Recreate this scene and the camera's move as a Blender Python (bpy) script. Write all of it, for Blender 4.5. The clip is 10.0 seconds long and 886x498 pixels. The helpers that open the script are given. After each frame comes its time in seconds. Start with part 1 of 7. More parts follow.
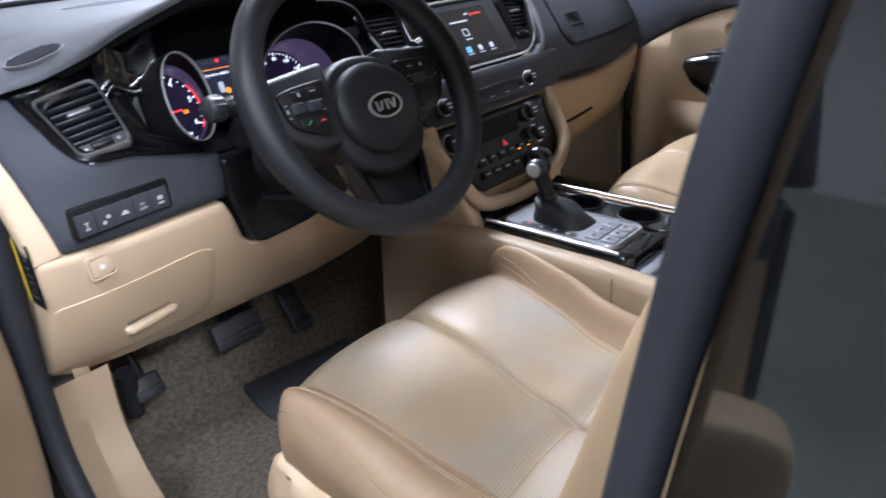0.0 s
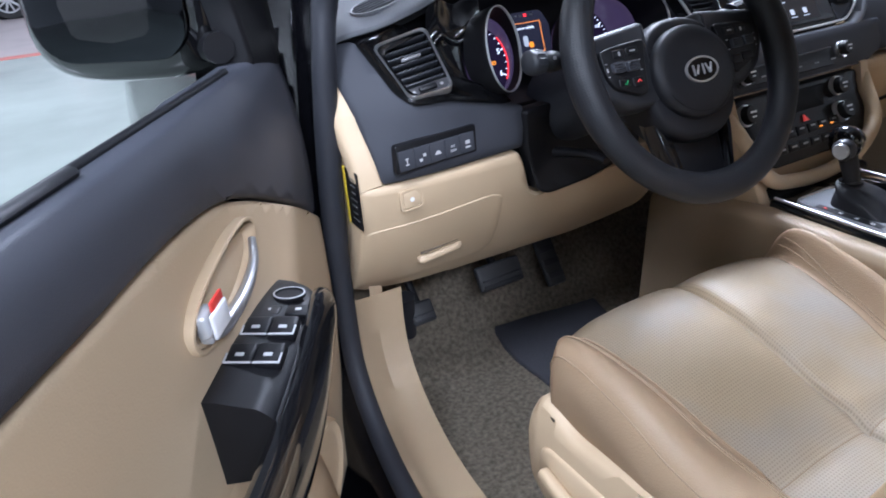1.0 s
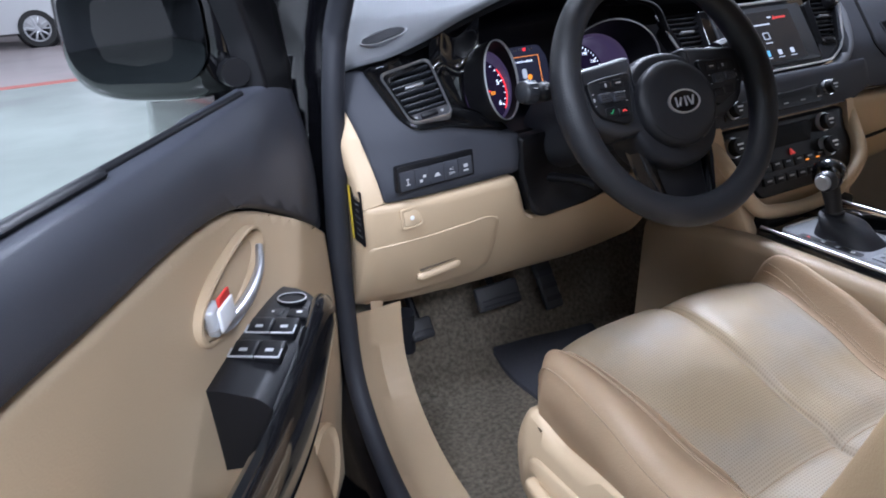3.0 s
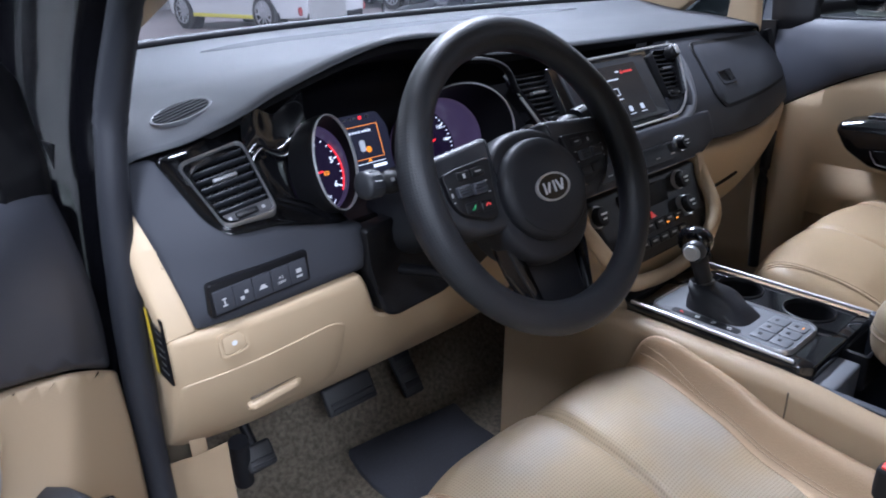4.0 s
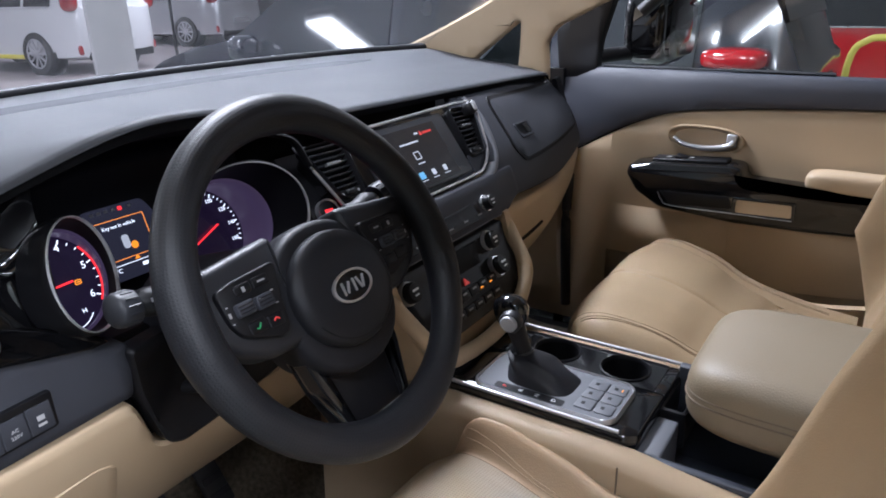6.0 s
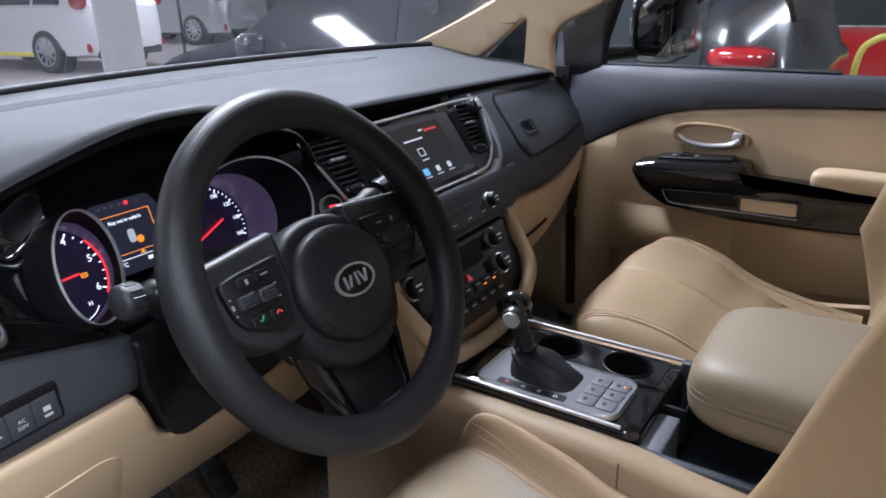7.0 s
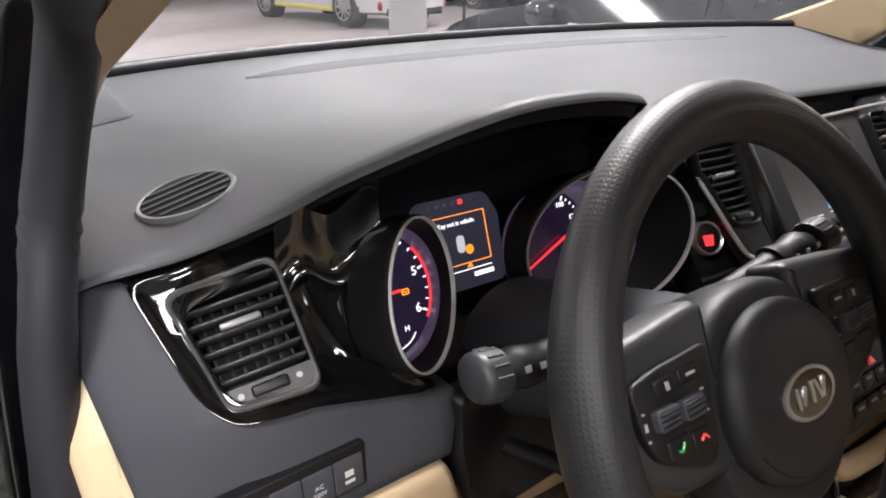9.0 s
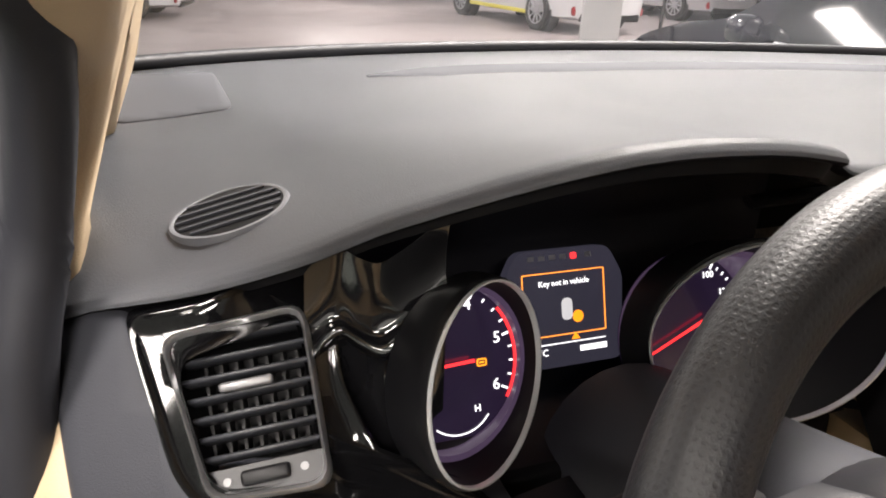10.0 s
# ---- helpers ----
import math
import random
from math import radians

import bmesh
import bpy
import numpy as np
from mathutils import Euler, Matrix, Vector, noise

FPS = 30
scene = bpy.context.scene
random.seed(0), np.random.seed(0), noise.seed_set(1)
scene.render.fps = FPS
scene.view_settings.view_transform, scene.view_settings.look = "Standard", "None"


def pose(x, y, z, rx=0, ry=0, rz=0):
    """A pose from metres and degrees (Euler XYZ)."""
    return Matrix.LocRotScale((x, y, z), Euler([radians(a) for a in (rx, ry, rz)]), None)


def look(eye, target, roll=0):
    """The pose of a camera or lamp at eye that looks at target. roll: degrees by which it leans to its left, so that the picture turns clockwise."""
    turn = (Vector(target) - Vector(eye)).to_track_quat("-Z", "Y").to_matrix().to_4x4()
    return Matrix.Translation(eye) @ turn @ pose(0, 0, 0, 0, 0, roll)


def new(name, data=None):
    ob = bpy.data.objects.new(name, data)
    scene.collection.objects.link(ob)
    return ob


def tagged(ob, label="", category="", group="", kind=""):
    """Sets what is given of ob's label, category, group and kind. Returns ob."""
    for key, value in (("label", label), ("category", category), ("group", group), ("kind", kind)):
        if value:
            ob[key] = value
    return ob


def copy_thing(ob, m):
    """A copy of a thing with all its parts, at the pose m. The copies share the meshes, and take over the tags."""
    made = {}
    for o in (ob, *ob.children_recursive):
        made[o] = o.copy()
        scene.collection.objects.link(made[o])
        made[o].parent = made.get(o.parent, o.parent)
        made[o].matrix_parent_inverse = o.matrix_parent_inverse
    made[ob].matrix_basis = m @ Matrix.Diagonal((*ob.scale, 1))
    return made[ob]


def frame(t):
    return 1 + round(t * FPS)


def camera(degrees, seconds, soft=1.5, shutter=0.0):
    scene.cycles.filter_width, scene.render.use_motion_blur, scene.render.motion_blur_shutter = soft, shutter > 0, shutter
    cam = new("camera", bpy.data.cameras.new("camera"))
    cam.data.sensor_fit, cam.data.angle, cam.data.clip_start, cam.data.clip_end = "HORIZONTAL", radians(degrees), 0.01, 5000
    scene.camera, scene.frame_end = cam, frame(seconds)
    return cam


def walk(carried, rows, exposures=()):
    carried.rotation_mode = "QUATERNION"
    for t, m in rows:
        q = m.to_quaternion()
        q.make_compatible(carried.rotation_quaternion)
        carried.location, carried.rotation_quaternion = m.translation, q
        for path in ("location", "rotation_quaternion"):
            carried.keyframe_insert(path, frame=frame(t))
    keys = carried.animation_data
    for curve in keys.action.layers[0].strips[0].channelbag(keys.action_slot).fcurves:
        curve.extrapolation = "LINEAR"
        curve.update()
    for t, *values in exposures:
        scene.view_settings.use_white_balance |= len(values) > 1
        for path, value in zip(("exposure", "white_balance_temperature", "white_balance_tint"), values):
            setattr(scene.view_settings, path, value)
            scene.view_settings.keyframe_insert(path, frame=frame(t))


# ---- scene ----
cam = camera(64.6, 10.0, soft=1.8, shutter=0.15)
PATH = [
    (0, (-1.018, -0.649, 1.333), (0.318, 0.584, 0.498), -3.7),
    (0.5, (-1.104, -0.583, 1.337), (-0.003, 0.821, 0.433), -3.8),
    (1, (-1.113, -0.607, 1.345), (-0.27, 0.969, 0.447), -4.3),
    (1.5, (-1.145, -0.739, 1.337), (-0.459, 0.924, 0.463), -4.5),
    (2, (-1.168, -0.815, 1.347), (-0.554, 0.894, 0.509), -4.7),
    (2.2, (-1.168, -0.82, 1.345), (-0.543, 0.891, 0.519), -4.6),
    (3.3, (-1.084, -0.588, 1.35), (-0.137, 0.981, 0.549), -2.9),
    (3.5, (-1.054, -0.542, 1.359), (-0.032, 0.984, 0.566), -2.7),
    (4, (-1.002, -0.491, 1.379), (0.209, 0.899, 0.605), -2.1),
    (4.5, (-0.938, -0.455, 1.387), (0.454, 0.775, 0.647), -1.4),
    (5, (-0.905, -0.44, 1.401), (0.59, 0.68, 0.684), -1.1),
    (5.5, (-0.893, -0.427, 1.406), (0.666, 0.617, 0.712), -1.1),
    (6.8, (-0.891, -0.435, 1.413), (0.673, 0.587, 0.698), -1.4),
    (7, (-0.894, -0.436, 1.407), (0.658, 0.607, 0.699), -1.3),
    (7.5, (-0.907, -0.44, 1.411), (0.594, 0.665, 0.684), -1.6),
    (8, (-0.895, -0.397, 1.409), (0.514, 0.817, 0.673), -1.5),
    (8.5, (-0.873, -0.249, 1.414), (0.402, 1.093, 0.656), -0.2),
    (9, (-0.815, -0.168, 1.385), (0.267, 1.325, 0.61), 0.7),
    (9.5, (-0.779, -0.138, 1.388), (0.089, 1.488, 0.612), 1.7),
    (10, (-0.702, -0.08, 1.374), (-0.022, 1.63, 0.591), 3.3),
]
walk(cam, [(t, look(eye, target, roll)) for t, eye, target, roll in PATH], [(0.0, 0.84, 5650, 10), (1.0, 0.74, 5400, 10), (2.0, 0.69, 5450, 10), (3.5, 0.62, 5450, 10), (4.0, 0.6, 5400, 10), (4.5, 0.5, 5550, 10), (5.5, 0.43, 5750, 10), (7.5, 0.41, 5800, 10), (8.5, 0.72, 5950, 10), (9.0, 0.78, 6900, 10), (9.5, 0.97, 7150, 10), (10.0, 0.98, 7400, 10)])

# ---- light ----
world = bpy.data.worlds.new("world")
scene.world = world
world.use_nodes = True
world.node_tree.nodes["Background"].inputs[0].default_value = (0.75, 0.8, 0.9, 1)
world.node_tree.nodes["Background"].inputs[1].default_value = 0.03


def area_lamp(place, size_x, size_y, watts, colour=(1.0, 0.98, 0.95), turn=(0, 0, 0)):
    d = bpy.data.lights.new("ceiling_lamp", "AREA")
    d.shape, d.size, d.size_y, d.energy, d.color = "RECTANGLE", size_x, size_y, watts, colour
    o = new("ceiling_lamp", d)
    o.matrix_world = pose(*place, *turn)
    return o


# unseen ceiling panels; spots and watts picked to light cabin and garage
LAMP_SPOTS = [(-1.5, -3.2, 128), (-2.1, -0.7, 73), (0.85, 1.6, 195), (-5.0, 3.2, 90), (-6.5, 6.0, 120), (-4.0, -6.5, 120), (-2.2, 6.6, 100),
              (2.4, 6.2, 115), (2.8, 11.5, 120), (7.0, -4.0, 80), (7.5, 1.5, 80), (7.5, 6.5, 110), (8.0, 11.0, 115), (12.5, 9.0, 120), (3.0, 17.0, 120), (9.0, 17.0, 120)]
LAMP_Z = 3.3
for lx, ly, watts in LAMP_SPOTS:
    area_lamp((lx, ly, LAMP_Z - 0.04), 1.15, 0.55, watts, (0.97, 0.955, 1.0))

# ---- materials ----


def mat(name, colour, rough=0.5, metal=0.0, vary=0.12, scale=6.0, bump=0.0, bump_scale=400.0, rough_vary=0.08,
        coat=0.0, spec=0.5, emit=None, emit_strength=0.0, dirt=0.0, dirt_scale=3.0):
    m = bpy.data.materials.new(name)
    m.use_nodes = True
    nt = m.node_tree
    b = nt.nodes["Principled BSDF"]
    b.inputs["Metallic"].default_value = metal
    b.inputs["Specular IOR Level"].default_value = spec
    b.inputs["Coat Weight"].default_value = coat
    b.inputs["Coat Roughness"].default_value = 0.06
    tc = nt.nodes.new("ShaderNodeTexCoord")
    n1 = nt.nodes.new("ShaderNodeTexNoise")
    n1.inputs["Scale"].default_value, n1.inputs["Detail"].default_value = scale, 5
    nt.links.new(tc.outputs["Object"], n1.inputs["Vector"])
    ramp = nt.nodes.new("ShaderNodeMix")
    ramp.data_type = "RGBA"
    lo = [max(0.0, c * (1 - vary)) for c in colour]
    hi = [min(1.0, c * (1 + vary)) for c in colour]
    ramp.inputs[6].default_value, ramp.inputs[7].default_value = (*lo, 1), (*hi, 1)
    nt.links.new(n1.outputs["Fac"], ramp.inputs[0])
    last = ramp.outputs[2]
    if dirt:
        n3 = nt.nodes.new("ShaderNodeTexNoise")
        n3.inputs["Scale"].default_value, n3.inputs["Detail"].default_value = dirt_scale, 8
        nt.links.new(tc.outputs["Object"], n3.inputs["Vector"])
        cr = nt.nodes.new("ShaderNodeValToRGB")
        cr.color_ramp.elements[0].position, cr.color_ramp.elements[1].position = 0.5, 0.72
        cr.color_ramp.elements[1].color = (dirt, dirt, dirt, 1)
        cr.color_ramp.elements[0].color = (0, 0, 0, 1)
        nt.links.new(n3.outputs["Fac"], cr.inputs[0])
        mx = nt.nodes.new("ShaderNodeMix")
        mx.data_type = "RGBA"
        mx.inputs[7].default_value = (*[c * 0.5 for c in colour], 1)
        nt.links.new(cr.outputs[0], mx.inputs[0])
        nt.links.new(last, mx.inputs[6])
        last = mx.outputs[2]
    nt.links.new(last, b.inputs["Base Color"])
    rr = nt.nodes.new("ShaderNodeMapRange")
    rr.inputs["To Min"].default_value, rr.inputs["To Max"].default_value = max(0.02, rough - rough_vary), min(1, rough + rough_vary)
    nt.links.new(n1.outputs["Fac"], rr.inputs["Value"])
    nt.links.new(rr.outputs[0], b.inputs["Roughness"])
    if bump:
        n2 = nt.nodes.new("ShaderNodeTexNoise")
        n2.inputs["Scale"].default_value, n2.inputs["Detail"].default_value = bump_scale, 3
        nt.links.new(tc.outputs["Object"], n2.inputs["Vector"])
        bp = nt.nodes.new("ShaderNodeBump")
        bp.inputs["Strength"].default_value, bp.inputs["Distance"].default_value = bump, 0.001
        nt.links.new(n2.outputs["Fac"], bp.inputs["Height"])
        nt.links.new(bp.outputs[0], b.inputs["Normal"])
    if emit:
        b.inputs["Emission Color"].default_value = (*emit, 1)
        b.inputs["Emission Strength"].default_value = emit_strength
    return m


def worn(m, colour, scale):
    """Rubs soft patches of another colour into a material."""
    nt = m.node_tree
    b = nt.nodes["Principled BSDF"]
    tc = nt.nodes.new("ShaderNodeTexCoord")
    n = nt.nodes.new("ShaderNodeTexNoise")
    n.inputs["Scale"].default_value, n.inputs["Detail"].default_value = scale, 3
    nt.links.new(tc.outputs["Object"], n.inputs["Vector"])
    ramp = nt.nodes.new("ShaderNodeMapRange")
    ramp.inputs["From Min"].default_value, ramp.inputs["From Max"].default_value = 0.44, 0.74
    nt.links.new(n.outputs["Fac"], ramp.inputs["Value"])
    mx = nt.nodes.new("ShaderNodeMix")
    mx.data_type = "RGBA"
    mx.inputs[7].default_value = (*colour, 1)
    nt.links.new(ramp.outputs[0], mx.inputs[0])
    nt.links.new(b.inputs["Base Color"].links[0].from_socket, mx.inputs[6])
    nt.links.new(mx.outputs[2], b.inputs["Base Color"])
    return m


def dotted(m, pitch, depth, dark, upright=False, coords="Object"):
    """Adds a grid of small punched dots to a leather: a darker spot and a dent at each."""
    nt = m.node_tree
    b = nt.nodes["Principled BSDF"]
    tc = nt.nodes.new("ShaderNodeTexCoord")
    vor = nt.nodes.new("ShaderNodeTexVoronoi")
    vor.voronoi_dimensions = "2D"
    vor.inputs["Scale"].default_value, vor.inputs["Randomness"].default_value = 1 / pitch, 0.0
    if upright:
        sp, cb = nt.nodes.new("ShaderNodeSeparateXYZ"), nt.nodes.new("ShaderNodeCombineXYZ")
        nt.links.new(tc.outputs["Object"], sp.inputs[0])
        nt.links.new(sp.outputs["X"], cb.inputs["X"])
        nt.links.new(sp.outputs["Z"], cb.inputs["Y"])
        nt.links.new(cb.outputs[0], vor.inputs["Vector"])
    else:
        nt.links.new(tc.outputs[coords], vor.inputs["Vector"])
    mr = nt.nodes.new("ShaderNodeMapRange")
    mr.inputs["From Min"].default_value, mr.inputs["From Max"].default_value = 0.18, 0.34
    nt.links.new(vor.outputs["Distance"], mr.inputs["Value"])
    old = b.inputs["Base Color"].links[0].from_socket
    mx = nt.nodes.new("ShaderNodeMix")
    mx.data_type = "RGBA"
    mul = nt.nodes.new("ShaderNodeMix")
    mul.data_type, mul.blend_type = "RGBA", "MULTIPLY"
    mul.inputs[0].default_value = 1
    mul.inputs[7].default_value = (dark, dark, dark, 1)
    nt.links.new(old, mul.inputs[6])
    nt.links.new(mr.outputs[0], mx.inputs[0])
    nt.links.new(mul.outputs[2], mx.inputs[6])
    nt.links.new(old, mx.inputs[7])
    nt.links.new(mx.outputs[2], b.inputs["Base Color"])
    bp = nt.nodes.new("ShaderNodeBump")
    bp.inputs["Strength"].default_value, bp.inputs["Distance"].default_value = depth, 0.001
    nt.links.new(mr.outputs[0], bp.inputs["Height"])
    if b.inputs["Normal"].links:
        nt.links.new(b.inputs["Normal"].links[0].from_socket, bp.inputs["Normal"])
    nt.links.new(bp.outputs[0], b.inputs["Normal"])
    return m


def glass_mat(name, colour, rough=0.0, clear=0.94, film=0.0):
    m = bpy.data.materials.new(name)
    m.use_nodes = True
    nt = m.node_tree
    nt.nodes.remove(nt.nodes["Principled BSDF"])
    out = nt.nodes["Material Output"]
    tr = nt.nodes.new("ShaderNodeBsdfTransparent")
    tr.inputs[0].default_value = (*colour, 1)
    gl = nt.nodes.new("ShaderNodeBsdfGlossy")
    gl.inputs["Roughness"].default_value = rough
    mx = nt.nodes.new("ShaderNodeMixShader")
    mx.inputs[0].default_value = 1 - clear
    nt.links.new(tr.outputs[0], mx.inputs[1])
    nt.links.new(gl.outputs[0], mx.inputs[2])
    # diffuse film: dust, and on the windscreen a painted veil of reflected light
    df = nt.nodes.new("ShaderNodeBsdfDiffuse")
    df.inputs[0].default_value = (0.8, 0.8, 0.8, 1)
    dust_haze = nt.nodes.new("ShaderNodeTexNoise")
    dust_haze.inputs["Scale"].default_value, dust_haze.inputs["Detail"].default_value = 2.5, 6
    amount = nt.nodes.new("ShaderNodeMapRange")
    amount.inputs["To Min"].default_value, amount.inputs["To Max"].default_value = film * 0.6, film * 1.4
    nt.links.new(dust_haze.outputs["Fac"], amount.inputs["Value"])
    m2 = nt.nodes.new("ShaderNodeMixShader")
    nt.links.new(amount.outputs[0], m2.inputs[0])
    nt.links.new(mx.outputs[0], m2.inputs[1])
    nt.links.new(df.outputs[0], m2.inputs[2])
    nt.links.new(m2.outputs[0], out.inputs[0])
    return m


PADLID = mat("soft_lid_plastic", (0.07, 0.073, 0.082), 0.85, vary=0.08, spec=0.2)
PAD = mat("soft_dash_plastic", (0.125, 0.13, 0.145), 0.5, vary=0.08, bump=0.35, bump_scale=900)
DOORTRIM = mat("dark_door_leatherette", (0.055, 0.058, 0.074), 0.5, vary=0.08, bump=0.35, bump_scale=900)
GREY = mat("dark_grey_plastic", (0.042, 0.044, 0.053), 0.6, spec=0.22, bump=0.25, bump_scale=1200)
BLACK = mat("matt_black_plastic", (0.0065, 0.0065, 0.008), 0.46, spec=0.28, bump=0.15, bump_scale=1500)
DEEP = mat("deep_black_plastic", (0.005, 0.005, 0.006), 0.6, spec=0.15)
GLOSS = mat("piano_black", (0.006, 0.006, 0.007), 0.08, coat=0.6, rough_vary=0.03)
CHROME = mat("satin_chrome", (0.6, 0.6, 0.62), 0.3, metal=0.85, vary=0.05)
# paler than the vent black: light on the slat lips put into the colour
SLAT = mat("lit_slat_plastic", (0.028, 0.03, 0.036), 0.4, vary=0.05)
SEALMAT = mat("matt_seal_rubber", (0.021, 0.022, 0.028), 0.6, vary=0.08, spec=0.32, bump=0.1, bump_scale=700)
CHIN = mat("satin_grey_paint", (0.03, 0.03, 0.034), 0.35, vary=0.05)
SCREEN_PRINT = mat("screen_print", (0.3, 0.3, 0.32), 0.4, emit=(0.85, 0.88, 1.0), emit_strength=0.38)
KEYGREY = mat("grey_key_plastic", (0.1, 0.104, 0.115), 0.5, vary=0.05)
SILVER = mat("silver_paint", (0.55, 0.56, 0.58), 0.35, metal=0.35, vary=0.05)
BEIGE = mat("beige_plastic", (0.52, 0.395, 0.255), 0.52, vary=0.05, bump=0.25, bump_scale=900)
BEIGE_SOFT = mat("beige_leatherette", (0.53, 0.405, 0.265), 0.48, vary=0.06, bump=0.35, bump_scale=500)
LEATHER = mat("beige_leather", (0.55, 0.412, 0.252), 0.46, vary=0.08, scale=9, bump=0.4, bump_scale=450, rough_vary=0.1)
LEATHER_D = mat("tan_bolster_leather", (0.56, 0.408, 0.26), 0.46, vary=0.08, scale=9, bump=0.4, bump_scale=450, rough_vary=0.1)
PERF = dotted(worn(mat("perforated_leather", (0.53, 0.415, 0.27), 0.4, vary=0.1, scale=7, bump=0.25, bump_scale=450, dirt=0.25, dirt_scale=5.0), (0.47, 0.42, 0.355), 7.0), 0.0038, 0.2, 0.74)
PERF_BACK = dotted(mat("perforated_back_leather", (0.56, 0.45, 0.32), 0.36, vary=0.1, scale=7, bump=0.25, bump_scale=450), 0.0042, 0.3, 0.78, True)
LEATHER_WORN = mat("worn_grey_beige_leather", (0.2, 0.158, 0.103), 0.52, vary=0.12, scale=5, bump=0.4, bump_scale=450)
RIMMAT = dotted(mat("black_wheel_leather", (0.0145, 0.015, 0.018), 0.46, spec=0.38, bump=0.22, bump_scale=950), 0.0034, 0.16, 0.64, False, "UV")
SPOKEMAT = mat("satin_spoke_plastic", (0.02, 0.021, 0.025), 0.42, spec=0.4, bump=0.12, bump_scale=1400)
HUBMAT = mat("black_hub_leather", (0.012, 0.0122, 0.015), 0.48, spec=0.3, bump=0.22, bump_scale=950)
RUBBER = mat("black_rubber", (0.014, 0.0145, 0.018), 0.5, bump=0.1)
CARPET = mat("grey_brown_carpet", (0.26, 0.22, 0.165), 0.95, vary=0.95, scale=120, bump=1.0, bump_scale=500)
MATCARPET = mat("dark_floor_mat", (0.035, 0.035, 0.042), 0.9, vary=0.4, scale=300, bump=0.8, bump_scale=600)
PEDALMAT = mat("pedal_rubber", (0.028, 0.028, 0.03), 0.55, bump=0.2)
STITCH = mat("dark_thread", (0.12, 0.09, 0.06), 0.7)
STITCH_L = mat("tan_thread", (0.36, 0.26, 0.165), 0.7)
ICON = mat("white_print", (0.75, 0.75, 0.76), 0.5, emit=(0.8, 0.85, 0.9), emit_strength=0.03)
SWITCH_PRINT = mat("grey_switch_print", (0.45, 0.45, 0.46), 0.5)
DIM_ICON = mat("dim_grey_print", (0.3, 0.3, 0.31), 0.5)
AMBER = mat("amber_lamp", (0.6, 0.25, 0.02), 0.4, emit=(1.0, 0.30, 0.02), emit_strength=0.9)
ORANGE_LINE = mat("orange_display_line", (0.6, 0.2, 0.02), 0.4, emit=(1.0, 0.3, 0.05), emit_strength=1.1)
RED_GLOW = mat("red_glow", (0.6, 0.02, 0.02), 0.4, emit=(1.0, 0.03, 0.04), emit_strength=1.1)
WHITE_GLOW = mat("white_glow", (0.7, 0.7, 0.75), 0.4, emit=(0.85, 0.88, 1.0), emit_strength=1.1)
BLUE_GLOW = mat("blue_glow", (0.1, 0.1, 0.5), 0.4, emit=(0.16, 0.2, 1.0), emit_strength=1.0)
GREEN_GLOW = mat("green_glow", (0.03, 0.2, 0.07), 0.4, emit=(0.05, 0.8, 0.25), emit_strength=0.1)
RED_PRINT = mat("red_print", (0.6, 0.05, 0.05), 0.4, emit=(1.0, 0.08, 0.06), emit_strength=0.2)
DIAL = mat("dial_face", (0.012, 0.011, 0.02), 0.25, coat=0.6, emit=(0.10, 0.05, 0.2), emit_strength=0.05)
# violet glow put into the wall material, where dial light would fall
DIALWALL = mat("violet_glow_wall", (0.02, 0.015, 0.035), 0.4, emit=(0.13, 0.085, 0.18), emit_strength=0.22)
LCD = mat("lcd_face", (0.012, 0.012, 0.018), 0.25, emit=(0.3, 0.3, 0.5), emit_strength=0.05)
SCREEN = mat("touch_screen", (0.014, 0.0135, 0.015), 0.25, emit=(0.45, 0.42, 0.46), emit_strength=0.022, vary=0.02)
GLASS = glass_mat("clear_glass", (0.93, 0.96, 0.95), film=0.01)
# film holds dust and a haze standing in for dashboard reflections
SCREEN_GLASS = glass_mat("dusty_hazed_windscreen_glass", (0.76, 0.77, 0.8), clear=0.93, film=0.18)
TINT = glass_mat("tinted_glass", (0.3, 0.33, 0.33))
CARPAINT = mat("black_car_paint", (0.006, 0.006, 0.008), 0.12, coat=1.0, rough_vary=0.04)
PILLARGLOSS = mat("mirror_gloss_black", (0.004, 0.004, 0.005), 0.03, coat=1.0, spec=0.9, rough_vary=0.01)
YELLOW = mat("yellow_label", (0.75, 0.55, 0.04), 0.5)
TAG_WHITE = mat("white_tape", (0.75, 0.75, 0.78), 0.6)
RED_TAG = mat("red_tag", (0.6, 0.04, 0.03), 0.5)

# ---- building blocks ----


def thing(name, label, category, place=(0, 0, 0), group="", kind=""):
    e = new(name)
    e.location = place
    e.empty_display_size = 0.05
    return tagged(e, label, category, group, kind)


def finish(name, bm, material, smooth=50.0):
    bmesh.ops.recalc_face_normals(bm, faces=bm.faces)
    me = bpy.data.meshes.new(name)
    bm.to_mesh(me)
    bm.free()
    me.materials.append(material)
    if smooth:
        me.polygons.foreach_set("use_smooth", [True] * len(me.polygons))
        me.set_sharp_from_angle(angle=radians(smooth))
    return me


def part(name, bm, material, parent, label="", smooth=50.0):
    ob = new(name, finish(name, bm, material, smooth))
    ob.parent = parent
    root = parent
    while root.parent is not None:
        root = root.parent
    if parent is root:
        ob.matrix_parent_inverse = root.matrix_basis.inverted()
    return tagged(ob, label)


def solo(name, bm, material, label, category, kind="", smooth=50.0, group=""):
    return tagged(new(name, finish(name, bm, material, smooth)), label, category, group, kind)


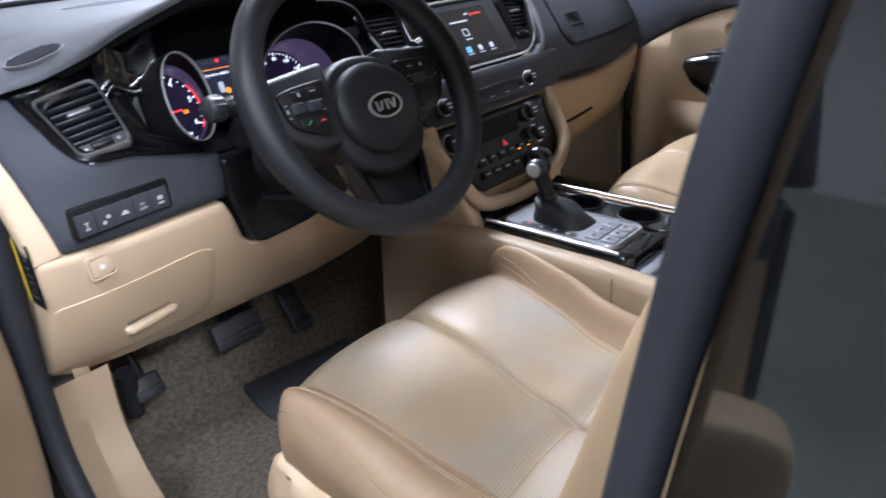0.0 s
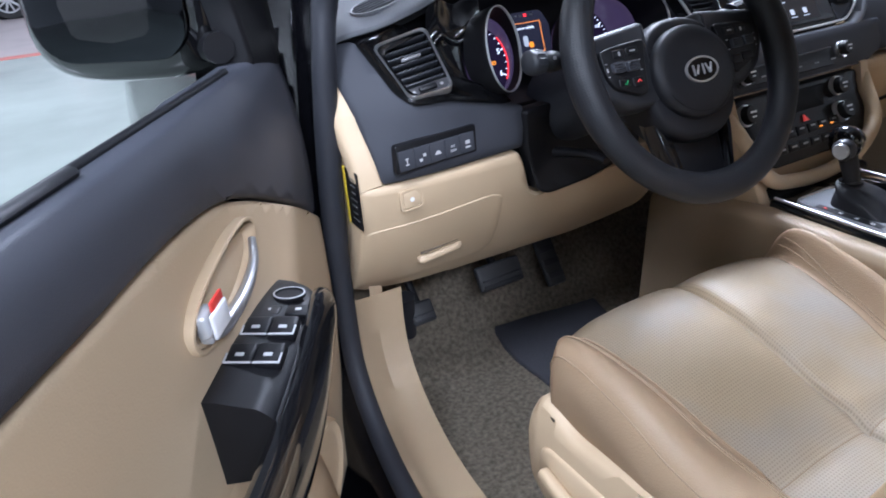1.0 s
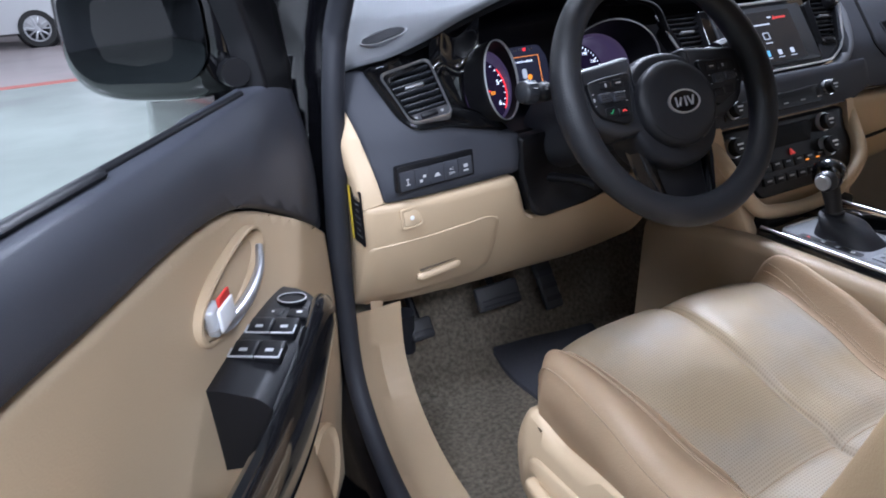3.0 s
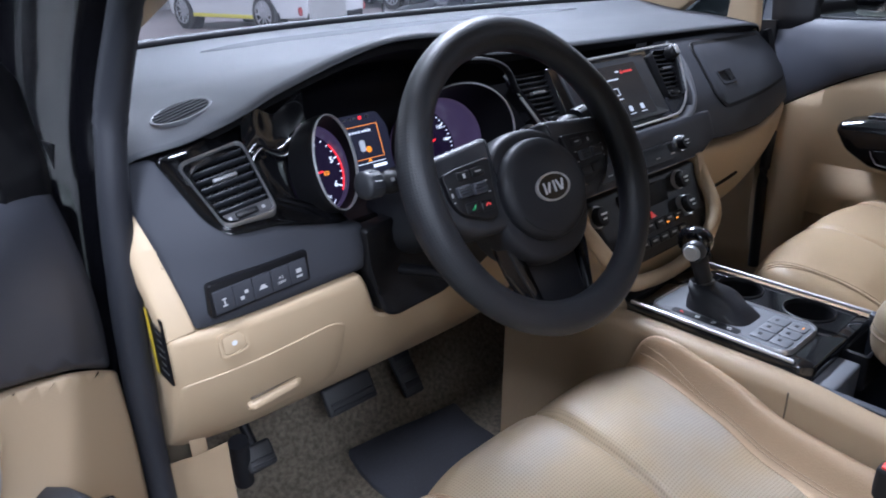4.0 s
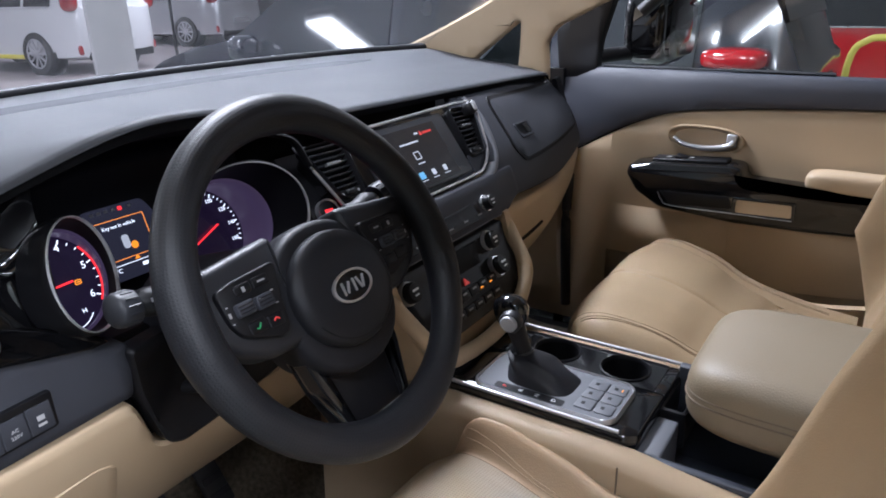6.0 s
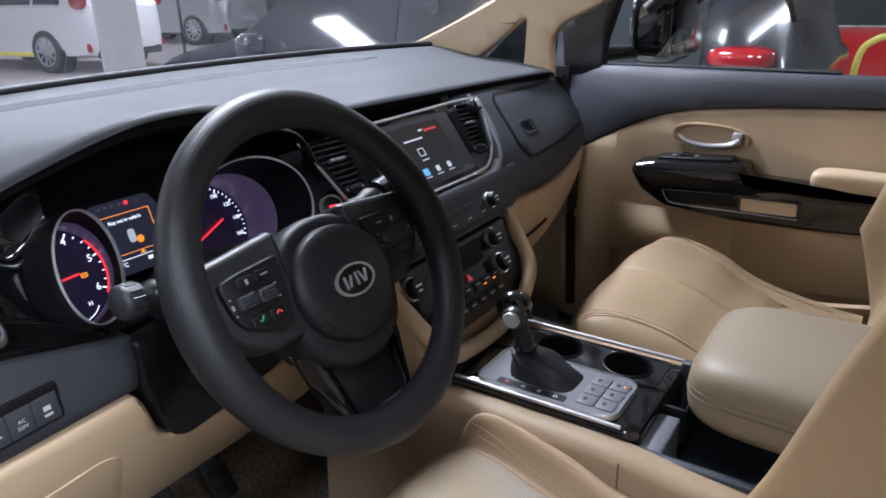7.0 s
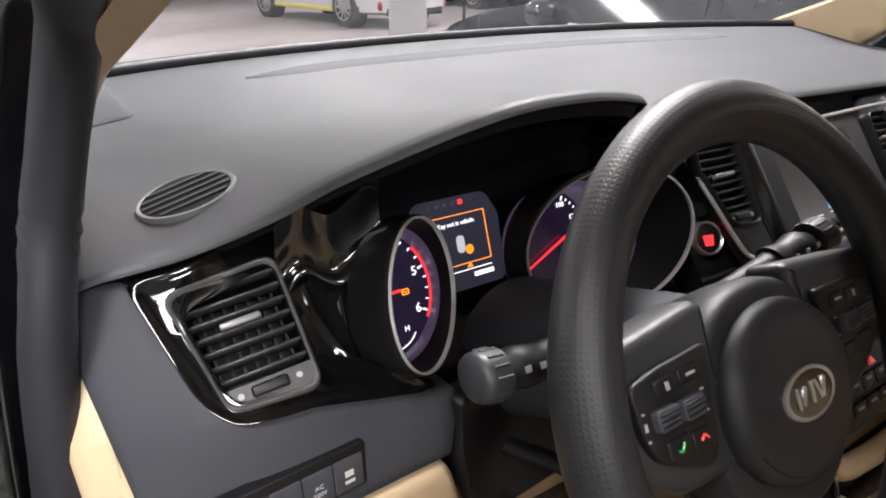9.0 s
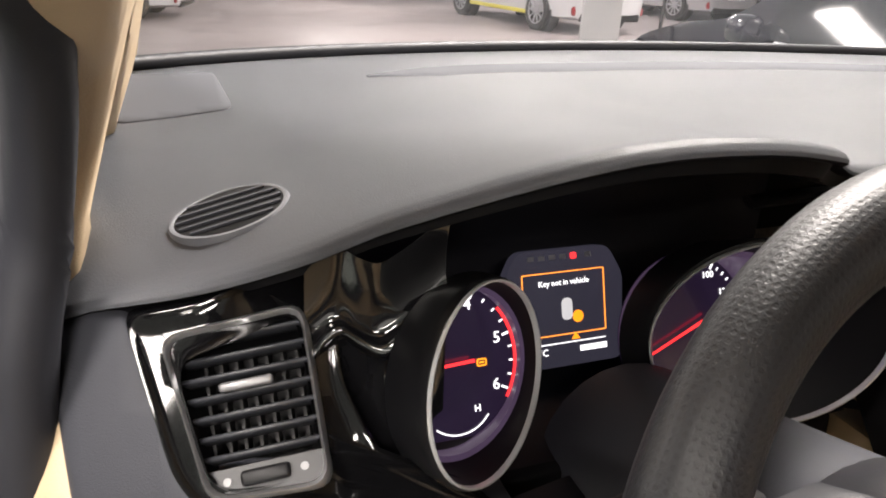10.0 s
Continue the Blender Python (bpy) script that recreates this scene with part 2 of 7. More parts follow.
def basis(origin, right, up):
    """A pose with local x along right, local y along up, local z towards the viewer of the face."""
    x = Vector(right).normalized()
    z = x.cross(Vector(up)).normalized()
    y = z.cross(x)
    m = Matrix((x, y, z)).transposed().to_4x4()
    m.translation = Vector(origin)
    return m


def box(bm, c, s, m=None, bev=0.0, seg=2):
    g = bmesh.ops.create_cube(bm, size=1.0, matrix=Matrix.Translation(c) @ Matrix.Diagonal((*s, 1)))
    vs = g["verts"]
    if bev:
        es = list({e for v in vs for e in v.link_edges})
        r = bmesh.ops.bevel(bm, geom=es, offset=min(bev, 0.49 * min(s)), segments=seg, affect="EDGES", profile=0.5)
        vs = list({v for f in r["faces"] for v in f.verts} | {v for v in vs if v.is_valid})
    if m is not None:
        bmesh.ops.transform(bm, matrix=m, verts=vs)
    return vs


def surf(bm, f, nu, nv, wrap_u=False, wrap_v=False):
    """A grid of faces over f(u, v), u and v from 0 to 1."""
    cu, cv = (nu if wrap_u else nu + 1), (nv if wrap_v else nv + 1)
    g = [[bm.verts.new(f(i / nu, j / nv)) for j in range(cv)] for i in range(cu)]
    for i in range(nu):
        for j in range(nv):
            bm.faces.new((g[i][j], g[(i + 1) % cu][j], g[(i + 1) % cu][(j + 1) % cv], g[i][(j + 1) % cv]))
    return g


def smooth_line(keys):
    """A smooth function through (x, value) keys; value may be a tuple."""
    xs = [k[0] for k in keys]
    vs = [np.array(k[1], float) for k in keys]
    sl = []
    for i in range(len(xs)):
        a, b = max(0, i - 1), min(len(xs) - 1, i + 1)
        sl.append((vs[b] - vs[a]) / (xs[b] - xs[a]))

    def f(x):
        x = min(max(x, xs[0]), xs[-1])
        i = max(j for j in range(len(xs) - 1) if xs[j] <= x or j == 0)
        h = xs[i + 1] - xs[i]
        t = (x - xs[i]) / h
        r = (2 * t**3 - 3 * t**2 + 1) * vs[i] + (t**3 - 2 * t**2 + t) * h * sl[i] + (3 * t**2 - 2 * t**3) * vs[i + 1] + (t**3 - t**2) * h * sl[i + 1]
        return float(r) if r.ndim == 0 else r
    return f


def spline(points, n, closed=False):
    pts = [Vector(p) for p in points]
    k = len(pts)
    out = []
    segs = k if closed else k - 1
    for i in range(segs):
        p0 = pts[(i - 1) % k] if closed or i > 0 else pts[0] * 2 - pts[1]
        p1, p2 = pts[i], pts[(i + 1) % k]
        p3 = pts[(i + 2) % k] if closed or i + 2 < k else pts[-1] * 2 - pts[-2]
        for j in range(n):
            t = j / n
            out.append(0.5 * ((2 * p1) + (p2 - p0) * t + (2 * p0 - 5 * p1 + 4 * p2 - p3) * t * t + (3 * p1 - p0 - 3 * p2 + p3) * t**3))
    if not closed:
        out.append(pts[-1])
    return out


def tube(bm, path, rad, seg=10, closed=False, flat=1.0, up=(0, 0, 1)):
    """A tube along a path; rad a number or a function of 0..1; flat squeezes it along up."""
    n = len(path)
    rings = []
    for i, p in enumerate(path):
        a = path[(i - 1) % n] if closed or i else path[0]
        b = path[(i + 1) % n] if closed or i < n - 1 else path[-1]
        d = (b - a).normalized()
        s = d.cross(Vector(up))
        s = s.normalized() if s.length > 1e-4 else Vector((1, 0, 0))
        t = s.cross(d)
        r = rad(i / max(1, n - 1)) if callable(rad) else rad
        rings.append([bm.verts.new(p + s * r * math.cos(q) + t * r * flat * math.sin(q)) for q in (2 * math.pi * k / seg for k in range(seg))])
    for i in range(n if closed else n - 1):
        A, B = rings[i], rings[(i + 1) % n]
        for k in range(seg):
            bm.faces.new((A[k], A[(k + 1) % seg], B[(k + 1) % seg], B[k]))
    if not closed:
        bm.faces.new(rings[0][::-1])
        bm.faces.new(rings[-1])


def lathe(bm, profile, m, seg=32, cap=True):
    rings = [[bm.verts.new(m @ Vector((r * math.cos(2 * math.pi * k / seg), r * math.sin(2 * math.pi * k / seg), z))) for k in range(seg)] for r, z in profile]
    for A, B in zip(rings, rings[1:]):
        for k in range(seg):
            bm.faces.new((A[k], A[(k + 1) % seg], B[(k + 1) % seg], B[k]))
    if cap:
        bm.faces.new(rings[0][::-1])
        bm.faces.new(rings[-1])


def rrect(w, h, r, n=4, cx=0.0, cy=0.0):
    out = []
    for sx, sy, a0 in ((1, 1, 0), (-1, 1, 90), (-1, -1, 180), (1, -1, 270)):
        for k in range(n + 1):
            a = radians(a0 + 90 * k / n)
            out.append((cx + sx * (w / 2 - r) + r * math.cos(a), cy + sy * (h / 2 - r) + r * math.sin(a)))
    return out


def rounded(poly, r, n=4):
    """A polygon with its corners rounded by r."""
    out = []
    k = len(poly)
    for i in range(k):
        p, a, b = Vector(poly[i]), Vector(poly[i - 1]), Vector(poly[(i + 1) % k])
        da, db = (a - p), (b - p)
        q = min(r, da.length * 0.45, db.length * 0.45)
        s, e = p + da.normalized() * q, p + db.normalized() * q
        for j in range(n + 1):
            t = j / n
            out.append(tuple((1 - t)**2 * s + 2 * t * (1 - t) * p + t * t * e))
    return out


def prism(bm, outline, m, z0, z1, bev=0.0):
    """A flat solid of that outline from z0 to z1 in the pose m; bev rounds its front rim."""
    k = len(outline)
    c = Vector((sum(p[0] for p in outline) / k, sum(p[1] for p in outline) / k))
    levels = [(z0, 0.0)]
    if bev:
        levels += [(z1 - bev, 0.0), (z1 - bev * 0.3, bev * 0.35), (z1, bev)]
    else:
        levels += [(z1, 0.0)]
    rings = []
    for z, inset in levels:
        ring = []
        for i, p in enumerate(outline):
            q = Vector(p)
            if inset:
                a, b = Vector(outline[i - 1]), Vector(outline[(i + 1) % k])
                t = (b - a).normalized()
                nrm = Vector((-t.y, t.x))
                if nrm.dot(c - q) < 0:
                    nrm = -nrm
                q = q + nrm * inset
            ring.append(bm.verts.new(m @ Vector((q.x, q.y, z))))
        rings.append(ring)
    for A, B in zip(rings, rings[1:]):
        for i in range(k):
            bm.faces.new((A[i], A[(i + 1) % k], B[(i + 1) % k], B[i]))
    bm.faces.new(rings[0][::-1])
    bm.faces.new(rings[-1])


def rim(bm, outer, inner, m, z0, z1, bev=0.0):
    """A frame between two outlines with the same number of points."""
    k = len(outer)
    ring = []
    for ol, zs in ((outer, (z0, z1 - bev)), (inner, (z1 - bev, z0))):
        for z in zs:
            ring.append([m @ Vector((p[0], p[1], z)) for p in ol])
    if bev:
        mid = [m @ Vector((o[0] * 0.5 + i[0] * 0.5, o[1] * 0.5 + i[1] * 0.5, z1)) for o, i in zip(outer, inner)]
        ring.insert(2, mid)
    vs = [[bm.verts.new(p) for p in r] for r in ring]
    for a in range(len(vs)):
        A, B = vs[a], vs[(a + 1) % len(vs)]
        for i in range(k):
            bm.faces.new((A[i], A[(i + 1) % k], B[(i + 1) % k], B[i]))


def sheet(bm, outline, where, thick, step=0.02, edge=0.003, out=(0, -1, 0)):
    """A curved panel: the outline, in two coordinates, laid on the surface where(a, b), with a rounded rim and a back."""
    vs = [bm.verts.new((p[0], 0, p[1])) for p in outline]
    bm.faces.new(vs)
    for ax in (0, 2):
        lo, hi = min(v.co[ax] for v in bm.verts), max(v.co[ax] for v in bm.verts)
        n = int((hi - lo) / step)
        for i in range(1, n + 1):
            co, no = [0, 0, 0], [0, 0, 0]
            co[ax], no[ax] = lo + (hi - lo) * i / (n + 1), 1
            bmesh.ops.bisect_plane(bm, geom=bm.verts[:] + bm.edges[:] + bm.faces[:], plane_co=co, plane_no=no)
    if edge:
        bmesh.ops.inset_region(bm, faces=bm.faces[:], thickness=edge, use_even_offset=True, use_boundary=True)
    o = Vector(out)
    border = {v for v in bm.verts if any(e.is_boundary for e in v.link_edges)}
    for v in bm.verts:
        q = Vector(where(v.co.x, v.co.z))
        v.co = q - o * edge if v in border else q
    g = bmesh.ops.extrude_face_region(bm, geom=bm.faces[:])
    for v in g["geom"]:
        if isinstance(v, bmesh.types.BMVert):
            v.co -= o * thick


def text_mesh(body, size, m, depth=0.0002, align="CENTER"):
    cu = bpy.data.curves.new("print", "FONT")
    cu.body, cu.size, cu.align_x, cu.align_y, cu.extrude, cu.resolution_u = body, size, align, "CENTER", depth, 2
    tmp = bpy.data.objects.new("print", cu)
    scene.collection.objects.link(tmp)
    dg = bpy.context.evaluated_depsgraph_get()
    me = bpy.data.meshes.new_from_object(tmp.evaluated_get(dg))
    bpy.data.objects.remove(tmp)
    bpy.data.curves.remove(cu)
    bm = bmesh.new()
    bm.from_mesh(me)
    bpy.data.meshes.remove(me)
    bmesh.ops.transform(bm, matrix=m, verts=bm.verts)
    return bm


def T(x, y, z):
    return Matrix.Translation((x, y, z))

# ---- dashboard surfaces ----
HOOD = smooth_line([(-0.82, (0.36, 1.15)), (-0.785, (0.324, 1.165)), (-0.745, (0.3, 1.178)), (-0.7, (0.287, 1.187)), (-0.645, (0.262, 1.21)), (-0.6, (0.243, 1.234)), (-0.5, (0.195, 1.276)),
                    (-0.42, (0.188, 1.281)), (-0.34, (0.204, 1.268)), (-0.29, (0.245, 1.25)), (-0.23, (0.272, 1.232)), (0.0, (0.285, 1.222)),
                    (0.3, (0.28, 1.215)), (0.6, (0.292, 1.203)), (0.82, (0.345, 1.18))])
FACE = smooth_line([(0.66, 0.46), (0.71, 0.40), (0.755, 0.342), (0.79, 0.3), (0.85, 0.252), (0.91, 0.222), (0.97, 0.205), (1.03, 0.2), (1.06, 0.206),
                    (1.105, 0.225), (1.17, 0.285), (1.23, 0.345)])
STACK = smooth_line([(0.8, 0.07), (0.88, 0.075), (0.92, 0.082), (0.96, 0.1), (0.99, 0.124), (1.05, 0.142), (1.1, 0.17), (1.14, 0.2)])


def glass_base(x):
    return 0.85 - 0.16 * (x / 0.8) ** 2 - 0.05 * (x / 0.8) ** 6


def dash_y(x, z):
    y = FACE(z)
    if x < -0.4:
        y -= 0.013 * min(1.0, max(0.0, (z - 1.06) / 0.06))
    if x < -0.66:
        y += 4.0 * (-0.66 - x) ** 2 * (0.3 + 0.7 * min(1.0, max(0.0, (z - 1.0) / 0.12)))
    if x > -0.2:
        t = min(max((x - 0.3) / 0.5, 0), 1)
        y += -0.05 + 0.1 * t**1.6
    if x > 0.77:
        y += 10.0 * (x - 0.77) ** 2
    return y


def on_dash(gap):
    return lambda x, z: (x, dash_y(x, z) - gap, z)


# ---- vehicle shell ----
shell = thing("minivan_body", "black minivan body shell with beige pillar trim, driver side open", "minivan", (0, 0, 0))


def side_x(z, base=0.8):
    return base - 0.32 * max(0.0, z - 1.2) - 0.10 * max(0.0, z - 1.45)


def pillar(sign):
    def at(y, z):
        return (sign * (side_x(z) - 0.035 - 0.03 * max(0.0, y - 0.3)), y, z)
    bm = bmesh.new()
    sheet(bm, rounded([(0.80, 1.235), (0.62, 1.305), (0.5, 1.356), (0.3, 1.455), (0.0, 1.58), (-0.3, 1.64), (-0.3, 1.585), (-0.05, 1.465), (0.1, 1.4), (0.2, 1.355), (0.3, 1.31), (0.335, 1.27), (0.34, 1.17),
                       (0.425, 1.17), (0.405, 1.25), (0.39, 1.328), (0.545, 1.222), (0.57, 1.18), (0.80, 1.18)], 0.014), at, 0.025, 0.05, 0.006, (-sign, 0, 0))
    part("a_pillar_trim", bm, BEIGE, shell, "beige plastic windscreen pillar trim")
    bm = bmesh.new()
    sheet(bm, [(0.57, 1.19), (0.385, 1.34), (0.41, 1.19)], lambda y, z: (sign * (side_x(z) - 0.012), y, z), 0.004, 0.2, 0, (-sign, 0, 0))
    part("quarter_window", bm, TINT, shell, "dark triangular quarter window").visible_shadow = False


pillar(1)
pillar(-1)

bm = bmesh.new()
surf(bm, lambda u, v: (lambda x: (x * (1 - 0.18 * v), glass_base(x) + 0.02 - (glass_base(x) + 0.05) * v, 1.249 + 0.376 * v + 0.025 * math.sin(math.pi * v) - 0.03 * v * (x / 0.8) ** 2))(-0.8 + 1.6 * u), 24, 10)
part("windscreen", bm, SCREEN_GLASS, shell, "clear windscreen").visible_shadow = False
# dark frit band along the lower edge of the glass
bm = bmesh.new()
tube(bm, [Vector((x, glass_base(x) + 0.004, 1.255)) for x in np.linspace(-0.79, 0.79, 33)], 0.008, 8)
part("windscreen_seal", bm, RUBBER, shell)
# roof with headliner
bm = bmesh.new()
surf(bm, lambda u, v: (-0.66 + 1.32 * u, -0.04 - 2.6 * v, 1.655 + 0.05 * math.sin(math.pi * u) + 0.03 * math.sin(math.pi * min(1, v * 1.3))), 12, 14)
bmesh.ops.solidify(bm, geom=bm.faces[:], thickness=0.05)
part("roof", bm, CARPAINT, shell)
bm = bmesh.new()
surf(bm, lambda u, v: (-0.65 + 1.3 * u, -0.05 - 2.55 * v, 1.595 + 0.035 * math.sin(math.pi * u)), 12, 14)
bmesh.ops.solidify(bm, geom=bm.faces[:], thickness=0.01)
part("headliner", bm, BEIGE_SOFT, shell)
# bonnet and front wings
bm = bmesh.new()
surf(bm, lambda u, v: (-0.86 + 1.72 * u, 0.9 - 0.12 * (2 * u - 1) ** 2 + 0.82 * v, 1.13 - 0.14 * v**1.6 - 0.07 * (2 * u - 1) ** 4), 16, 10)
bmesh.ops.solidify(bm, geom=bm.faces[:], thickness=0.02)
part("bonnet", bm, CARPAINT, shell, "black painted bonnet")


def body_side(sign, y0, y1, z0, z1, name):
    bm = bmesh.new()
    surf(bm, lambda u, v: (sign * (0.93 + 0.03 * math.sin(math.pi * v) - 0.04 * v - 0.1 * max(0.0, u - 0.9) * (y1 > 0.9)), y0 + (y1 - y0) * u, z0 + (z1 - z0) * v), 10, 8)
    bmesh.ops.solidify(bm, geom=bm.faces[:], thickness=-0.03 * sign)
    part(name, bm, CARPAINT, shell)


body_side(-1, 0.36, 1.75, 0.3, 1.12, "front_wing")
body_side(1, 0.36, 1.75, 0.3, 1.12, "front_wing")
body_side(1, -2.9, -0.62, 0.3, 1.2, "rear_side_panel")
body_side(-1, -2.9, -0.70, 0.3, 1.24, "sliding_door")
bm = bmesh.new()
surf(bm, lambda u, v: (-0.9 + 1.8 * u, 1.72 + 0.1 * math.sin(math.pi * u), 0.3 + 0.72 * v), 10, 6)
bmesh.ops.solidify(bm, geom=bm.faces[:], thickness=0.03)
part("front_bumper", bm, CARPAINT, shell)
bm = bmesh.new()
box(bm, (0, -2.9, 0.95), (1.75, 0.06, 1.3), bev=0.03)
part("tailgate", bm, CARPAINT, shell)
bm = bmesh.new()
box(bm, (0, -0.6, 0.44), (1.7, 4.6, 0.06))
part("floor_pan", bm, BLACK, shell)
# rear side glass, both sides
for sign in (-1, 1):
    bm = bmesh.new()
    surf(bm, lambda u, v: (sign * (side_x(1.22 + 0.36 * v) + 0.05), -0.72 - 2.1 * u, 1.22 + 0.36 * v), 8, 4)
    part("rear_side_glass", bm, TINT, shell, "dark tinted side glass")

# B pillar on the driver side: painted outer, rubber edge, beige inner trim
bm = bmesh.new()
PILLAR_Y = smooth_line([(0.4, -0.548), (1.0, -0.582), (1.23, -0.599), (1.31, -0.613), (1.62, -0.66)])
surf(bm, lambda u, v: (-0.866 - 0.014 * u + 0.075 * (1.22 * v - 0.8) + 0.1 * max(0, v - 0.76), PILLAR_Y(0.4 + 1.22 * v) - 0.14 * u, 0.4 + 1.22 * v), 6, 20)
bmesh.ops.solidify(bm, geom=bm.faces[:], thickness=0.02)
part("b_pillar", bm, PILLARGLOSS, shell, "gloss black door pillar")
bm = bmesh.new()
surf(bm, lambda u, v: (-0.765 + 0.15 * max(0, v - 0.5) + 0.03 * u, -0.565 - 0.13 * u - 0.07 * v, 0.52 + 1.08 * v), 5, 12)
bmesh.ops.solidify(bm, geom=bm.faces[:], thickness=0.03)
part("b_pillar_trim", bm, BEIGE, shell)
bm = bmesh.new()
surf(bm, lambda u, v: (0.80 - 0.15 * max(0, v - 0.5), -0.6 - 0.15 * u - 0.06 * v, 0.52 + 1.08 * v), 5, 12)
bmesh.ops.solidify(bm, geom=bm.faces[:], thickness=0.03)
part("b_pillar_trim", bm, BEIGE, shell)

# rubber seal round the driver's door opening
SEAL = spline([(-0.70, -0.53, 1.575), (-0.735, -0.3, 1.535), (-0.768, -0.06, 1.445), (-0.774, 0.05, 1.405), (-0.762, 0.16, 1.38), (-0.752, 0.25, 1.345), (-0.772, 0.3, 1.24), (-0.79, 0.29, 1.16), (-0.80, 0.285, 1.08), (-0.81, 0.285, 0.95),
               (-0.815, 0.28, 0.8), (-0.82, 0.255, 0.69), (-0.825, 0.17, 0.61), (-0.83, 0.04, 0.568), (-0.83, -0.15, 0.555), (-0.83, -0.36, 0.555), (-0.825, -0.475, 0.60),
               (-0.82, -0.508, 0.75), (-0.815, -0.539, 1.0), (-0.815, -0.563, 1.17), (-0.813, -0.588, 1.31), (-0.75, -0.62, 1.5)], 6, True)
bm = bmesh.new()
tube(bm, SEAL, lambda t: 0.016 - 0.006 * max(0.0, min(1.0, (t - 0.74) * 14, (1.0 - t) * 14)), 12, True, 1.15)
part("door_seal", bm, SEALMAT, shell, "black rubber door seal")
# painted door frame flange outside the seal
bm = bmesh.new()
ctr = Vector((-0.8, -0.15, 1.05))
loop = []
for p in SEAL:
    o = Vector((0, p.y - ctr.y, p.z - ctr.z)).normalized()
    loop.append((p, o))
rings = []
for off, dx, wide, wide_dx in ((0.012, 0.004, 0.012, 0.004), (0.02, -0.004, 0.02, -0.004), (0.026, -0.022, 0.028, -0.022), (0.036, -0.026, 0.05, -0.03), (0.042, -0.022, 0.14, -0.04), (0.042, -0.024, 0.165, -0.06), (0.042, -0.026, 0.17, -0.13)):
    ring = []
    for p, o in loop:
        k = min(1.0, max(0.0, (p.y + 0.1) / 0.2)) if p.z > 0.5 else 0.0
        ring.append(bm.verts.new(p + o * (off + (wide - off) * k) + Vector((dx + (wide_dx - dx) * k, 0, 0))))
    rings.append(ring)
for A, B in zip(rings, rings[1:]):
    for i in range(len(A)):
        bm.faces.new((A[i], A[(i + 1) % len(A)], B[(i + 1) % len(A)], B[i]))
bmesh.ops.solidify(bm, geom=bm.faces[:], thickness=0.006)
part("door_frame", bm, CARPAINT, shell, "black painted door frame")
# beige trim inside the seal, over the kick panel and the sill
bm = bmesh.new()
lowloop = [(p, o) for p, o in loop if p.z < 0.803 or (p.y < 0 and p.z < 1.0)]
rings = []
for off, dx in ((-0.006, 0.012), (-0.02, 0.024), (-0.045, 0.036), (-0.055, 0.075)):
    rings.append([bm.verts.new(p + o * off + Vector((dx, 0, 0))) for p, o in lowloop])
for A, B in zip(rings, rings[1:]):
    for i in range(len(A) - 1):
        bm.faces.new((A[i], A[i + 1], B[i + 1], B[i]))
bmesh.ops.solidify(bm, geom=bm.faces[:], thickness=0.004)
part("sill_trim", bm, BEIGE, shell, "beige door opening trim and sill plate")
# kick panel ahead of the opening
bm = bmesh.new()
sheet(bm, rounded([(0.3, 0.5), (0.3, 0.81), (0.5, 0.81), (0.62, 0.5)], 0.01), lambda y, z: (-0.742 + 0.02 * (y - 0.3), y, z), 0.02, 0.05, 0.003, (1, 0, 0))
part("kick_panel", bm, BEIGE, shell, "beige kick panel")
bm = bmesh.new()
lathe(bm, [(0.0075, 0), (0.0075, 0.004), (0.004, 0.006)], T(-0.737, 0.352, 0.682) @ pose(0, 0, 0, 0, 90, 0), 12)
part("trim_clip", bm, BEIGE, shell)

# beige side wall ahead of the passenger door
bm = bmesh.new()
sheet(bm, [(0.2, 0.5), (0.2, 0.9), (0.3, 1.0), (0.7, 1.0), (0.7, 0.5)], lambda y, z: (0.834, y, z), 0.02, 0.1, 0.003, (-1, 0, 0))
part("kick_panel", bm, BEIGE, shell, "beige kick panel")

# rubber seal of the passenger door, between dashboard end and door
bm = bmesh.new()
tube(bm, spline([(0.815, 0.28, 0.55), (0.818, 0.29, 0.8), (0.818, 0.285, 0.95), (0.818, 0.3, 1.05), (0.818, 0.32, 1.12)], 6), 0.014, 8)
part("door_seal", bm, RUBBER, shell)

# dark filler between dashboard end and door opening
bm = bmesh.new()
box(bm, (0.845, 0.575, 1.1), (0.02, 0.51, 0.2))
part("dash_side_filler", bm, BLACK, shell)
bm = bmesh.new()
box(bm, (-0.815, 0.6, 1.1), (0.02, 0.46, 0.2))
part("dash_side_filler", bm, BLACK, shell)

# ---- carpet ----
bm = bmesh.new()


def carpet_z(x, y):
    z = 0.5 + 0.006 * noise.noise(Vector((x * 9, y * 9, 0)))
    if y > 0.36:
        t = min(1.0, (y - 0.36) / 0.22)
        z += 0.24 * t * t + 0.05 * t
    if y > 0.58:
        z += (y - 0.58) * 2.2
    return z


surf(bm, lambda u, v: (-0.765 + 1.53 * u, -1.6 + 2.28 * v, carpet_z(-0.765 + 1.53 * u, -1.6 + 2.28 * v)), 60, 80)
bmesh.ops.solidify(bm, geom=bm.faces[:], thickness=0.01)
solo("floor", bm, CARPET, "worn grey-brown carpet in the footwells", "carpet", "structure")
bm = bmesh.new()
MATOUT = rounded([(-0.457, 0.425), (-0.2, 0.408), (-0.2, -0.06), (-0.44, -0.06)], 0.008)
sheet(bm, [(p[0], p[1]) for p in MATOUT], lambda x, y: (x, y, carpet_z(x, y) + 0.012), 0.008, 0.04, 0.003, (0, 0, 1))
solo("floor_mat", bm, MATCARPET, "dark textile floor mat lying on the carpet", "floor mat")
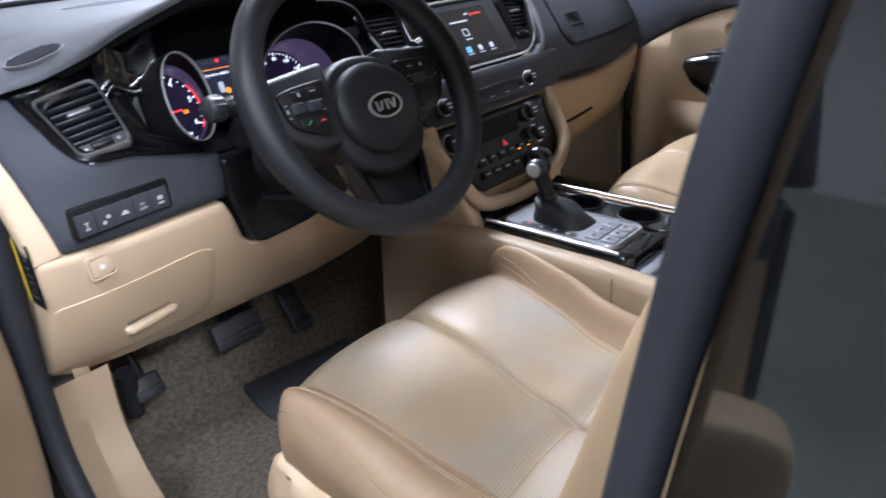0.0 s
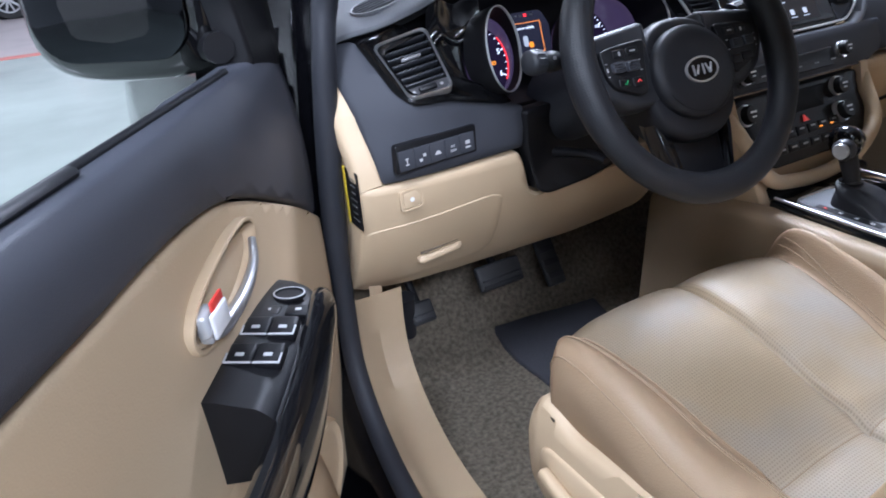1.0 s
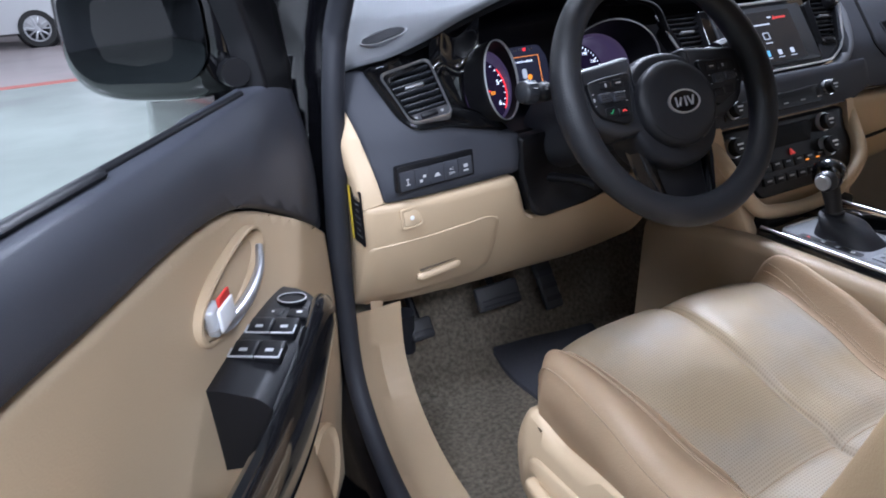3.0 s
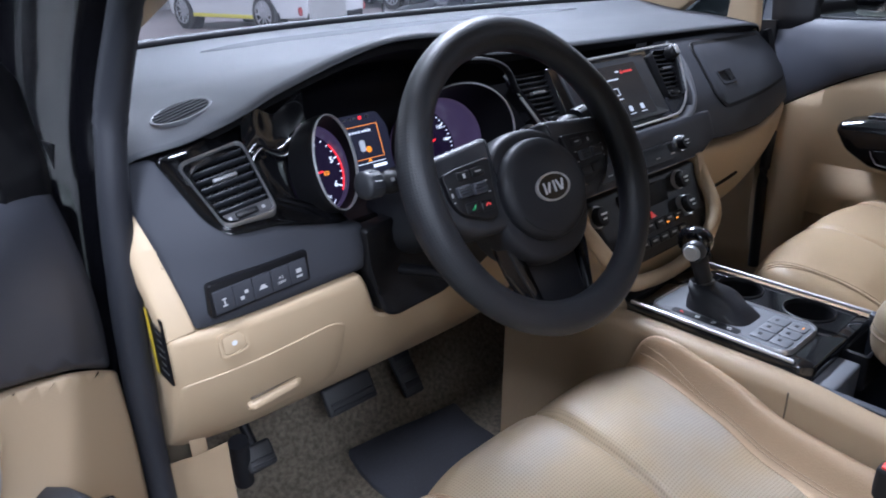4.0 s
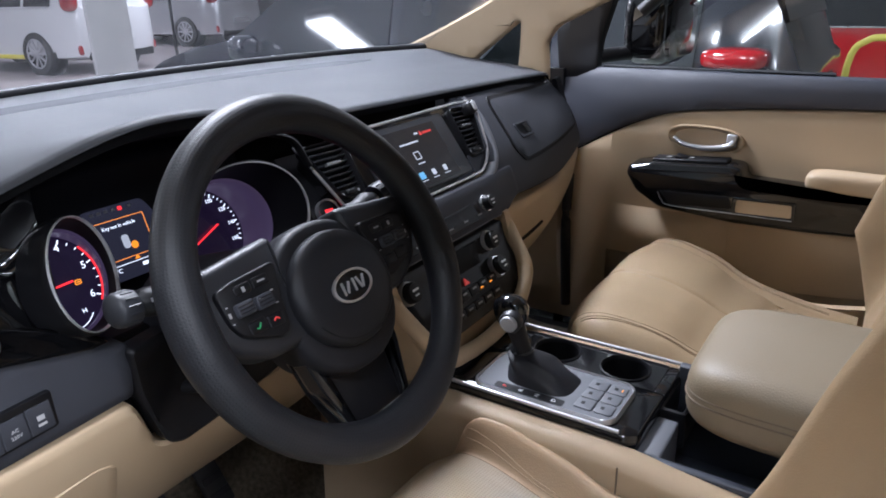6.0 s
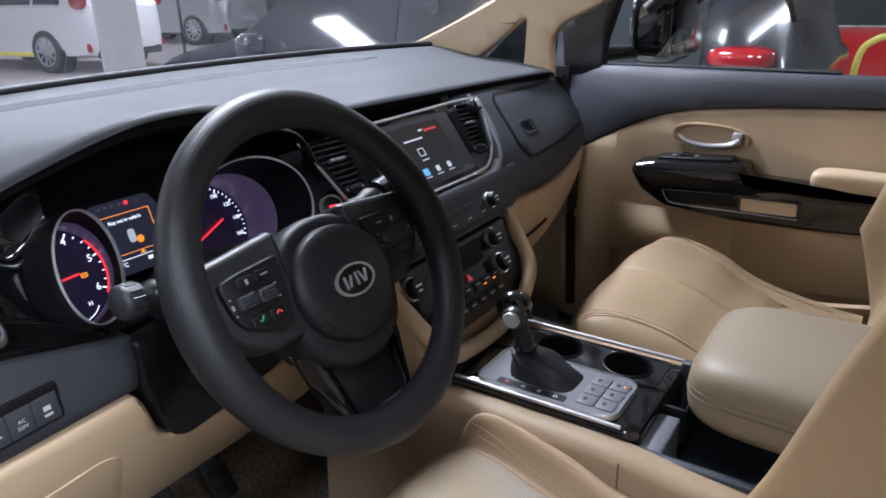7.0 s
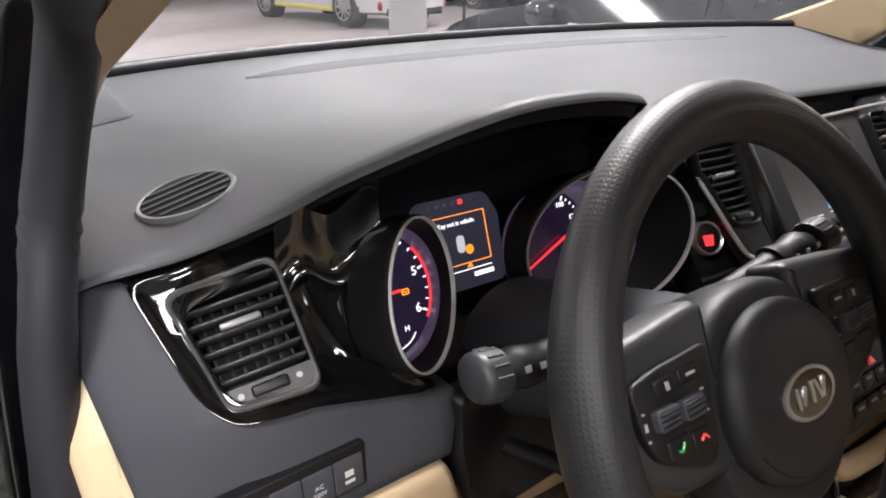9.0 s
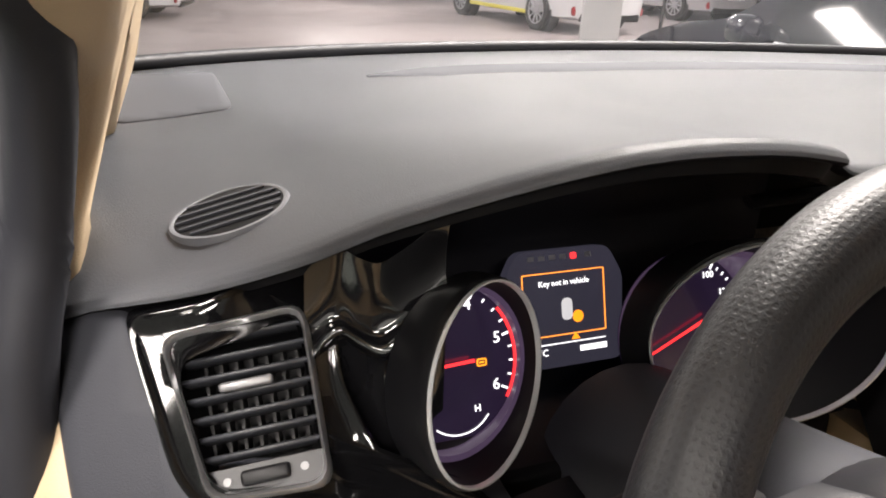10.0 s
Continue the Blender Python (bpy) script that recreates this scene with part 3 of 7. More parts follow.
# bulkhead closing the footwells
bm = bmesh.new()
box(bm, (0, 0.7, 0.85), (1.56, 0.03, 0.72))
solo("bulkhead", bm, DEEP, "dark bulkhead behind the footwells", "bulkhead", "structure")

# ---- dashboard ----
dash = thing("dashboard", "dark grey over beige plastic dashboard with gloss black inlays", "dashboard", (0, 0.4, 0.8))

bm = bmesh.new()


def pad_height(x, t):
    ze, zw = HOOD(x)[1] + 0.012, 1.25
    a = min(1.0, max(0.0, (x + 0.68) / 0.42))
    zm = 1.216 + 0.012 * a * a * (3 - 2 * a)
    g = min(1.0, t / 0.5)
    return zw + (zm - zw) * g * g * (3 - 2 * g) + (ze - zm) * t**2.5


def pad_z(x, y):
    ye, yw = HOOD(x)[0] + 0.012, glass_base(x) + 0.015
    return pad_height(x, min(1, max(0, (yw - y) / (yw - ye))))


def lip_at(x, t, prof):
    ye, ze = HOOD(x)
    k = t * (len(prof) - 1)
    i = min(int(k), len(prof) - 2)
    a, b = prof[i], prof[i + 1]
    f = k - i
    y, z = ye + a[0] + (b[0] - a[0]) * f, ze + a[1] + (b[1] - a[1]) * f
    if y > ye + 0.014:
        z = min(z, pad_z(x, y) - 0.02)
    return (x, y, z - 6.0 * max(0.0, abs(x) - 0.765) ** 1.5)


def pad_at(u, v):
    x = -0.815 + 1.63 * u
    ye, ze = HOOD(x)
    yw, zw = glass_base(x) + 0.015, 1.25
    endz = -6.0 * max(0.0, abs(x) - 0.765) ** 1.5
    if v <= 0.72:
        t = v / 0.72
        y = yw + (ye + 0.012 - yw) * t
        return (x, y, pad_height(x, t) + endz)
    return lip_at(x, (v - 0.72) / 0.28, [(0.012, 0.012), (0.005, 0.0105), (0.0015, 0.0075), (0.001, 0.005)])


surf(bm, pad_at, 110, 46)
bmesh.ops.solidify(bm, geom=bm.faces[:], thickness=0.003)
part("upper_pad", bm, PAD, dash, "dark grey grained dashboard top")
# underside coloured black in place of the shade below the hood
bm = bmesh.new()
surf(bm, lambda u, v: lip_at(-0.815 + 1.63 * u, v, [(0.0012, 0.0055), (0.004, 0.003), (0.02, 0.0), (0.12, -0.008)]), 110, 12)
part("hood_underside", bm, DEEP, dash, "underside of the dashboard hood, black for the shade there")
# long windscreen slot on top of the pad, coloured darker for its recess shade
bm = bmesh.new()
surf(bm, lambda u, v: (lambda x, y: (x, y, pad_z(x, y) + 0.002 - 0.0028 * (2 * v - 1) ** 4))(-0.5 + u, glass_base(-0.5 + u) - 0.10 + (v - 0.5) * 0.046 * min(1, 10 * u + 0.1, 10 * (1 - u) + 0.1)), 60, 6)
part("defroster_slot", bm, PADLID, dash, "long demister slot, darker to stand for its recess shade")

# left dark grey panel
bm = bmesh.new()
sheet(bm, rounded([(-0.758, 1.0), (-0.535, 1.008), (-0.528, 1.067), (-0.585, 1.086), (-0.64, 1.101), (-0.70, 1.108), (-0.718, 1.122), (-0.738, 1.176), (-0.762, 1.174), (-0.786, 1.16), (-0.778, 1.13)], 0.006), on_dash(0), 0.03, 0.02, 0.003)
part("side_panel", bm, GREY, dash, "dark grey panel beside the column")
bm = bmesh.new()
sheet(bm, rounded([(-0.79, 0.99), (-0.757, 0.998), (-0.777, 1.13), (-0.783, 1.15), (-0.8, 1.14)], 0.002), on_dash(-0.003), 0.02, 0.02, 0.003)
part("corner_trim", bm, BEIGE, dash, "beige corner strip beside the door")
bm = bmesh.new()
sheet(bm, rounded([(-0.57, 1.06), (-0.24, 1.06), (-0.24, 0.9), (-0.57, 0.9)], 0.006), lambda x, z: (x, dash_y(x, z) + 0.03, z), 0.02, 0.04, 0.003)
part("column_recess", bm, DEEP, dash)
# left beige knee panel
bm = bmesh.new()
sheet(bm, rounded([(-0.79, 0.996), (-0.542, 1.003), (-0.532, 0.985), (-0.512, 0.93), (-0.495, 0.918), (-0.33, 0.93), (-0.30, 0.955), (-0.205, 0.955), (-0.205, 0.80), (-0.33, 0.757), (-0.55, 0.77), (-0.77, 0.792), (-0.79, 0.80)], 0.014), on_dash(0.0), 0.03, 0.02, 0.005)
knee = part("knee_panel", bm, BEIGE, dash, "beige knee panel with a pull pocket")
# the raised lid of the lower part, its groove and pull
bm = bmesh.new()
sheet(bm, rounded([(-0.786, 0.928), (-0.585, 0.945), (-0.562, 0.936), (-0.556, 0.83), (-0.575, 0.81), (-0.735, 0.8), (-0.786, 0.806)], 0.012), on_dash(0.0012), 0.006, 0.02, 0.003)
part("pocket_lid", bm, BEIGE, knee)
PULL = lambda x, z, gap: Vector((x, dash_y(x, z) - gap, z + 0.11 * (x + 0.7)))
bm = bmesh.new()
tube(bm, [PULL(x, 0.852, 0.0025) for x in np.linspace(-0.70, -0.623, 14)], lambda t: 0.0105 * min(1.0, 0.55 + 6 * t, 0.55 + 6 * (1 - t)), 12, flat=0.95)
part("pull_slot", bm, BEIGE, knee)
# solid dark strip in place of the shade above the pull
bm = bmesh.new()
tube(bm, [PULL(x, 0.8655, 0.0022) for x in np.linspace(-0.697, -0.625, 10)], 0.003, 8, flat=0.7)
part("pull_gap_shade", bm, mat("slot_shade_plastic", (0.1, 0.075, 0.05), 0.7), knee)
# release button
bm = bmesh.new()
mb = basis((-0.72, dash_y(-0.72, 0.972) - 0.001, 0.972), (1, 0.0, 0.07), (0, -0.05, 1))
rim(bm, rrect(0.036, 0.034, 0.006), rrect(0.028, 0.026, 0.004), mb, -0.004, 0.002, 0.001)
part("button_frame", bm, BEIGE, knee)
bm = bmesh.new()
prism(bm, rrect(0.027, 0.025, 0.004), mb, -0.004, 0.0012, 0.001)
part("release_button", bm, BEIGE_SOFT, knee)
bm = bmesh.new()
prism(bm, [(0.0035 * math.cos(a), 0.0035 * math.sin(a)) for a in np.linspace(0, 6.28, 9)[:-1]], mb, 0.001, 0.0018)
part("button_mark", bm, ICON, knee)
# end cap of the dashboard towards the door
bm = bmesh.new()
cap = [(dash_y(-0.788, z) + 0.008, z) for z in np.linspace(0.80, 1.15, 15)]
sheet(bm, cap + [(0.42, 1.15), (0.42, 0.80)], lambda y, z: (-0.788, y, z), 0.012, 0.03, 0.004, (-1, 0, 0))
endcap = part("end_cap", bm, BEIGE, dash, "beige end cap with a dark label")
bm = bmesh.new()
ml = basis((-0.7895, 0.250, 0.978), (0, -1, 0.0), (0, 0.30, 0.95))
prism(bm, rrect(0.05, 0.085, 0.003), ml, 0, 0.0015)
part("label", bm, BLACK, endcap, "black label")
bm = bmesh.new()
prism(bm, rrect(0.007, 0.085, 0.001, 2, -0.0205), ml, 0.0015, 0.002)
part("label_strip", bm, YELLOW, endcap, "yellow label strip")
bm = bmesh.new()
for k in range(7):
    prism(bm, rrect(0.022 - 0.004 * (k % 3), 0.002, 0.0003, 1, 0.006, 0.03 - 0.01 * k), ml, 0.0015, 0.0019)
part("label_print", bm, mat("grey_print", (0.09, 0.09, 0.09), 0.6), endcap)

# gloss black fascia round the outer vent and the cluster, open at the vent's mouth
VC = (-0.677, 1.143)
MOUTH = rounded([(-0.715, 1.162), (-0.648, 1.181), (-0.646, 1.116), (-0.701, 1.112)], 0.012)
FASCIA = rounded([(-0.741, 1.179), (-0.70, 1.187), (-0.645, 1.211), (-0.628, 1.217), (-0.622, 1.19), (-0.628, 1.15), (-0.612, 1.115), (-0.575, 1.1), (-0.545, 1.082), (-0.55, 1.074), (-0.60, 1.085), (-0.65, 1.097), (-0.702, 1.098), (-0.72, 1.114)], 0.01)


def reach(poly, ang):
    """How far the outline lies from the vent's middle in that direction."""
    dx, dz = math.cos(ang), math.sin(ang)
    best = 0.0
    for p, q in zip(poly, poly[1:] + poly[:1]):
        ex, ez = q[0] - p[0], q[1] - p[1]
        den = dx * ez - dz * ex
        if abs(den) > 1e-9:
            px, pz = p[0] - VC[0], p[1] - VC[1]
            k, f = (px * ez - pz * ex) / den, (px * dz - pz * dx) / den
            if k > 0 and -1e-6 <= f <= 1 + 1e-6:
                best = max(best, k)
    return best


bm = bmesh.new()
LIFT = [(0.0, 0.006), (0.12, 0.001), (0.6, 0.001), (0.8, 0.003), (0.9, 0.0045), (0.96, 0.0045), (1.0, 0.0)]


def fascia_at(u, v):
    ang = 2 * math.pi * u
    k, gap = LIFT[round(v * (len(LIFT) - 1))]
    r0, r1 = reach(MOUTH, ang), reach(FASCIA, ang)
    x, z = VC[0] + math.cos(ang) * (r0 + (r1 - r0) * k), VC[1] + math.sin(ang) * (r0 + (r1 - r0) * k)
    return (x, dash_y(x, z) - gap, z)


surf(bm, fascia_at, 120, len(LIFT) - 1, True)
bmesh.ops.solidify(bm, geom=bm.faces[:], thickness=0.003)
part("vent_fascia", bm, GLOSS, dash, "gloss black fascia")


def vent(tl, tr, br, bl, out, parent, slats, name="air_vent", frame_mat=None, width=0.92):
    """An air vent: chrome frame over a dark box, tilted slats and a small tab."""
    c = (Vector(tl) + Vector(tr) + Vector(br) + Vector(bl)) / 4
    right = (Vector(tr) + Vector(br) - Vector(tl) - Vector(bl)).normalized()
    upv = (Vector(tl) + Vector(tr) - Vector(bl) - Vector(br)).normalized()
    m = basis(c, right, upv)
    if m.to_3x3().col[2].dot(Vector(out)) < 0:
        m = basis(c, -right, upv)
    inv = m.inverted()
    poly = [tuple((inv @ Vector(p)).xy) for p in (tl, tr, br, bl)]
    oc = rounded(poly, 0.012)
    small = [(p[0] * width, p[1] * width) for p in oc]
    bm = bmesh.new()
    rim(bm, oc, small, m, -0.012, 0.006, 0.003)
    frame_ob = part(name, bm, frame_mat or CHROME, parent, "air vent with a satin chrome frame" if frame_mat is None else "air vent with a dark frame")
    bm = bmesh.new()
    inner = [(p[0] * width, p[1] * width) for p in oc]
    k = len(inner)
    a = [bm.verts.new(m @ Vector((p[0], p[1], 0.001))) for p in inner]
    b = [bm.verts.new(m @ Vector((p[0] * 0.8, p[1] * 0.8, -0.035))) for p in inner]
    for i in range(k):
        bm.faces.new((a[i], a[(i + 1) % k], b[(i + 1) % k], b[i]))
    bm.faces.new(b)
    part("vent_box", bm, DEEP, frame_ob)
    h0, h1 = min(p[1] for p in inner), max(p[1] for p in inner)

    def span(y):
        xs = []
        for i in range(k):
            p, q = inner[i], inner[(i + 1) % k]
            if (p[1] - y) * (q[1] - y) <= 0 and p[1] != q[1]:
                xs.append(p[0] + (q[0] - p[0]) * (y - p[1]) / (q[1] - p[1]))
        return (min(xs), max(xs)) if len(xs) > 1 else (0, 0)
    low = h0 + 0.17 * (h1 - h0)
    bm = bmesh.new()
    e = span(low * 0.98)
    lo_pts = sorted([p for p in inner if p[1] < low], key=lambda p: math.atan2(p[1] - low, p[0]))
    ps = [(e[0], low)] + lo_pts + [(e[1], low)]
    if len(ps) > 3:
        prism(bm, ps, m, -0.01, 0.0005)
        part("vent_chin", bm, CHIN if frame_mat is None else BLACK, frame_ob)
        bm = bmesh.new()
        box(bm, ((e[0] + e[1]) / 2, (h0 + low) / 2 + 0.001, 0.002), ((e[1] - e[0]) * 0.42, 0.008, 0.006), m, 0.002)
        part("thumbwheel", bm, BLACK, frame_ob, "ribbed air flow wheel")
        for sx in (-1, 1):
            bm = bmesh.new()
            lathe(bm, [(0.0022, 0.0005), (0.0022, 0.0012)], m @ T((e[0] + e[1]) / 2 + sx * (e[1] - e[0]) * 0.33, (h0 + low) / 2 + 0.001, 0), 12)
            part("flow_mark", bm, DIM_ICON, frame_ob)
    else:
        bm.free()
    for i in range(7):
        x = span(0.0)[0] + (span(0.0)[1] - span(0.0)[0]) * (i + 0.5) / 7
        bm = bmesh.new()
        box(bm, (x * 0.9, (low + h1) / 2 - 0.002, -0.022), (0.0018, (h1 - low) * 0.74, 0.014), m)
        part("vane", bm, BLACK, frame_ob)
    for i in range(slats):
        y = low + (h1 - low) * (i + 0.55) / (slats + 0.1)
        x0, x1 = span(min(y, h1 - 0.001))
        if x1 - x0 < 0.01:
            continue
        bm = bmesh.new()
        box(bm, (0, 0, 0), (x1 - x0, 0.0028, 0.012), m @ T((x0 + x1) / 2, y, -0.007) @ pose(0, 0, 0, -8, 0, 0), 0.001, 1)
        part("slat", bm, SLAT, frame_ob)
    bm = bmesh.new()
    y = low + (h1 - low) * 0.55
    x0, x1 = span(y)
    box(bm, ((x0 + x1) / 2, y, 0.001), ((x1 - x0) * 0.42, 0.005, 0.008), m, 0.0015)
    part("tab", bm, mat("tab_silver", (0.2, 0.2, 0.21), 0.4, metal=0.4) if "tab_silver" not in bpy.data.materials else bpy.data.materials["tab_silver"], frame_ob, "silver direction tab")
    return m, frame_ob


vent((-0.721, 0.289, 1.167), (-0.644, 0.274, 1.188), (-0.641, 0.208, 1.111), (-0.704, 0.218, 1.106), (0, -1, 0.3), dash, 7)

# oval side-window demister on the pad
md = basis((-0.675, 0.362, pad_z(-0.675, 0.362) + 0.0022), (1, 0, (pad_z(-0.635, 0.362) - pad_z(-0.715, 0.362)) / 0.08), (0, 1, (pad_z(-0.675, 0.4) - pad_z(-0.675, 0.325)) / 0.075))
bm = bmesh.new()
lathe(bm, [(0.0001, 0.0004), (0.036, 0.0004), (0.0365, -0.006)], md @ Matrix.Diagonal((1, 0.95, 1, 1)), 28, False)
dem = part("demister_grille", bm, DEEP, dash, "oval demister grille")
bm = bmesh.new()
lathe(bm, [(0.0355, -0.006), (0.0355, 0.0004), (0.0365, 0.0012), (0.0385, 0.0009), (0.041, -0.005)], md @ Matrix.Diagonal((1, 0.95, 1, 1)), 40, False)
part("ring", bm, PAD, dem)
for k in range(5):
    yy = 0.032 * (0.66 - 0.33 * k)
    hw = 0.034 * math.sqrt(max(0.02, 1 - (yy / 0.0323) ** 2))
    bm = bmesh.new()
    box(bm, (0, yy, 0.0008), (2 * hw, 0.0026, 0.0024), md)
    part("slat", bm, GREY, dem)
# flat sensor-like lid in the pad corner
bm = bmesh.new()
sheet(bm, rounded([(-0.765, 0.655), (-0.662, 0.69), (-0.65, 0.6), (-0.752, 0.565)], 0.012), lambda x, y: (x, y, pad_z(x, y) + 0.0015), 0.006, 0.012, 0.001, (0, 0, 1))
part("speaker_lid", bm, PADLID, dash)

# switch strip with five buttons
ms = basis((-0.679, dash_y(-0.679, 1.038) - 0.002, 1.038), (0.125, 0.004, 0.004), (0, 0.06, 1))
bm = bmesh.new()
prism(bm, rounded([(-0.066, -0.0195), (0.063, -0.0195), (0.064, 0.0195), (-0.063, 0.0195)], 0.004), ms, -0.01, 0.001, 0.001)
strip = part("switch_strip", bm, BLACK, dash, "black strip of five switches")
for k in range(5):
    bm = bmesh.new()
    prism(bm, rrect(0.0237, 0.028, 0.0015, 3, -0.049 + 0.0243 * k, -0.003), ms, 0.0, 0.0022, 0.0008)
    sw = part("switch", bm, GREY, strip)
    bm = bmesh.new()
    cx, cy = -0.049 + 0.0243 * k, -0.005
    if k == 3:
        bm.free()
        bm = text_mesh("AC", 0.005, ms @ T(cx, cy + 0.003, 0.0024))
        part("print", bm, SWITCH_PRINT, sw, smooth=0)
        bm = text_mesh("220V", 0.005, ms @ T(cx, cy - 0.003, 0.0024))
    elif k == 0:
        box(bm, (cx, cy, 0.0024), (0.0015, 0.010, 0.0005), ms)
        box(bm, (cx, cy - 0.004, 0.0024), (0.006, 0.0014, 0.0005), ms)
        box(bm, (cx, cy + 0.004, 0.0024), (0.005, 0.0014, 0.0005), ms)
    elif k == 1:
        box(bm, (cx - 0.003, cy - 0.003, 0.0024), (0.0045, 0.004, 0.0005), ms)
        box(bm, (cx + 0.003, cy + 0.003, 0.0024), (0.0045, 0.004, 0.0005), ms)
    elif k == 2:
        prism(bm, [(cx - 0.0055, cy - 0.002), (cx + 0.0055, cy - 0.002), (cx + 0.002, cy + 0.003), (cx - 0.002, cy + 0.003)], ms, 0.0022, 0.0026)
    else:
        box(bm, (cx, cy + 0.003, 0.0024), (0.007, 0.005, 0.0005), ms)
        box(bm, (cx, cy - 0.004, 0.0024), (0.008, 0.0025, 0.0005), ms)
    part("print", bm, SWITCH_PRINT, sw, smooth=0)

# passenger side of the dashboard
bm = bmesh.new()
sheet(bm, rounded([(0.235, 1.208), (0.5, 1.203), (0.80, 1.18), (0.825, 1.03), (0.5, 1.02), (0.26, 1.035), (0.2, 1.04), (0.2, 1.1)], 0.01), on_dash(0), 0.03, 0.03, 0.004)
pfas = part("passenger_fascia", bm, GREY, dash, "dark grey passenger fascia")
bm = bmesh.new()
sheet(bm, rounded([(0.325, 1.198), (0.74, 1.178), (0.785, 1.15), (0.73, 1.083), (0.315, 1.088), (0.295, 1.11)], 0.02), on_dash(0.004), 0.006, 0.03, 0.004)
lid = part("upper_glovebox_lid", bm, GREY, pfas)
bm = bmesh.new()
sheet(bm, rounded([(0.321, 1.2015), (0.7415, 1.181), (0.7895, 1.15), (0.7315, 1.0795), (0.3135, 1.0845), (0.291, 1.11)], 0.022), on_dash(0.0025), 0.004, 0.03, 0.0)
part("lid_seam", bm, DEEP, pfas)
mg = basis((0.372, dash_y(0.372, 1.135) - 0.004, 1.135), (1, 0.05, 0), (0, 0.75, 0.9))
bm = bmesh.new()
rim(bm, rrect(0.06, 0.034, 0.006), rrect(0.05, 0.024, 0.003), mg, -0.004, 0.003, 0.001)
part("handle_frame", bm, GREY, lid)
bm = bmesh.new()
prism(bm, rrect(0.05, 0.024, 0.002), mg, -0.003, 0.0005)
part("handle_well", bm, DEEP, lid)
bm = bmesh.new()
prism(bm, rrect(0.02, 0.022, 0.003, 3, 0.013, 0), mg, -0.002, 0.003, 0.001)
part("latch", bm, BLACK, lid)
bm = bmesh.new()
sheet(bm, rounded([(0.2, 1.024), (0.5, 1.01), (0.83, 1.02), (0.83, 0.86), (0.7, 0.84), (0.2, 0.85)], 0.015), on_dash(-0.004), 0.03, 0.03, 0.006)
glove = part("lower_glovebox", bm, BEIGE, dash, "beige lower glovebox")
bm = bmesh.new()
tube(bm, [Vector((x, dash_y(x, 0.925) + 0.001, 0.925 + 0.03 * (x - 0.3))) for x in np.linspace(0.29, 0.42, 8)], 0.0035, 6)
part("seam", bm, DEEP, glove)
# slim vent at the passenger end
mv2 = basis((0.785, dash_y(0.785, 1.142) - 0.002, 1.142), (0.5, 0.86, 0), (0.12, 0.72, 0.7))
bm = bmesh.new()
prism(bm, rounded([(-0.012, -0.05), (0.012, -0.04), (0.012, 0.045), (-0.012, 0.05)], 0.006), mv2, -0.01, 0.003, 0.001)
pv = part("end_vent", bm, BLACK, dash)
for k in range(7):
    bm = bmesh.new()
    box(bm, (0, -0.036 + 0.012 * k, 0.003), (0.018, 0.003, 0.004), mv2)
    part("slat", bm, GREY, pv)

# ---- instrument cluster ----
cluster = thing("instrument_cluster", "lit twin-dial instrument cluster with a small colour display", "instrument cluster", (-0.42, 0.34, 1.1))
bm = bmesh.new()
surf(bm, lambda u, v: (lambda x, y, z: (x, y, min(z, pad_z(x, y) - 0.012)))(-0.605 + 0.39 * u, 0.395 - 0.15 * max(0, 1 - v * 6) ** 2 - 0.05 * max(0, v * 4 - 3) - 0.02 * (2 * u - 1) ** 8, 1.06 + 0.2 * v), 16, 16)
part("housing", bm, BLACK, cluster)
bm = bmesh.new()
surf(bm, lambda u, v: (-0.6 + 0.38 * u, 0.24 + 0.15 * v, 1.052 - 0.008 * math.sin(math.pi * u)), 12, 4)
bmesh.ops.solidify(bm, geom=bm.faces[:], thickness=0.01)
part("lower_cowl", bm, BLACK, cluster)


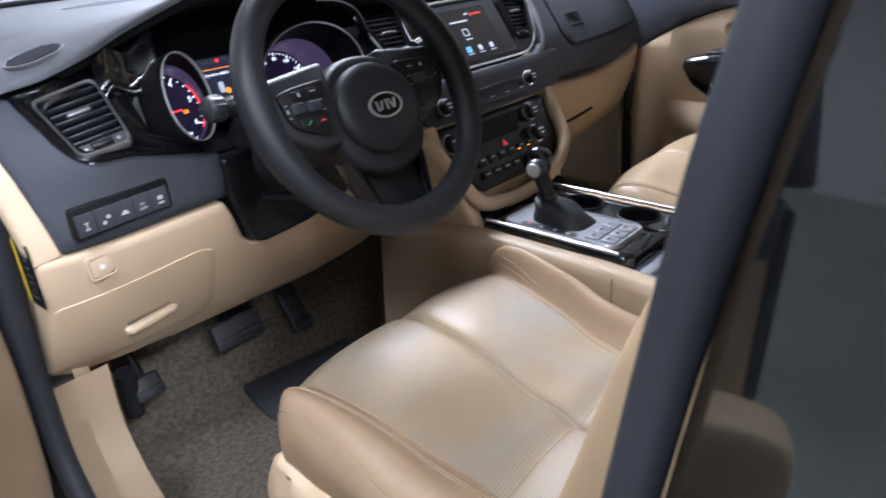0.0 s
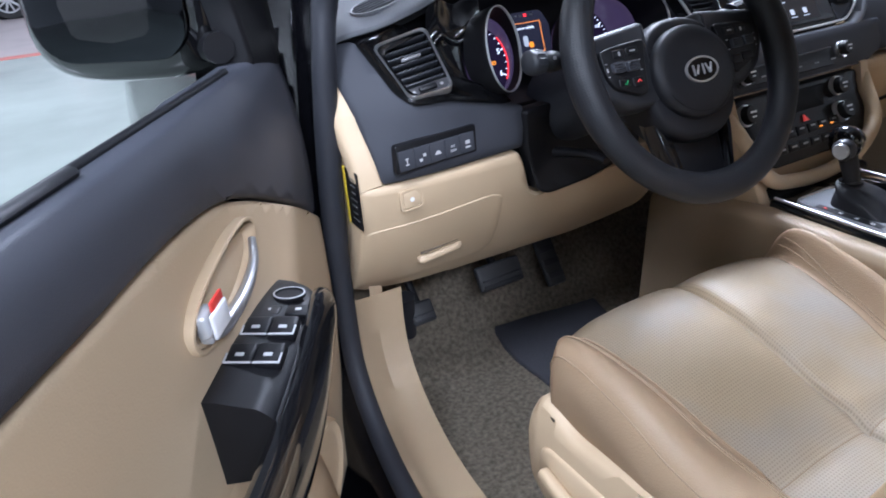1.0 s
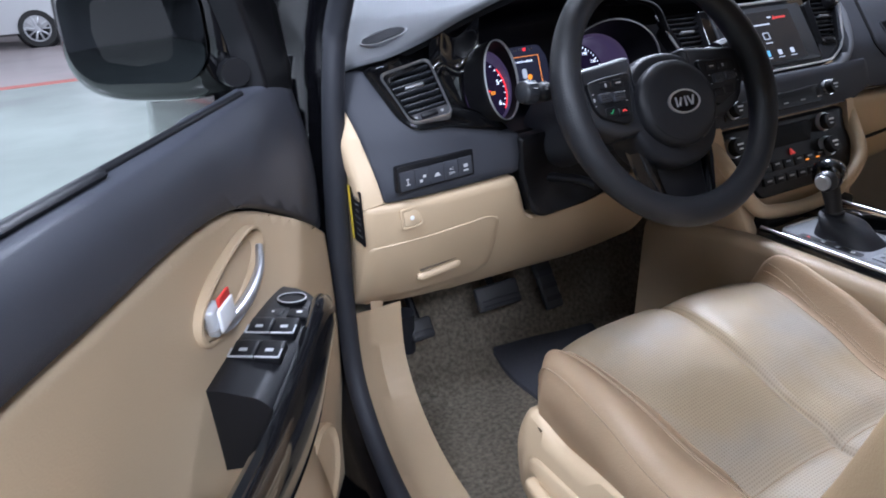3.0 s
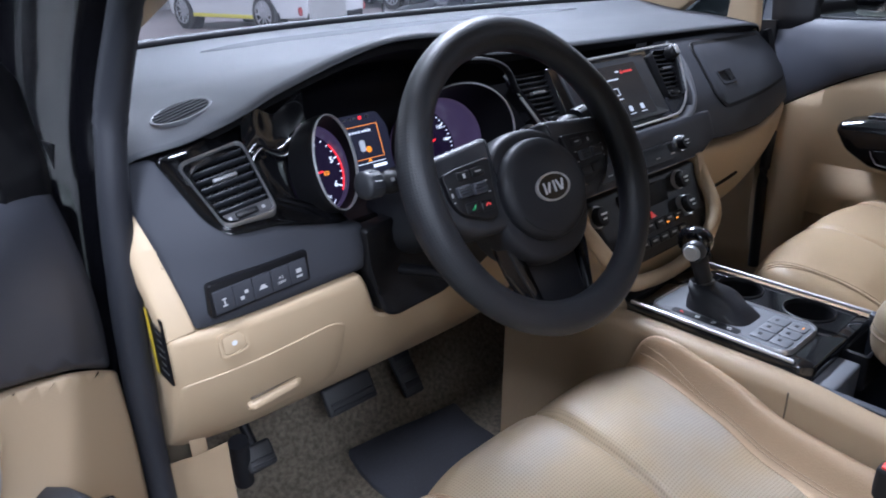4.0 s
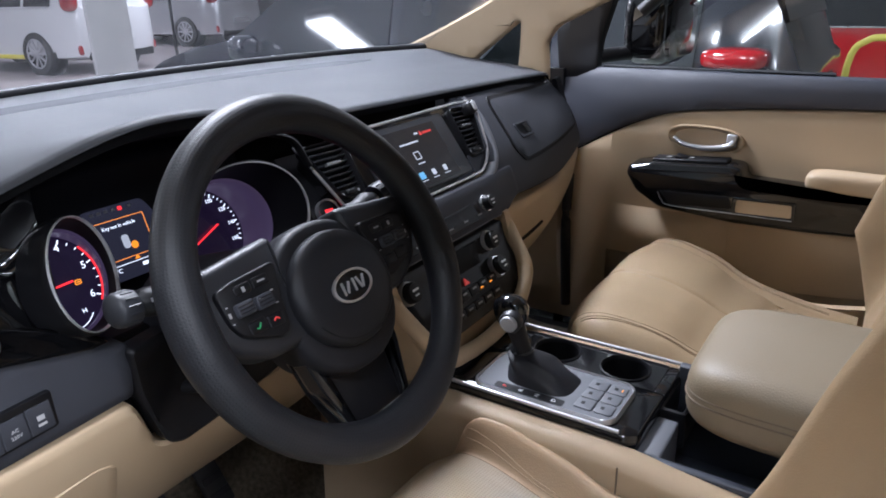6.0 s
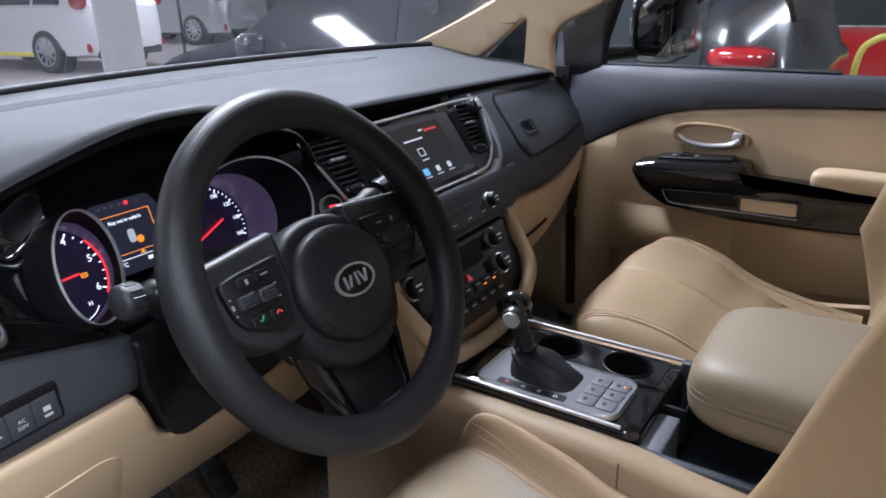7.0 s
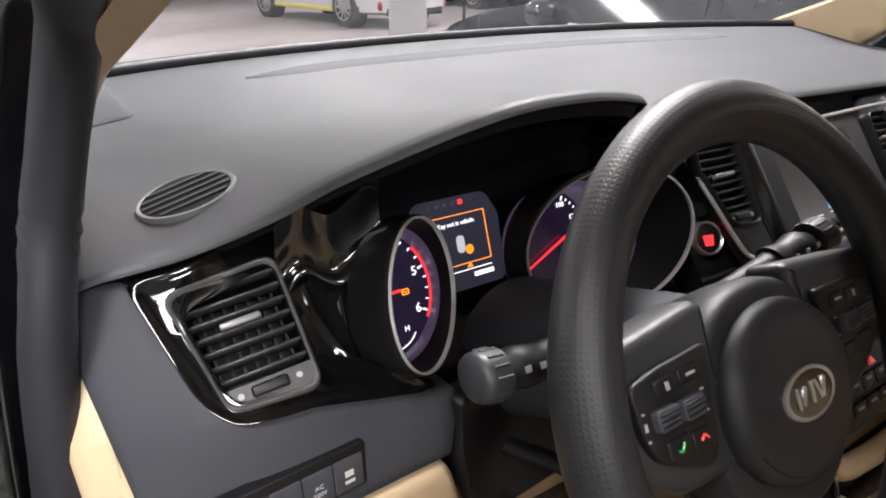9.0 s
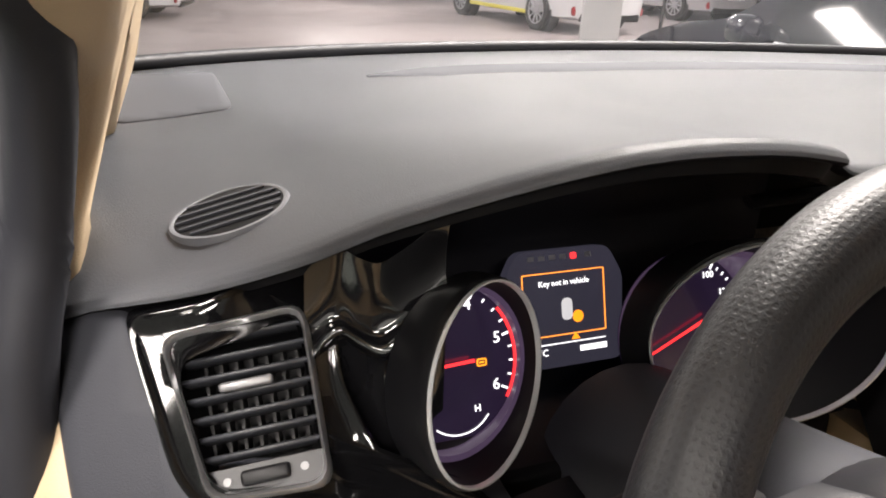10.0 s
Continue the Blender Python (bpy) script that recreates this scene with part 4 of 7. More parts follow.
def gauge(rim_at, r, yaw, tilt, face_at, fr, numbers, a0, a1, needle_at, name, red_from=None, skirt=0.4, size=0.0075):
    """A dial on the cluster's sloping face, seen through a bezel ring turned towards the driver."""
    mr = basis(rim_at, (math.cos(radians(yaw)), math.sin(radians(yaw)), 0), tilt)
    mf = basis(face_at, (1, 0, 0), (0, 0.33, 0.944))

    def ring(t, k):
        """A circle between bezel (t 0) and face (t 1), scaled by k."""
        pts = []
        for i in range(48):
            a = 2 * math.pi * i / 48
            p, q = mr @ Vector((r * k * math.cos(a), r * k * math.sin(a), 0)), mf @ Vector((fr * k * math.cos(a), fr * k * math.sin(a), 0))
            pts.append(p.lerp(q, t))
        return pts

    def loft(rings):
        bm = bmesh.new()
        vs = [[bm.verts.new(p) for p in pts] for pts in rings]
        for A, B in zip(vs, vs[1:]):
            for i in range(48):
                bm.faces.new((A[i], A[(i + 1) % 48], B[(i + 1) % 48], B[i]))
        return bm
    g = part(name, loft([ring(skirt, 1.1), ring(skirt * 0.5, 1.075), ring(0.1, 1.06), ring(0.02, 1.05), ring(0.0, 1.03), ring(0.0, 1.0)]), BLACK, cluster, "black ringed dial with lit figures")
    bm = bmesh.new()
    lathe(bm, [(r * 1.022, 0.0002), (r * 1.02, 0.0024), (r * 1.002, 0.0024), (r * 0.99, -0.001)], mr, 48, False)
    part("bezel_ring", bm, SILVER, g, "thin chrome ring")
    # outer half plain black, inner half glowing in place of light from the dial
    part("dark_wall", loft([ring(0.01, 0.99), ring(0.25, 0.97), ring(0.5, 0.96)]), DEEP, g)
    part("lit_wall", loft([ring(0.5, 0.96), ring(0.52, 0.9), ring(0.75, 0.93), ring(0.995, 0.98)]), DIALWALL, g, "inner wall with its own violet glow in place of dial light")
    bm = bmesh.new()
    lathe(bm, [(0.0001, 0.0), (fr * 0.99, 0.0)], mf, 48, False)
    part("dial", bm, DIAL, g)
    bm = bmesh.new()
    n = 4 * (len(numbers) - 1)
    for i in range(n + 1):
        a = a0 + (a1 - a0) * i / n
        ln = 0.005 if i % 4 == 0 else 0.0028
        box(bm, (0, fr * 0.93 - ln / 2, 0), (0.0015 if i % 4 == 0 else 0.0011, ln, 0.0004), mf @ T(0, 0, 0.0006) @ pose(0, 0, 0, 0, 0, -a))
    part("tick_marks", bm, WHITE_GLOW, g, smooth=0)
    for i, word in enumerate(numbers):
        a = radians(a0 + (a1 - a0) * i / (len(numbers) - 1))
        part("figure", text_mesh(word, size, mf @ T(fr * 0.77 * math.sin(a), fr * 0.77 * math.cos(a), 0.0008)), WHITE_GLOW, g, smooth=0)
    if red_from is not None:
        bm = bmesh.new()
        surf(bm, lambda u, v: mf @ Vector(((fr * (0.94 + 0.035 * v)) * math.sin(radians(red_from + (a1 + 6 - red_from) * u)), (fr * (0.94 + 0.035 * v)) * math.cos(radians(red_from + (a1 + 6 - red_from) * u)), 0.0009)), 16, 1)
        part("red_zone", bm, RED_GLOW, g)
    bm = bmesh.new()
    mn = mf @ T(0, 0, 0.005) @ pose(0, 0, 0, 0, 0, -needle_at)
    prism(bm, [(-0.0011, -0.024), (0.0011, -0.024), (0.0006, fr * 0.88), (-0.0006, fr * 0.88)], mn, 0, 0.001)
    part("needle", bm, RED_GLOW, g, "red pointer")
    return mf, g


mt, gt = gauge((-0.5476, 0.2247, 1.1477), 0.0585, 34.8, (0, 0.26, 0.965), (-0.55, 0.297, 1.115), 0.059, ["0", "1", "2", "3", "4", "5", "6"], -140, 115, -93, "tachometer", 52, 0.42, 0.0115)
bm = bmesh.new()
rim(bm, rrect(0.0075, 0.0055, 0.0015), rrect(0.0055, 0.0035, 0.001), mt @ T(0.031, -0.002, 0), 0.0006, 0.001)
box(bm, (0.031, -0.002, 0.0008), (0.0035, 0.0012, 0.0004), mt)
part("engine_lamp", bm, AMBER, gt, smooth=0)
bm = bmesh.new()
surf(bm, lambda u, v: mt @ Vector((0.012 + (0.026 + 0.001 * v) * math.sin(radians(125 + 95 * u)), -0.024 + (0.026 + 0.001 * v) * math.cos(radians(125 + 95 * u)), 0.0009)), 12, 1)
part("temperature_scale", bm, WHITE_GLOW, gt)
part("figure", text_mesh("H", 0.007, mt @ T(0.026, -0.034, 0.0009)), WHITE_GLOW, gt, smooth=0)
mp, gp = gauge((-0.325, 0.237, 1.134), 0.081, -26, (0, -0.17, 0.985), (-0.347, 0.297, 1.113), 0.061, ["0", "20", "40", "60", "80", "100", "120", "140", "160"], -102, 110, -112, "speedometer", None, 0.7)
bm = bmesh.new()
surf(bm, lambda u, v: mp @ Vector(((0.043 + 0.012 * v) * math.sin(radians(150 + 60 * u)), (0.043 + 0.012 * v) * math.cos(radians(150 + 60 * u)), 0.0009)), 12, 1)
part("fuel_scale", bm, BLUE_GLOW, gp, "blue lit fuel scale")

# display between the dials
ml2 = basis((-0.433, 0.326, 1.138), (1, 0, 0), (0, 0.33, 0.944)) @ Matrix.Diagonal((0.9, 0.93, 1, 1))
bm = bmesh.new()
prism(bm, rounded([(-0.062, -0.056), (0.046, -0.056), (0.05, 0.015), (0.036, 0.04), (-0.05, 0.04), (-0.062, 0.02)], 0.008), ml2, -0.01, 0)
disp = part("trip_display", bm, LCD, cluster, "lit trip display with a key warning")
bm = bmesh.new()
rim(bm, rrect(0.078, 0.052, 0.001, 2, -0.008, -0.004), rrect(0.0765, 0.0505, 0.001, 2, -0.008, -0.004), ml2, 0.0005, 0.001)
part("orange_frame", bm, ORANGE_LINE, disp, smooth=0)
part("figure", text_mesh("Key not in vehicle", 0.0066, ml2 @ T(-0.008, 0.013, 0.001)), WHITE_GLOW, disp, smooth=0)
bm = bmesh.new()
prism(bm, rrect(0.010, 0.018, 0.004, 3, -0.006, -0.009), ml2, 0.0005, 0.001)
part("car_symbol", bm, SCREEN_PRINT, disp, smooth=0)
bm = bmesh.new()
lathe(bm, [(0.005, 0.0008), (0.005, 0.0014)], ml2 @ T(0.004, -0.016, 0), 16)
part("warning_symbol", bm, AMBER, disp, smooth=0)
bm = bmesh.new()
prism(bm, [(-0.003, -0.0345), (0.005, -0.0345), (0.001, -0.029)], ml2, 0.0008, 0.0014)
part("warning_triangle", bm, AMBER, disp, smooth=0)
bm = bmesh.new()
box(bm, (-0.008, -0.0365, 0.0008), (0.076, 0.0008, 0.0004), ml2)
part("rule", bm, WHITE_GLOW, disp, smooth=0)
part("figure", text_mesh("29°C", 0.008, ml2 @ T(-0.034, -0.043, 0.001)), WHITE_GLOW, disp, smooth=0)
bm = bmesh.new()
box(bm, (0.018, -0.043, 0.0008), (0.026, 0.0045, 0.0004), ml2)
part("mileage_bar", bm, WHITE_GLOW, disp, smooth=0)
bm = bmesh.new()
prism(bm, rrect(0.0055, 0.005, 0.001, 2, 0.002, 0.034), ml2, 0.0008, 0.0014)
part("red_lamp", bm, RED_GLOW, disp, smooth=0)
bm = bmesh.new()
for k in range(4):
    box(bm, (-0.038 + 0.01 * k, 0.034, 0.0008), (0.006, 0.004, 0.0004), ml2)
box(bm, (0.016, 0.034, 0.0008), (0.006, 0.004, 0.0004), ml2)
part("unlit_symbols", bm, mat("dim_print", (0.12, 0.12, 0.14), 0.5), disp, smooth=0)
# wavy gloss ridge between vent and dial
RIDGE = smooth_line([(-0.646, 1.16), (-0.636, 1.172), (-0.626, 1.178), (-0.615, 1.171), (-0.604, 1.167), (-0.593, 1.173), (-0.58, 1.183), (-0.562, 1.2)])
WAVE = smooth_line([(0.0, (0.0, -0.085)), (0.22, (0.004, -0.03)), (0.36, (0.002, -0.011)), (0.44, (-0.002, -0.004)), (0.52, (0.001, 0.0)), (0.6, (0.006, -0.002)), (0.7, (0.012, 0.002)), (0.85, (0.014, 0.02)), (1.0, (0.011, 0.045))])
bm = bmesh.new()
surf(bm, lambda u, v: (lambda x, w: (x, 0.258 - 0.012 * u + w[0] + 0.006 * math.sin(2.6 * math.pi * u) * (1 - v), RIDGE(x) + w[1]))(-0.644 + 0.08 * u, WAVE(v)), 36, 40)
part("wave_panel", bm, GLOSS, cluster, "wavy gloss black panel beside the dial")
bm = bmesh.new()
tube(bm, spline([(-0.36, 0.25, 1.235), (-0.3, 0.235, 1.242), (-0.24, 0.235, 1.225), (-0.213, 0.232, 1.185)], 5), 0.008, 8, flat=0.5)
part("dial_brow", bm, DEEP, cluster)

# start button
mst = basis((-0.194, 0.219, 1.116), (1, -0.25, 0), (0, 0.5, 0.87))
start = thing("start_button", "round start button lit red, in a black surround", "push button", (-0.194, 0.225, 1.116))
bm = bmesh.new()
lathe(bm, [(0.0185, -0.02), (0.0185, 0.0), (0.0172, 0.0025), (0.0152, 0.001)], mst, 32, False)
part("ring", bm, CHROME, start)
bm = bmesh.new()
lathe(bm, [(0.0152, -0.01), (0.0152, -0.001), (0.0135, 0.0005)], mst, 32)
part("cap", bm, BLACK, start)
bm = bmesh.new()
prism(bm, [(-0.0055, -0.008), (0.0045, -0.008), (0.0065, 0.003), (-0.0065, 0.003)], mst, 0.0004, 0.001)
part("lit_mark", bm, RED_GLOW, start, smooth=0)

# ---- steering column and wheel ----
WC = Vector((-0.413, 0.017, 1.146))
MW = basis(WC, (1, 0, 0), (0, math.sin(0.485), math.cos(0.485)))
column = thing("steering_column", "black plastic steering column shroud", "steering column", (-0.41, 0.16, 1.02))
bm = bmesh.new()
surf(bm, lambda u, v: Vector(WC) + Vector((0, 0.055, -0.03)) + Vector((0.062 * math.cos(2 * math.pi * u) * (1 + 0.15 * v), 0.19 * v, -0.075 * v)) + Vector((0, 0.2, 0.87)) * (0.055 * math.sin(2 * math.pi * u) * (1 + 0.35 * v)), 24, 8, True)
part("shroud", bm, GREY, column)
bm = bmesh.new()
COVER = rounded([(-0.535, 1.062), (-0.532, 1.006), (-0.506, 0.93), (-0.488, 0.922), (-0.4, 0.926), (-0.335, 0.94), (-0.305, 0.96), (-0.3, 1.062)], 0.008)
sheet(bm, COVER, lambda x, z: (x, 0.196 + 0.035 * math.sin(math.pi * min(1, max(0, (x + 0.525) / 0.21))) * math.sin(math.pi * min(1, max(0, (z - 0.92) / 0.16))), z), 0.02, 0.02, 0.004)
part("knee_cover", bm, BLACK, column, "black cover under the column")
bm = bmesh.new()
tube(bm, spline([(-0.47, 0.205, 0.985), (-0.455, 0.15, 0.992), (-0.45, 0.115, 0.99)], 5), lambda t: 0.011 - 0.003 * t, 12, flat=0.7)
part("tilt_lever", bm, BLACK, column, "black tilt lever")

wheel = thing("steering_wheel", "black leather steering wheel with switches on its spokes", "steering wheel", WC)
R, RT = 0.167, 0.0193
bm = bmesh.new()


def rim_at(u, v):
    a, b = 2 * math.pi * u, 2 * math.pi * v
    fat = RT * (1 + 0.06 * math.cos(4 * a))
    return MW @ Vector(((R + fat * math.cos(b)) * math.cos(a), (R + fat * math.cos(b)) * math.sin(a), fat * math.sin(b)))


surf(bm, rim_at, 96, 20, True, True)
rim_ob = part("rim", bm, RIMMAT, wheel, "grained black leather rim")
lay = rim_ob.data.uv_layers.new(name="unrolled")
for poly in rim_ob.data.polygons:
    ids = [rim_ob.data.loops[k].vertex_index for k in poly.loop_indices]
    wrap_i = max(q // 20 for q in ids) - min(q // 20 for q in ids) > 1
    wrap_j = max(q % 20 for q in ids) - min(q % 20 for q in ids) > 1
    for k, q in zip(poly.loop_indices, ids):
        i, j = q // 20, q % 20
        i, j = (96 if wrap_i and i == 0 else i), (20 if wrap_j and j == 0 else j)
        lay.data[k].uv = (i / 96 * 2 * math.pi * R, j / 20 * 2 * math.pi * RT)
bm = bmesh.new()
HUB = [(0.006 + 0.077 * math.copysign(abs(math.cos(a)) ** 0.86, math.cos(a)), -0.004 + 0.08 * math.copysign(abs(math.sin(a)) ** 0.86, math.sin(a))) for a in np.linspace(0, 2 * math.pi, 49)[:-1]]
k = len(HUB)
rings = [[bm.verts.new(MW @ Vector((p[0] * s, p[1] * s - 0.02, z - 0.012))) for p in HUB] for s, z in ((0.9, -0.06), (0.99, -0.03), (1.0, -0.012), (0.985, -0.004), (0.95, 0.001), (0.9, 0.003), (0.5, 0.004))]
for A, B in zip(rings, rings[1:]):
    for i in range(k):
        bm.faces.new((A[i], A[(i + 1) % k], B[(i + 1) % k], B[i]))
bm.faces.new(rings[-1])
hub = part("hub", bm, HUBMAT, wheel, "padded black hub cover")
bm = bmesh.new()
lathe(bm, [(1.0, -0.014), (1.0, -0.005), (0.985, -0.001), (0.94, 0.003), (0.8, 0.0065), (0.5, 0.0085), (0.1, 0.009)], MW @ T(0.007, -0.019, 0) @ Matrix.Diagonal((0.068, 0.06, 1, 1)), 56)
part("airbag_pad", bm, HUBMAT, hub, "round padded centre")
bm = bmesh.new()
tube(bm, [MW @ Vector((0.007 + 0.0605 * math.cos(a), -0.019 + 0.0525 * math.sin(a), 0.0035)) for a in np.linspace(math.pi * 1.15, math.pi * 1.85, 24)], 0.0012, 6)
part("hub_crease", bm, DEEP, hub)
# oval emblem drawn as plain shapes
mem = MW @ T(0.007, -0.021, 0.009)
bm = bmesh.new()
lathe(bm, [(1.0, -0.002), (1.0, 0.0015), (0.93, 0.0022), (0.86, 0.0015)], mem @ Matrix.Diagonal((0.0285, 0.0165, 1, 1)), 32, False)
emblem = part("emblem", bm, CHROME, wheel, "oval chrome emblem")
bm = bmesh.new()
lathe(bm, [(0.01, 0.0012), (0.88, 0.0012)], mem @ Matrix.Diagonal((0.0285, 0.0165, 1, 1)), 32, False)
part("emblem_field", bm, GLOSS, emblem)
for x0, tilt_e, tall in ((-0.0145, 0, 0.0135), (-0.0075, -24, 0.0125), (0.0015, 0, 0.0135), (0.0085, 20, 0.0135), (0.0145, -20, 0.0135)):
    bm = bmesh.new()
    prism(bm, rrect(0.0028, tall, 0.0006, 2), mem @ T(x0, 0, 0) @ pose(0, 0, 0, 0, 0, tilt_e), 0.001, 0.0022)
    part("emblem_bar", bm, CHROME, emblem)
for sx in (-1, 1):
    bm = bmesh.new()
    sp = rounded([(sx * 0.045, 0.058), (sx * 0.10, 0.052), (sx * 0.152, 0.047), (sx * 0.152, 0.0), (sx * 0.132, -0.03), (sx * 0.10, -0.048), (sx * 0.05, -0.05)], 0.01)
    if sx < 0:
        sp = sp[::-1]
    prism(bm, sp, MW, -0.04, -0.008, 0.008)
    spoke = part("spoke", bm, SPOKEMAT, wheel, "satin grey-black spoke")
    bm = bmesh.new()
    pad = rounded([(sx * 0.06, 0.034), (sx * 0.112, 0.031), (sx * 0.133, 0.027), (sx * 0.13, -0.005), (sx * 0.122, -0.019), (sx * 0.084, -0.034), (sx * 0.073, -0.03), (sx * 0.068, 0.0)], 0.007)
    prism(bm, pad if sx > 0 else pad[::-1], MW, -0.012, -0.002, 0.002)
    sw = part("switch_pad", bm, BLACK, spoke, "black switch pad with small white symbols")
    for bx, by, w, h, lift in ((0.112, 0.0045, 0.019, 0.0125, 0.004), (0.09, 0.0035, 0.019, 0.0125, 0.004), (0.105, 0.021, 0.019, 0.010, 0.0), (0.084, 0.0215, 0.019, 0.010, 0.0), (0.106, -0.0145, 0.02, 0.012, 0.0), (0.086, -0.0165, 0.018, 0.012, 0.0)):
        bm = bmesh.new()
        prism(bm, rrect(w, h, 0.0025, 3, sx * bx, by), MW, -0.004, -0.0008 + lift, 0.0012)
        btn = part("button", bm, BLACK if lift == 0 else GREY, sw)
        if lift:
            for q in (-1, 0, 1):
                bm = bmesh.new()
                box(bm, (sx * bx, by + 0.0032 * q, lift - 0.0006), (w * 0.86, 0.0012, 0.0012), MW, 0.0003, 1)
                part("roller_rib", bm, BLACK, btn)
    for bx, by, w, h in ((0.105, 0.0205, 0.003, 0.0048), (0.084, 0.0215, 0.008, 0.0016), (0.1275, 0.004, 0.0022, 0.0045), (0.1275, 0.0115, 0.0022, 0.0012), (0.1275, -0.004, 0.0022, 0.0012), (0.0765, 0.0095, 0.003, 0.0012), (0.0765, -0.003, 0.003, 0.0012)):
        bm = bmesh.new()
        box(bm, (sx * bx, by, -0.0002 if 0.08 < bx < 0.12 else -0.0017), (w, h, 0.0006), MW)
        part("print", bm, DIM_ICON, sw, smooth=0)
    if sx < 0:
        bm = bmesh.new()
        tube(bm, spline([MW @ Vector((-0.109, -0.016, 0)), MW @ Vector((-0.1065, -0.0165, 0)), MW @ Vector((-0.1035, -0.0125, 0))], 3), 0.0008, 6)
        part("call_mark", bm, GREEN_GLOW, sw)
        bm = bmesh.new()
        tube(bm, spline([MW @ Vector((-0.089, -0.017, 0)), MW @ Vector((-0.086, -0.0145, 0)), MW @ Vector((-0.083, -0.017, 0))], 3), 0.0008, 6)
        part("hang_up_mark", bm, RED_PRINT, sw)
# lower spoke: a recessed web between two gloss legs
bm = bmesh.new()
prism(bm, rounded([(-0.045, -0.06), (0.055, -0.06), (0.045, -0.156), (-0.032, -0.156)], 0.006), MW, -0.05, -0.032, 0.003)
low = part("lower_spoke", bm, BLACK, wheel)
for sx in (-1, 1):
    bm = bmesh.new()
    leg = rounded([(0.006 + sx * 0.05, -0.045), (0.006 + sx * 0.07, -0.045), (0.006 + sx * 0.062, -0.1), (0.006 + sx * 0.046, -0.156), (0.006 + sx * 0.036, -0.156), (0.006 + sx * 0.05, -0.1)], 0.003)
    prism(bm, leg if sx > 0 else leg[::-1], MW, -0.05, -0.024, 0.003)
    part("spoke_leg", bm, GLOSS, low, "gloss black spoke edge")
bm = bmesh.new()
tube(bm, [MW @ Vector((0.006 + x, -0.152 + 0.35 * x * x, -0.016)) for x in np.linspace(-0.03, 0.03, 10)], 0.0022, 6)
part("spoke_foot_trim", bm, CHROME, low)


def stalk(sign):
    st = thing("indicator_stalk" if sign < 0 else "wiper_stalk", "black control stalk with white printed symbols", "control stalk", (-0.41 + sign * 0.06, 0.1, 1.13))
    root = Vector((-0.41 + sign * 0.05, 0.105, 1.14))
    tip = Vector((-0.597, 0.106, 1.154)) if sign < 0 else Vector((-0.222, 0.092, 1.172))
    d = (tip - root).normalized()
    L = (tip - root).length
    bm = bmesh.new()
    tube(bm, [root + d * L * t for t in (0, 0.25, 0.45, 0.52)], lambda t: 0.009 + 0.004 * t, 16, flat=0.8)
    part("lever", bm, BLACK, st)
    bm = bmesh.new()
    grip = smooth_line([(0.0, 0.0135), (0.15, 0.0165), (0.6, 0.0175), (0.85, 0.0165), (0.95, 0.012), (1.0, 0.004)])
    tube(bm, [root + d * (L * (0.5 + 0.32 * t)) for t in np.linspace(0, 1, 17)], lambda t: 0.0148 + 0.0012 * math.cos(9.4 * t) - 0.0035 * max(0.0, t - 0.8) / 0.2, 18, flat=0.85)
    part("grip", bm, BLACK, st)
    bm = bmesh.new()
    tube(bm, [root + d * (L * (0.835 + 0.165 * t)) for t in np.linspace(0, 1, 12)], lambda t: grip(0.3 + 0.7 * t), 18, flat=0.9)
    part("turn_cap", bm, SPOKEMAT, st, "rounded turning end cap")
    for k in range(14):
        a = 2 * math.pi * k / 14
        e1 = d.cross(Vector((0, 0, 1))).normalized()
        e2 = e1.cross(d)
        off = (e1 * math.cos(a) + e2 * 0.9 * math.sin(a)) * 0.0172
        bm = bmesh.new()
        tube(bm, [root + d * L * 0.85 + off, root + d * L * 0.93 + off], 0.0011, 5)
        part("grip_rib", bm, SPOKEMAT, st)
    bm = bmesh.new()
    side = Vector((0, -0.9, 0.43))
    for t in (0.57, 0.66, 0.75):
        p = root + d * L * t + side * 0.0158
        box(bm, (0, 0, 0), (0.0045, 0.004, 0.001), basis(p, (1, 0, 0), (0, 0.43, 0.9)))
    part("print", bm, DIM_ICON, st, smooth=0)


stalk(-1)
stalk(1)

# ---- centre stack ----
stack = thing("centre_stack", "black and beige centre stack with audio and climate controls", "control panel", (0, 0.2, 0.95))
on_stack = lambda gap: (lambda x, z: (x, STACK(z) - gap, z))
bm = bmesh.new()
sheet(bm, rounded([(-0.198, 1.034), (0.19, 1.034), (0.186, 1.025), (0.15, 0.9), (0.125, 0.8), (-0.13, 0.8), (-0.155, 0.9), (-0.196, 1.025)], 0.003), on_stack(-0.012), 0.03, 0.03, 0.004)
part("stack_body", bm, BEIGE, stack, "beige surround")
for sx in (-1, 1):
    bm = bmesh.new()
    sheet(bm, [(0.06, 0.62), (0.3, 0.62), (0.3, 1.03), (0.13, 1.03), (0.085, 0.9), (0.06, 0.8)], lambda y, z: (sx * ((0.198 if sx < 0 else 0.18) - 0.35 * max(0, 1.0 - z) + 0.1 * max(0, 0.8 - z)), y, z), 0.02, 0.05, 0.003, (sx, 0, 0))
    part("side_cheek", bm, BEIGE, stack)
bm = bmesh.new()
blend = lambda x: (lambda t: t * t * (3 - 2 * t))(min(1.0, max(0.0, (x - 0.15) / 0.1)))
sheet(bm, rounded([(-0.2, 1.092), (0.25, 1.092), (0.255, 1.04), (0.2, 1.025), (-0.18, 1.025), (-0.205, 1.065)], 0.01), lambda x, z: (x, (STACK(z) - 0.002) * (1 - blend(x)) + (dash_y(x, z) - 0.0025) * blend(x), z), 0.01, 0.015, 0.002)
audio = part("audio_panel", bm, GREY, stack, "dark grey audio button strip")
bm = bmesh.new()
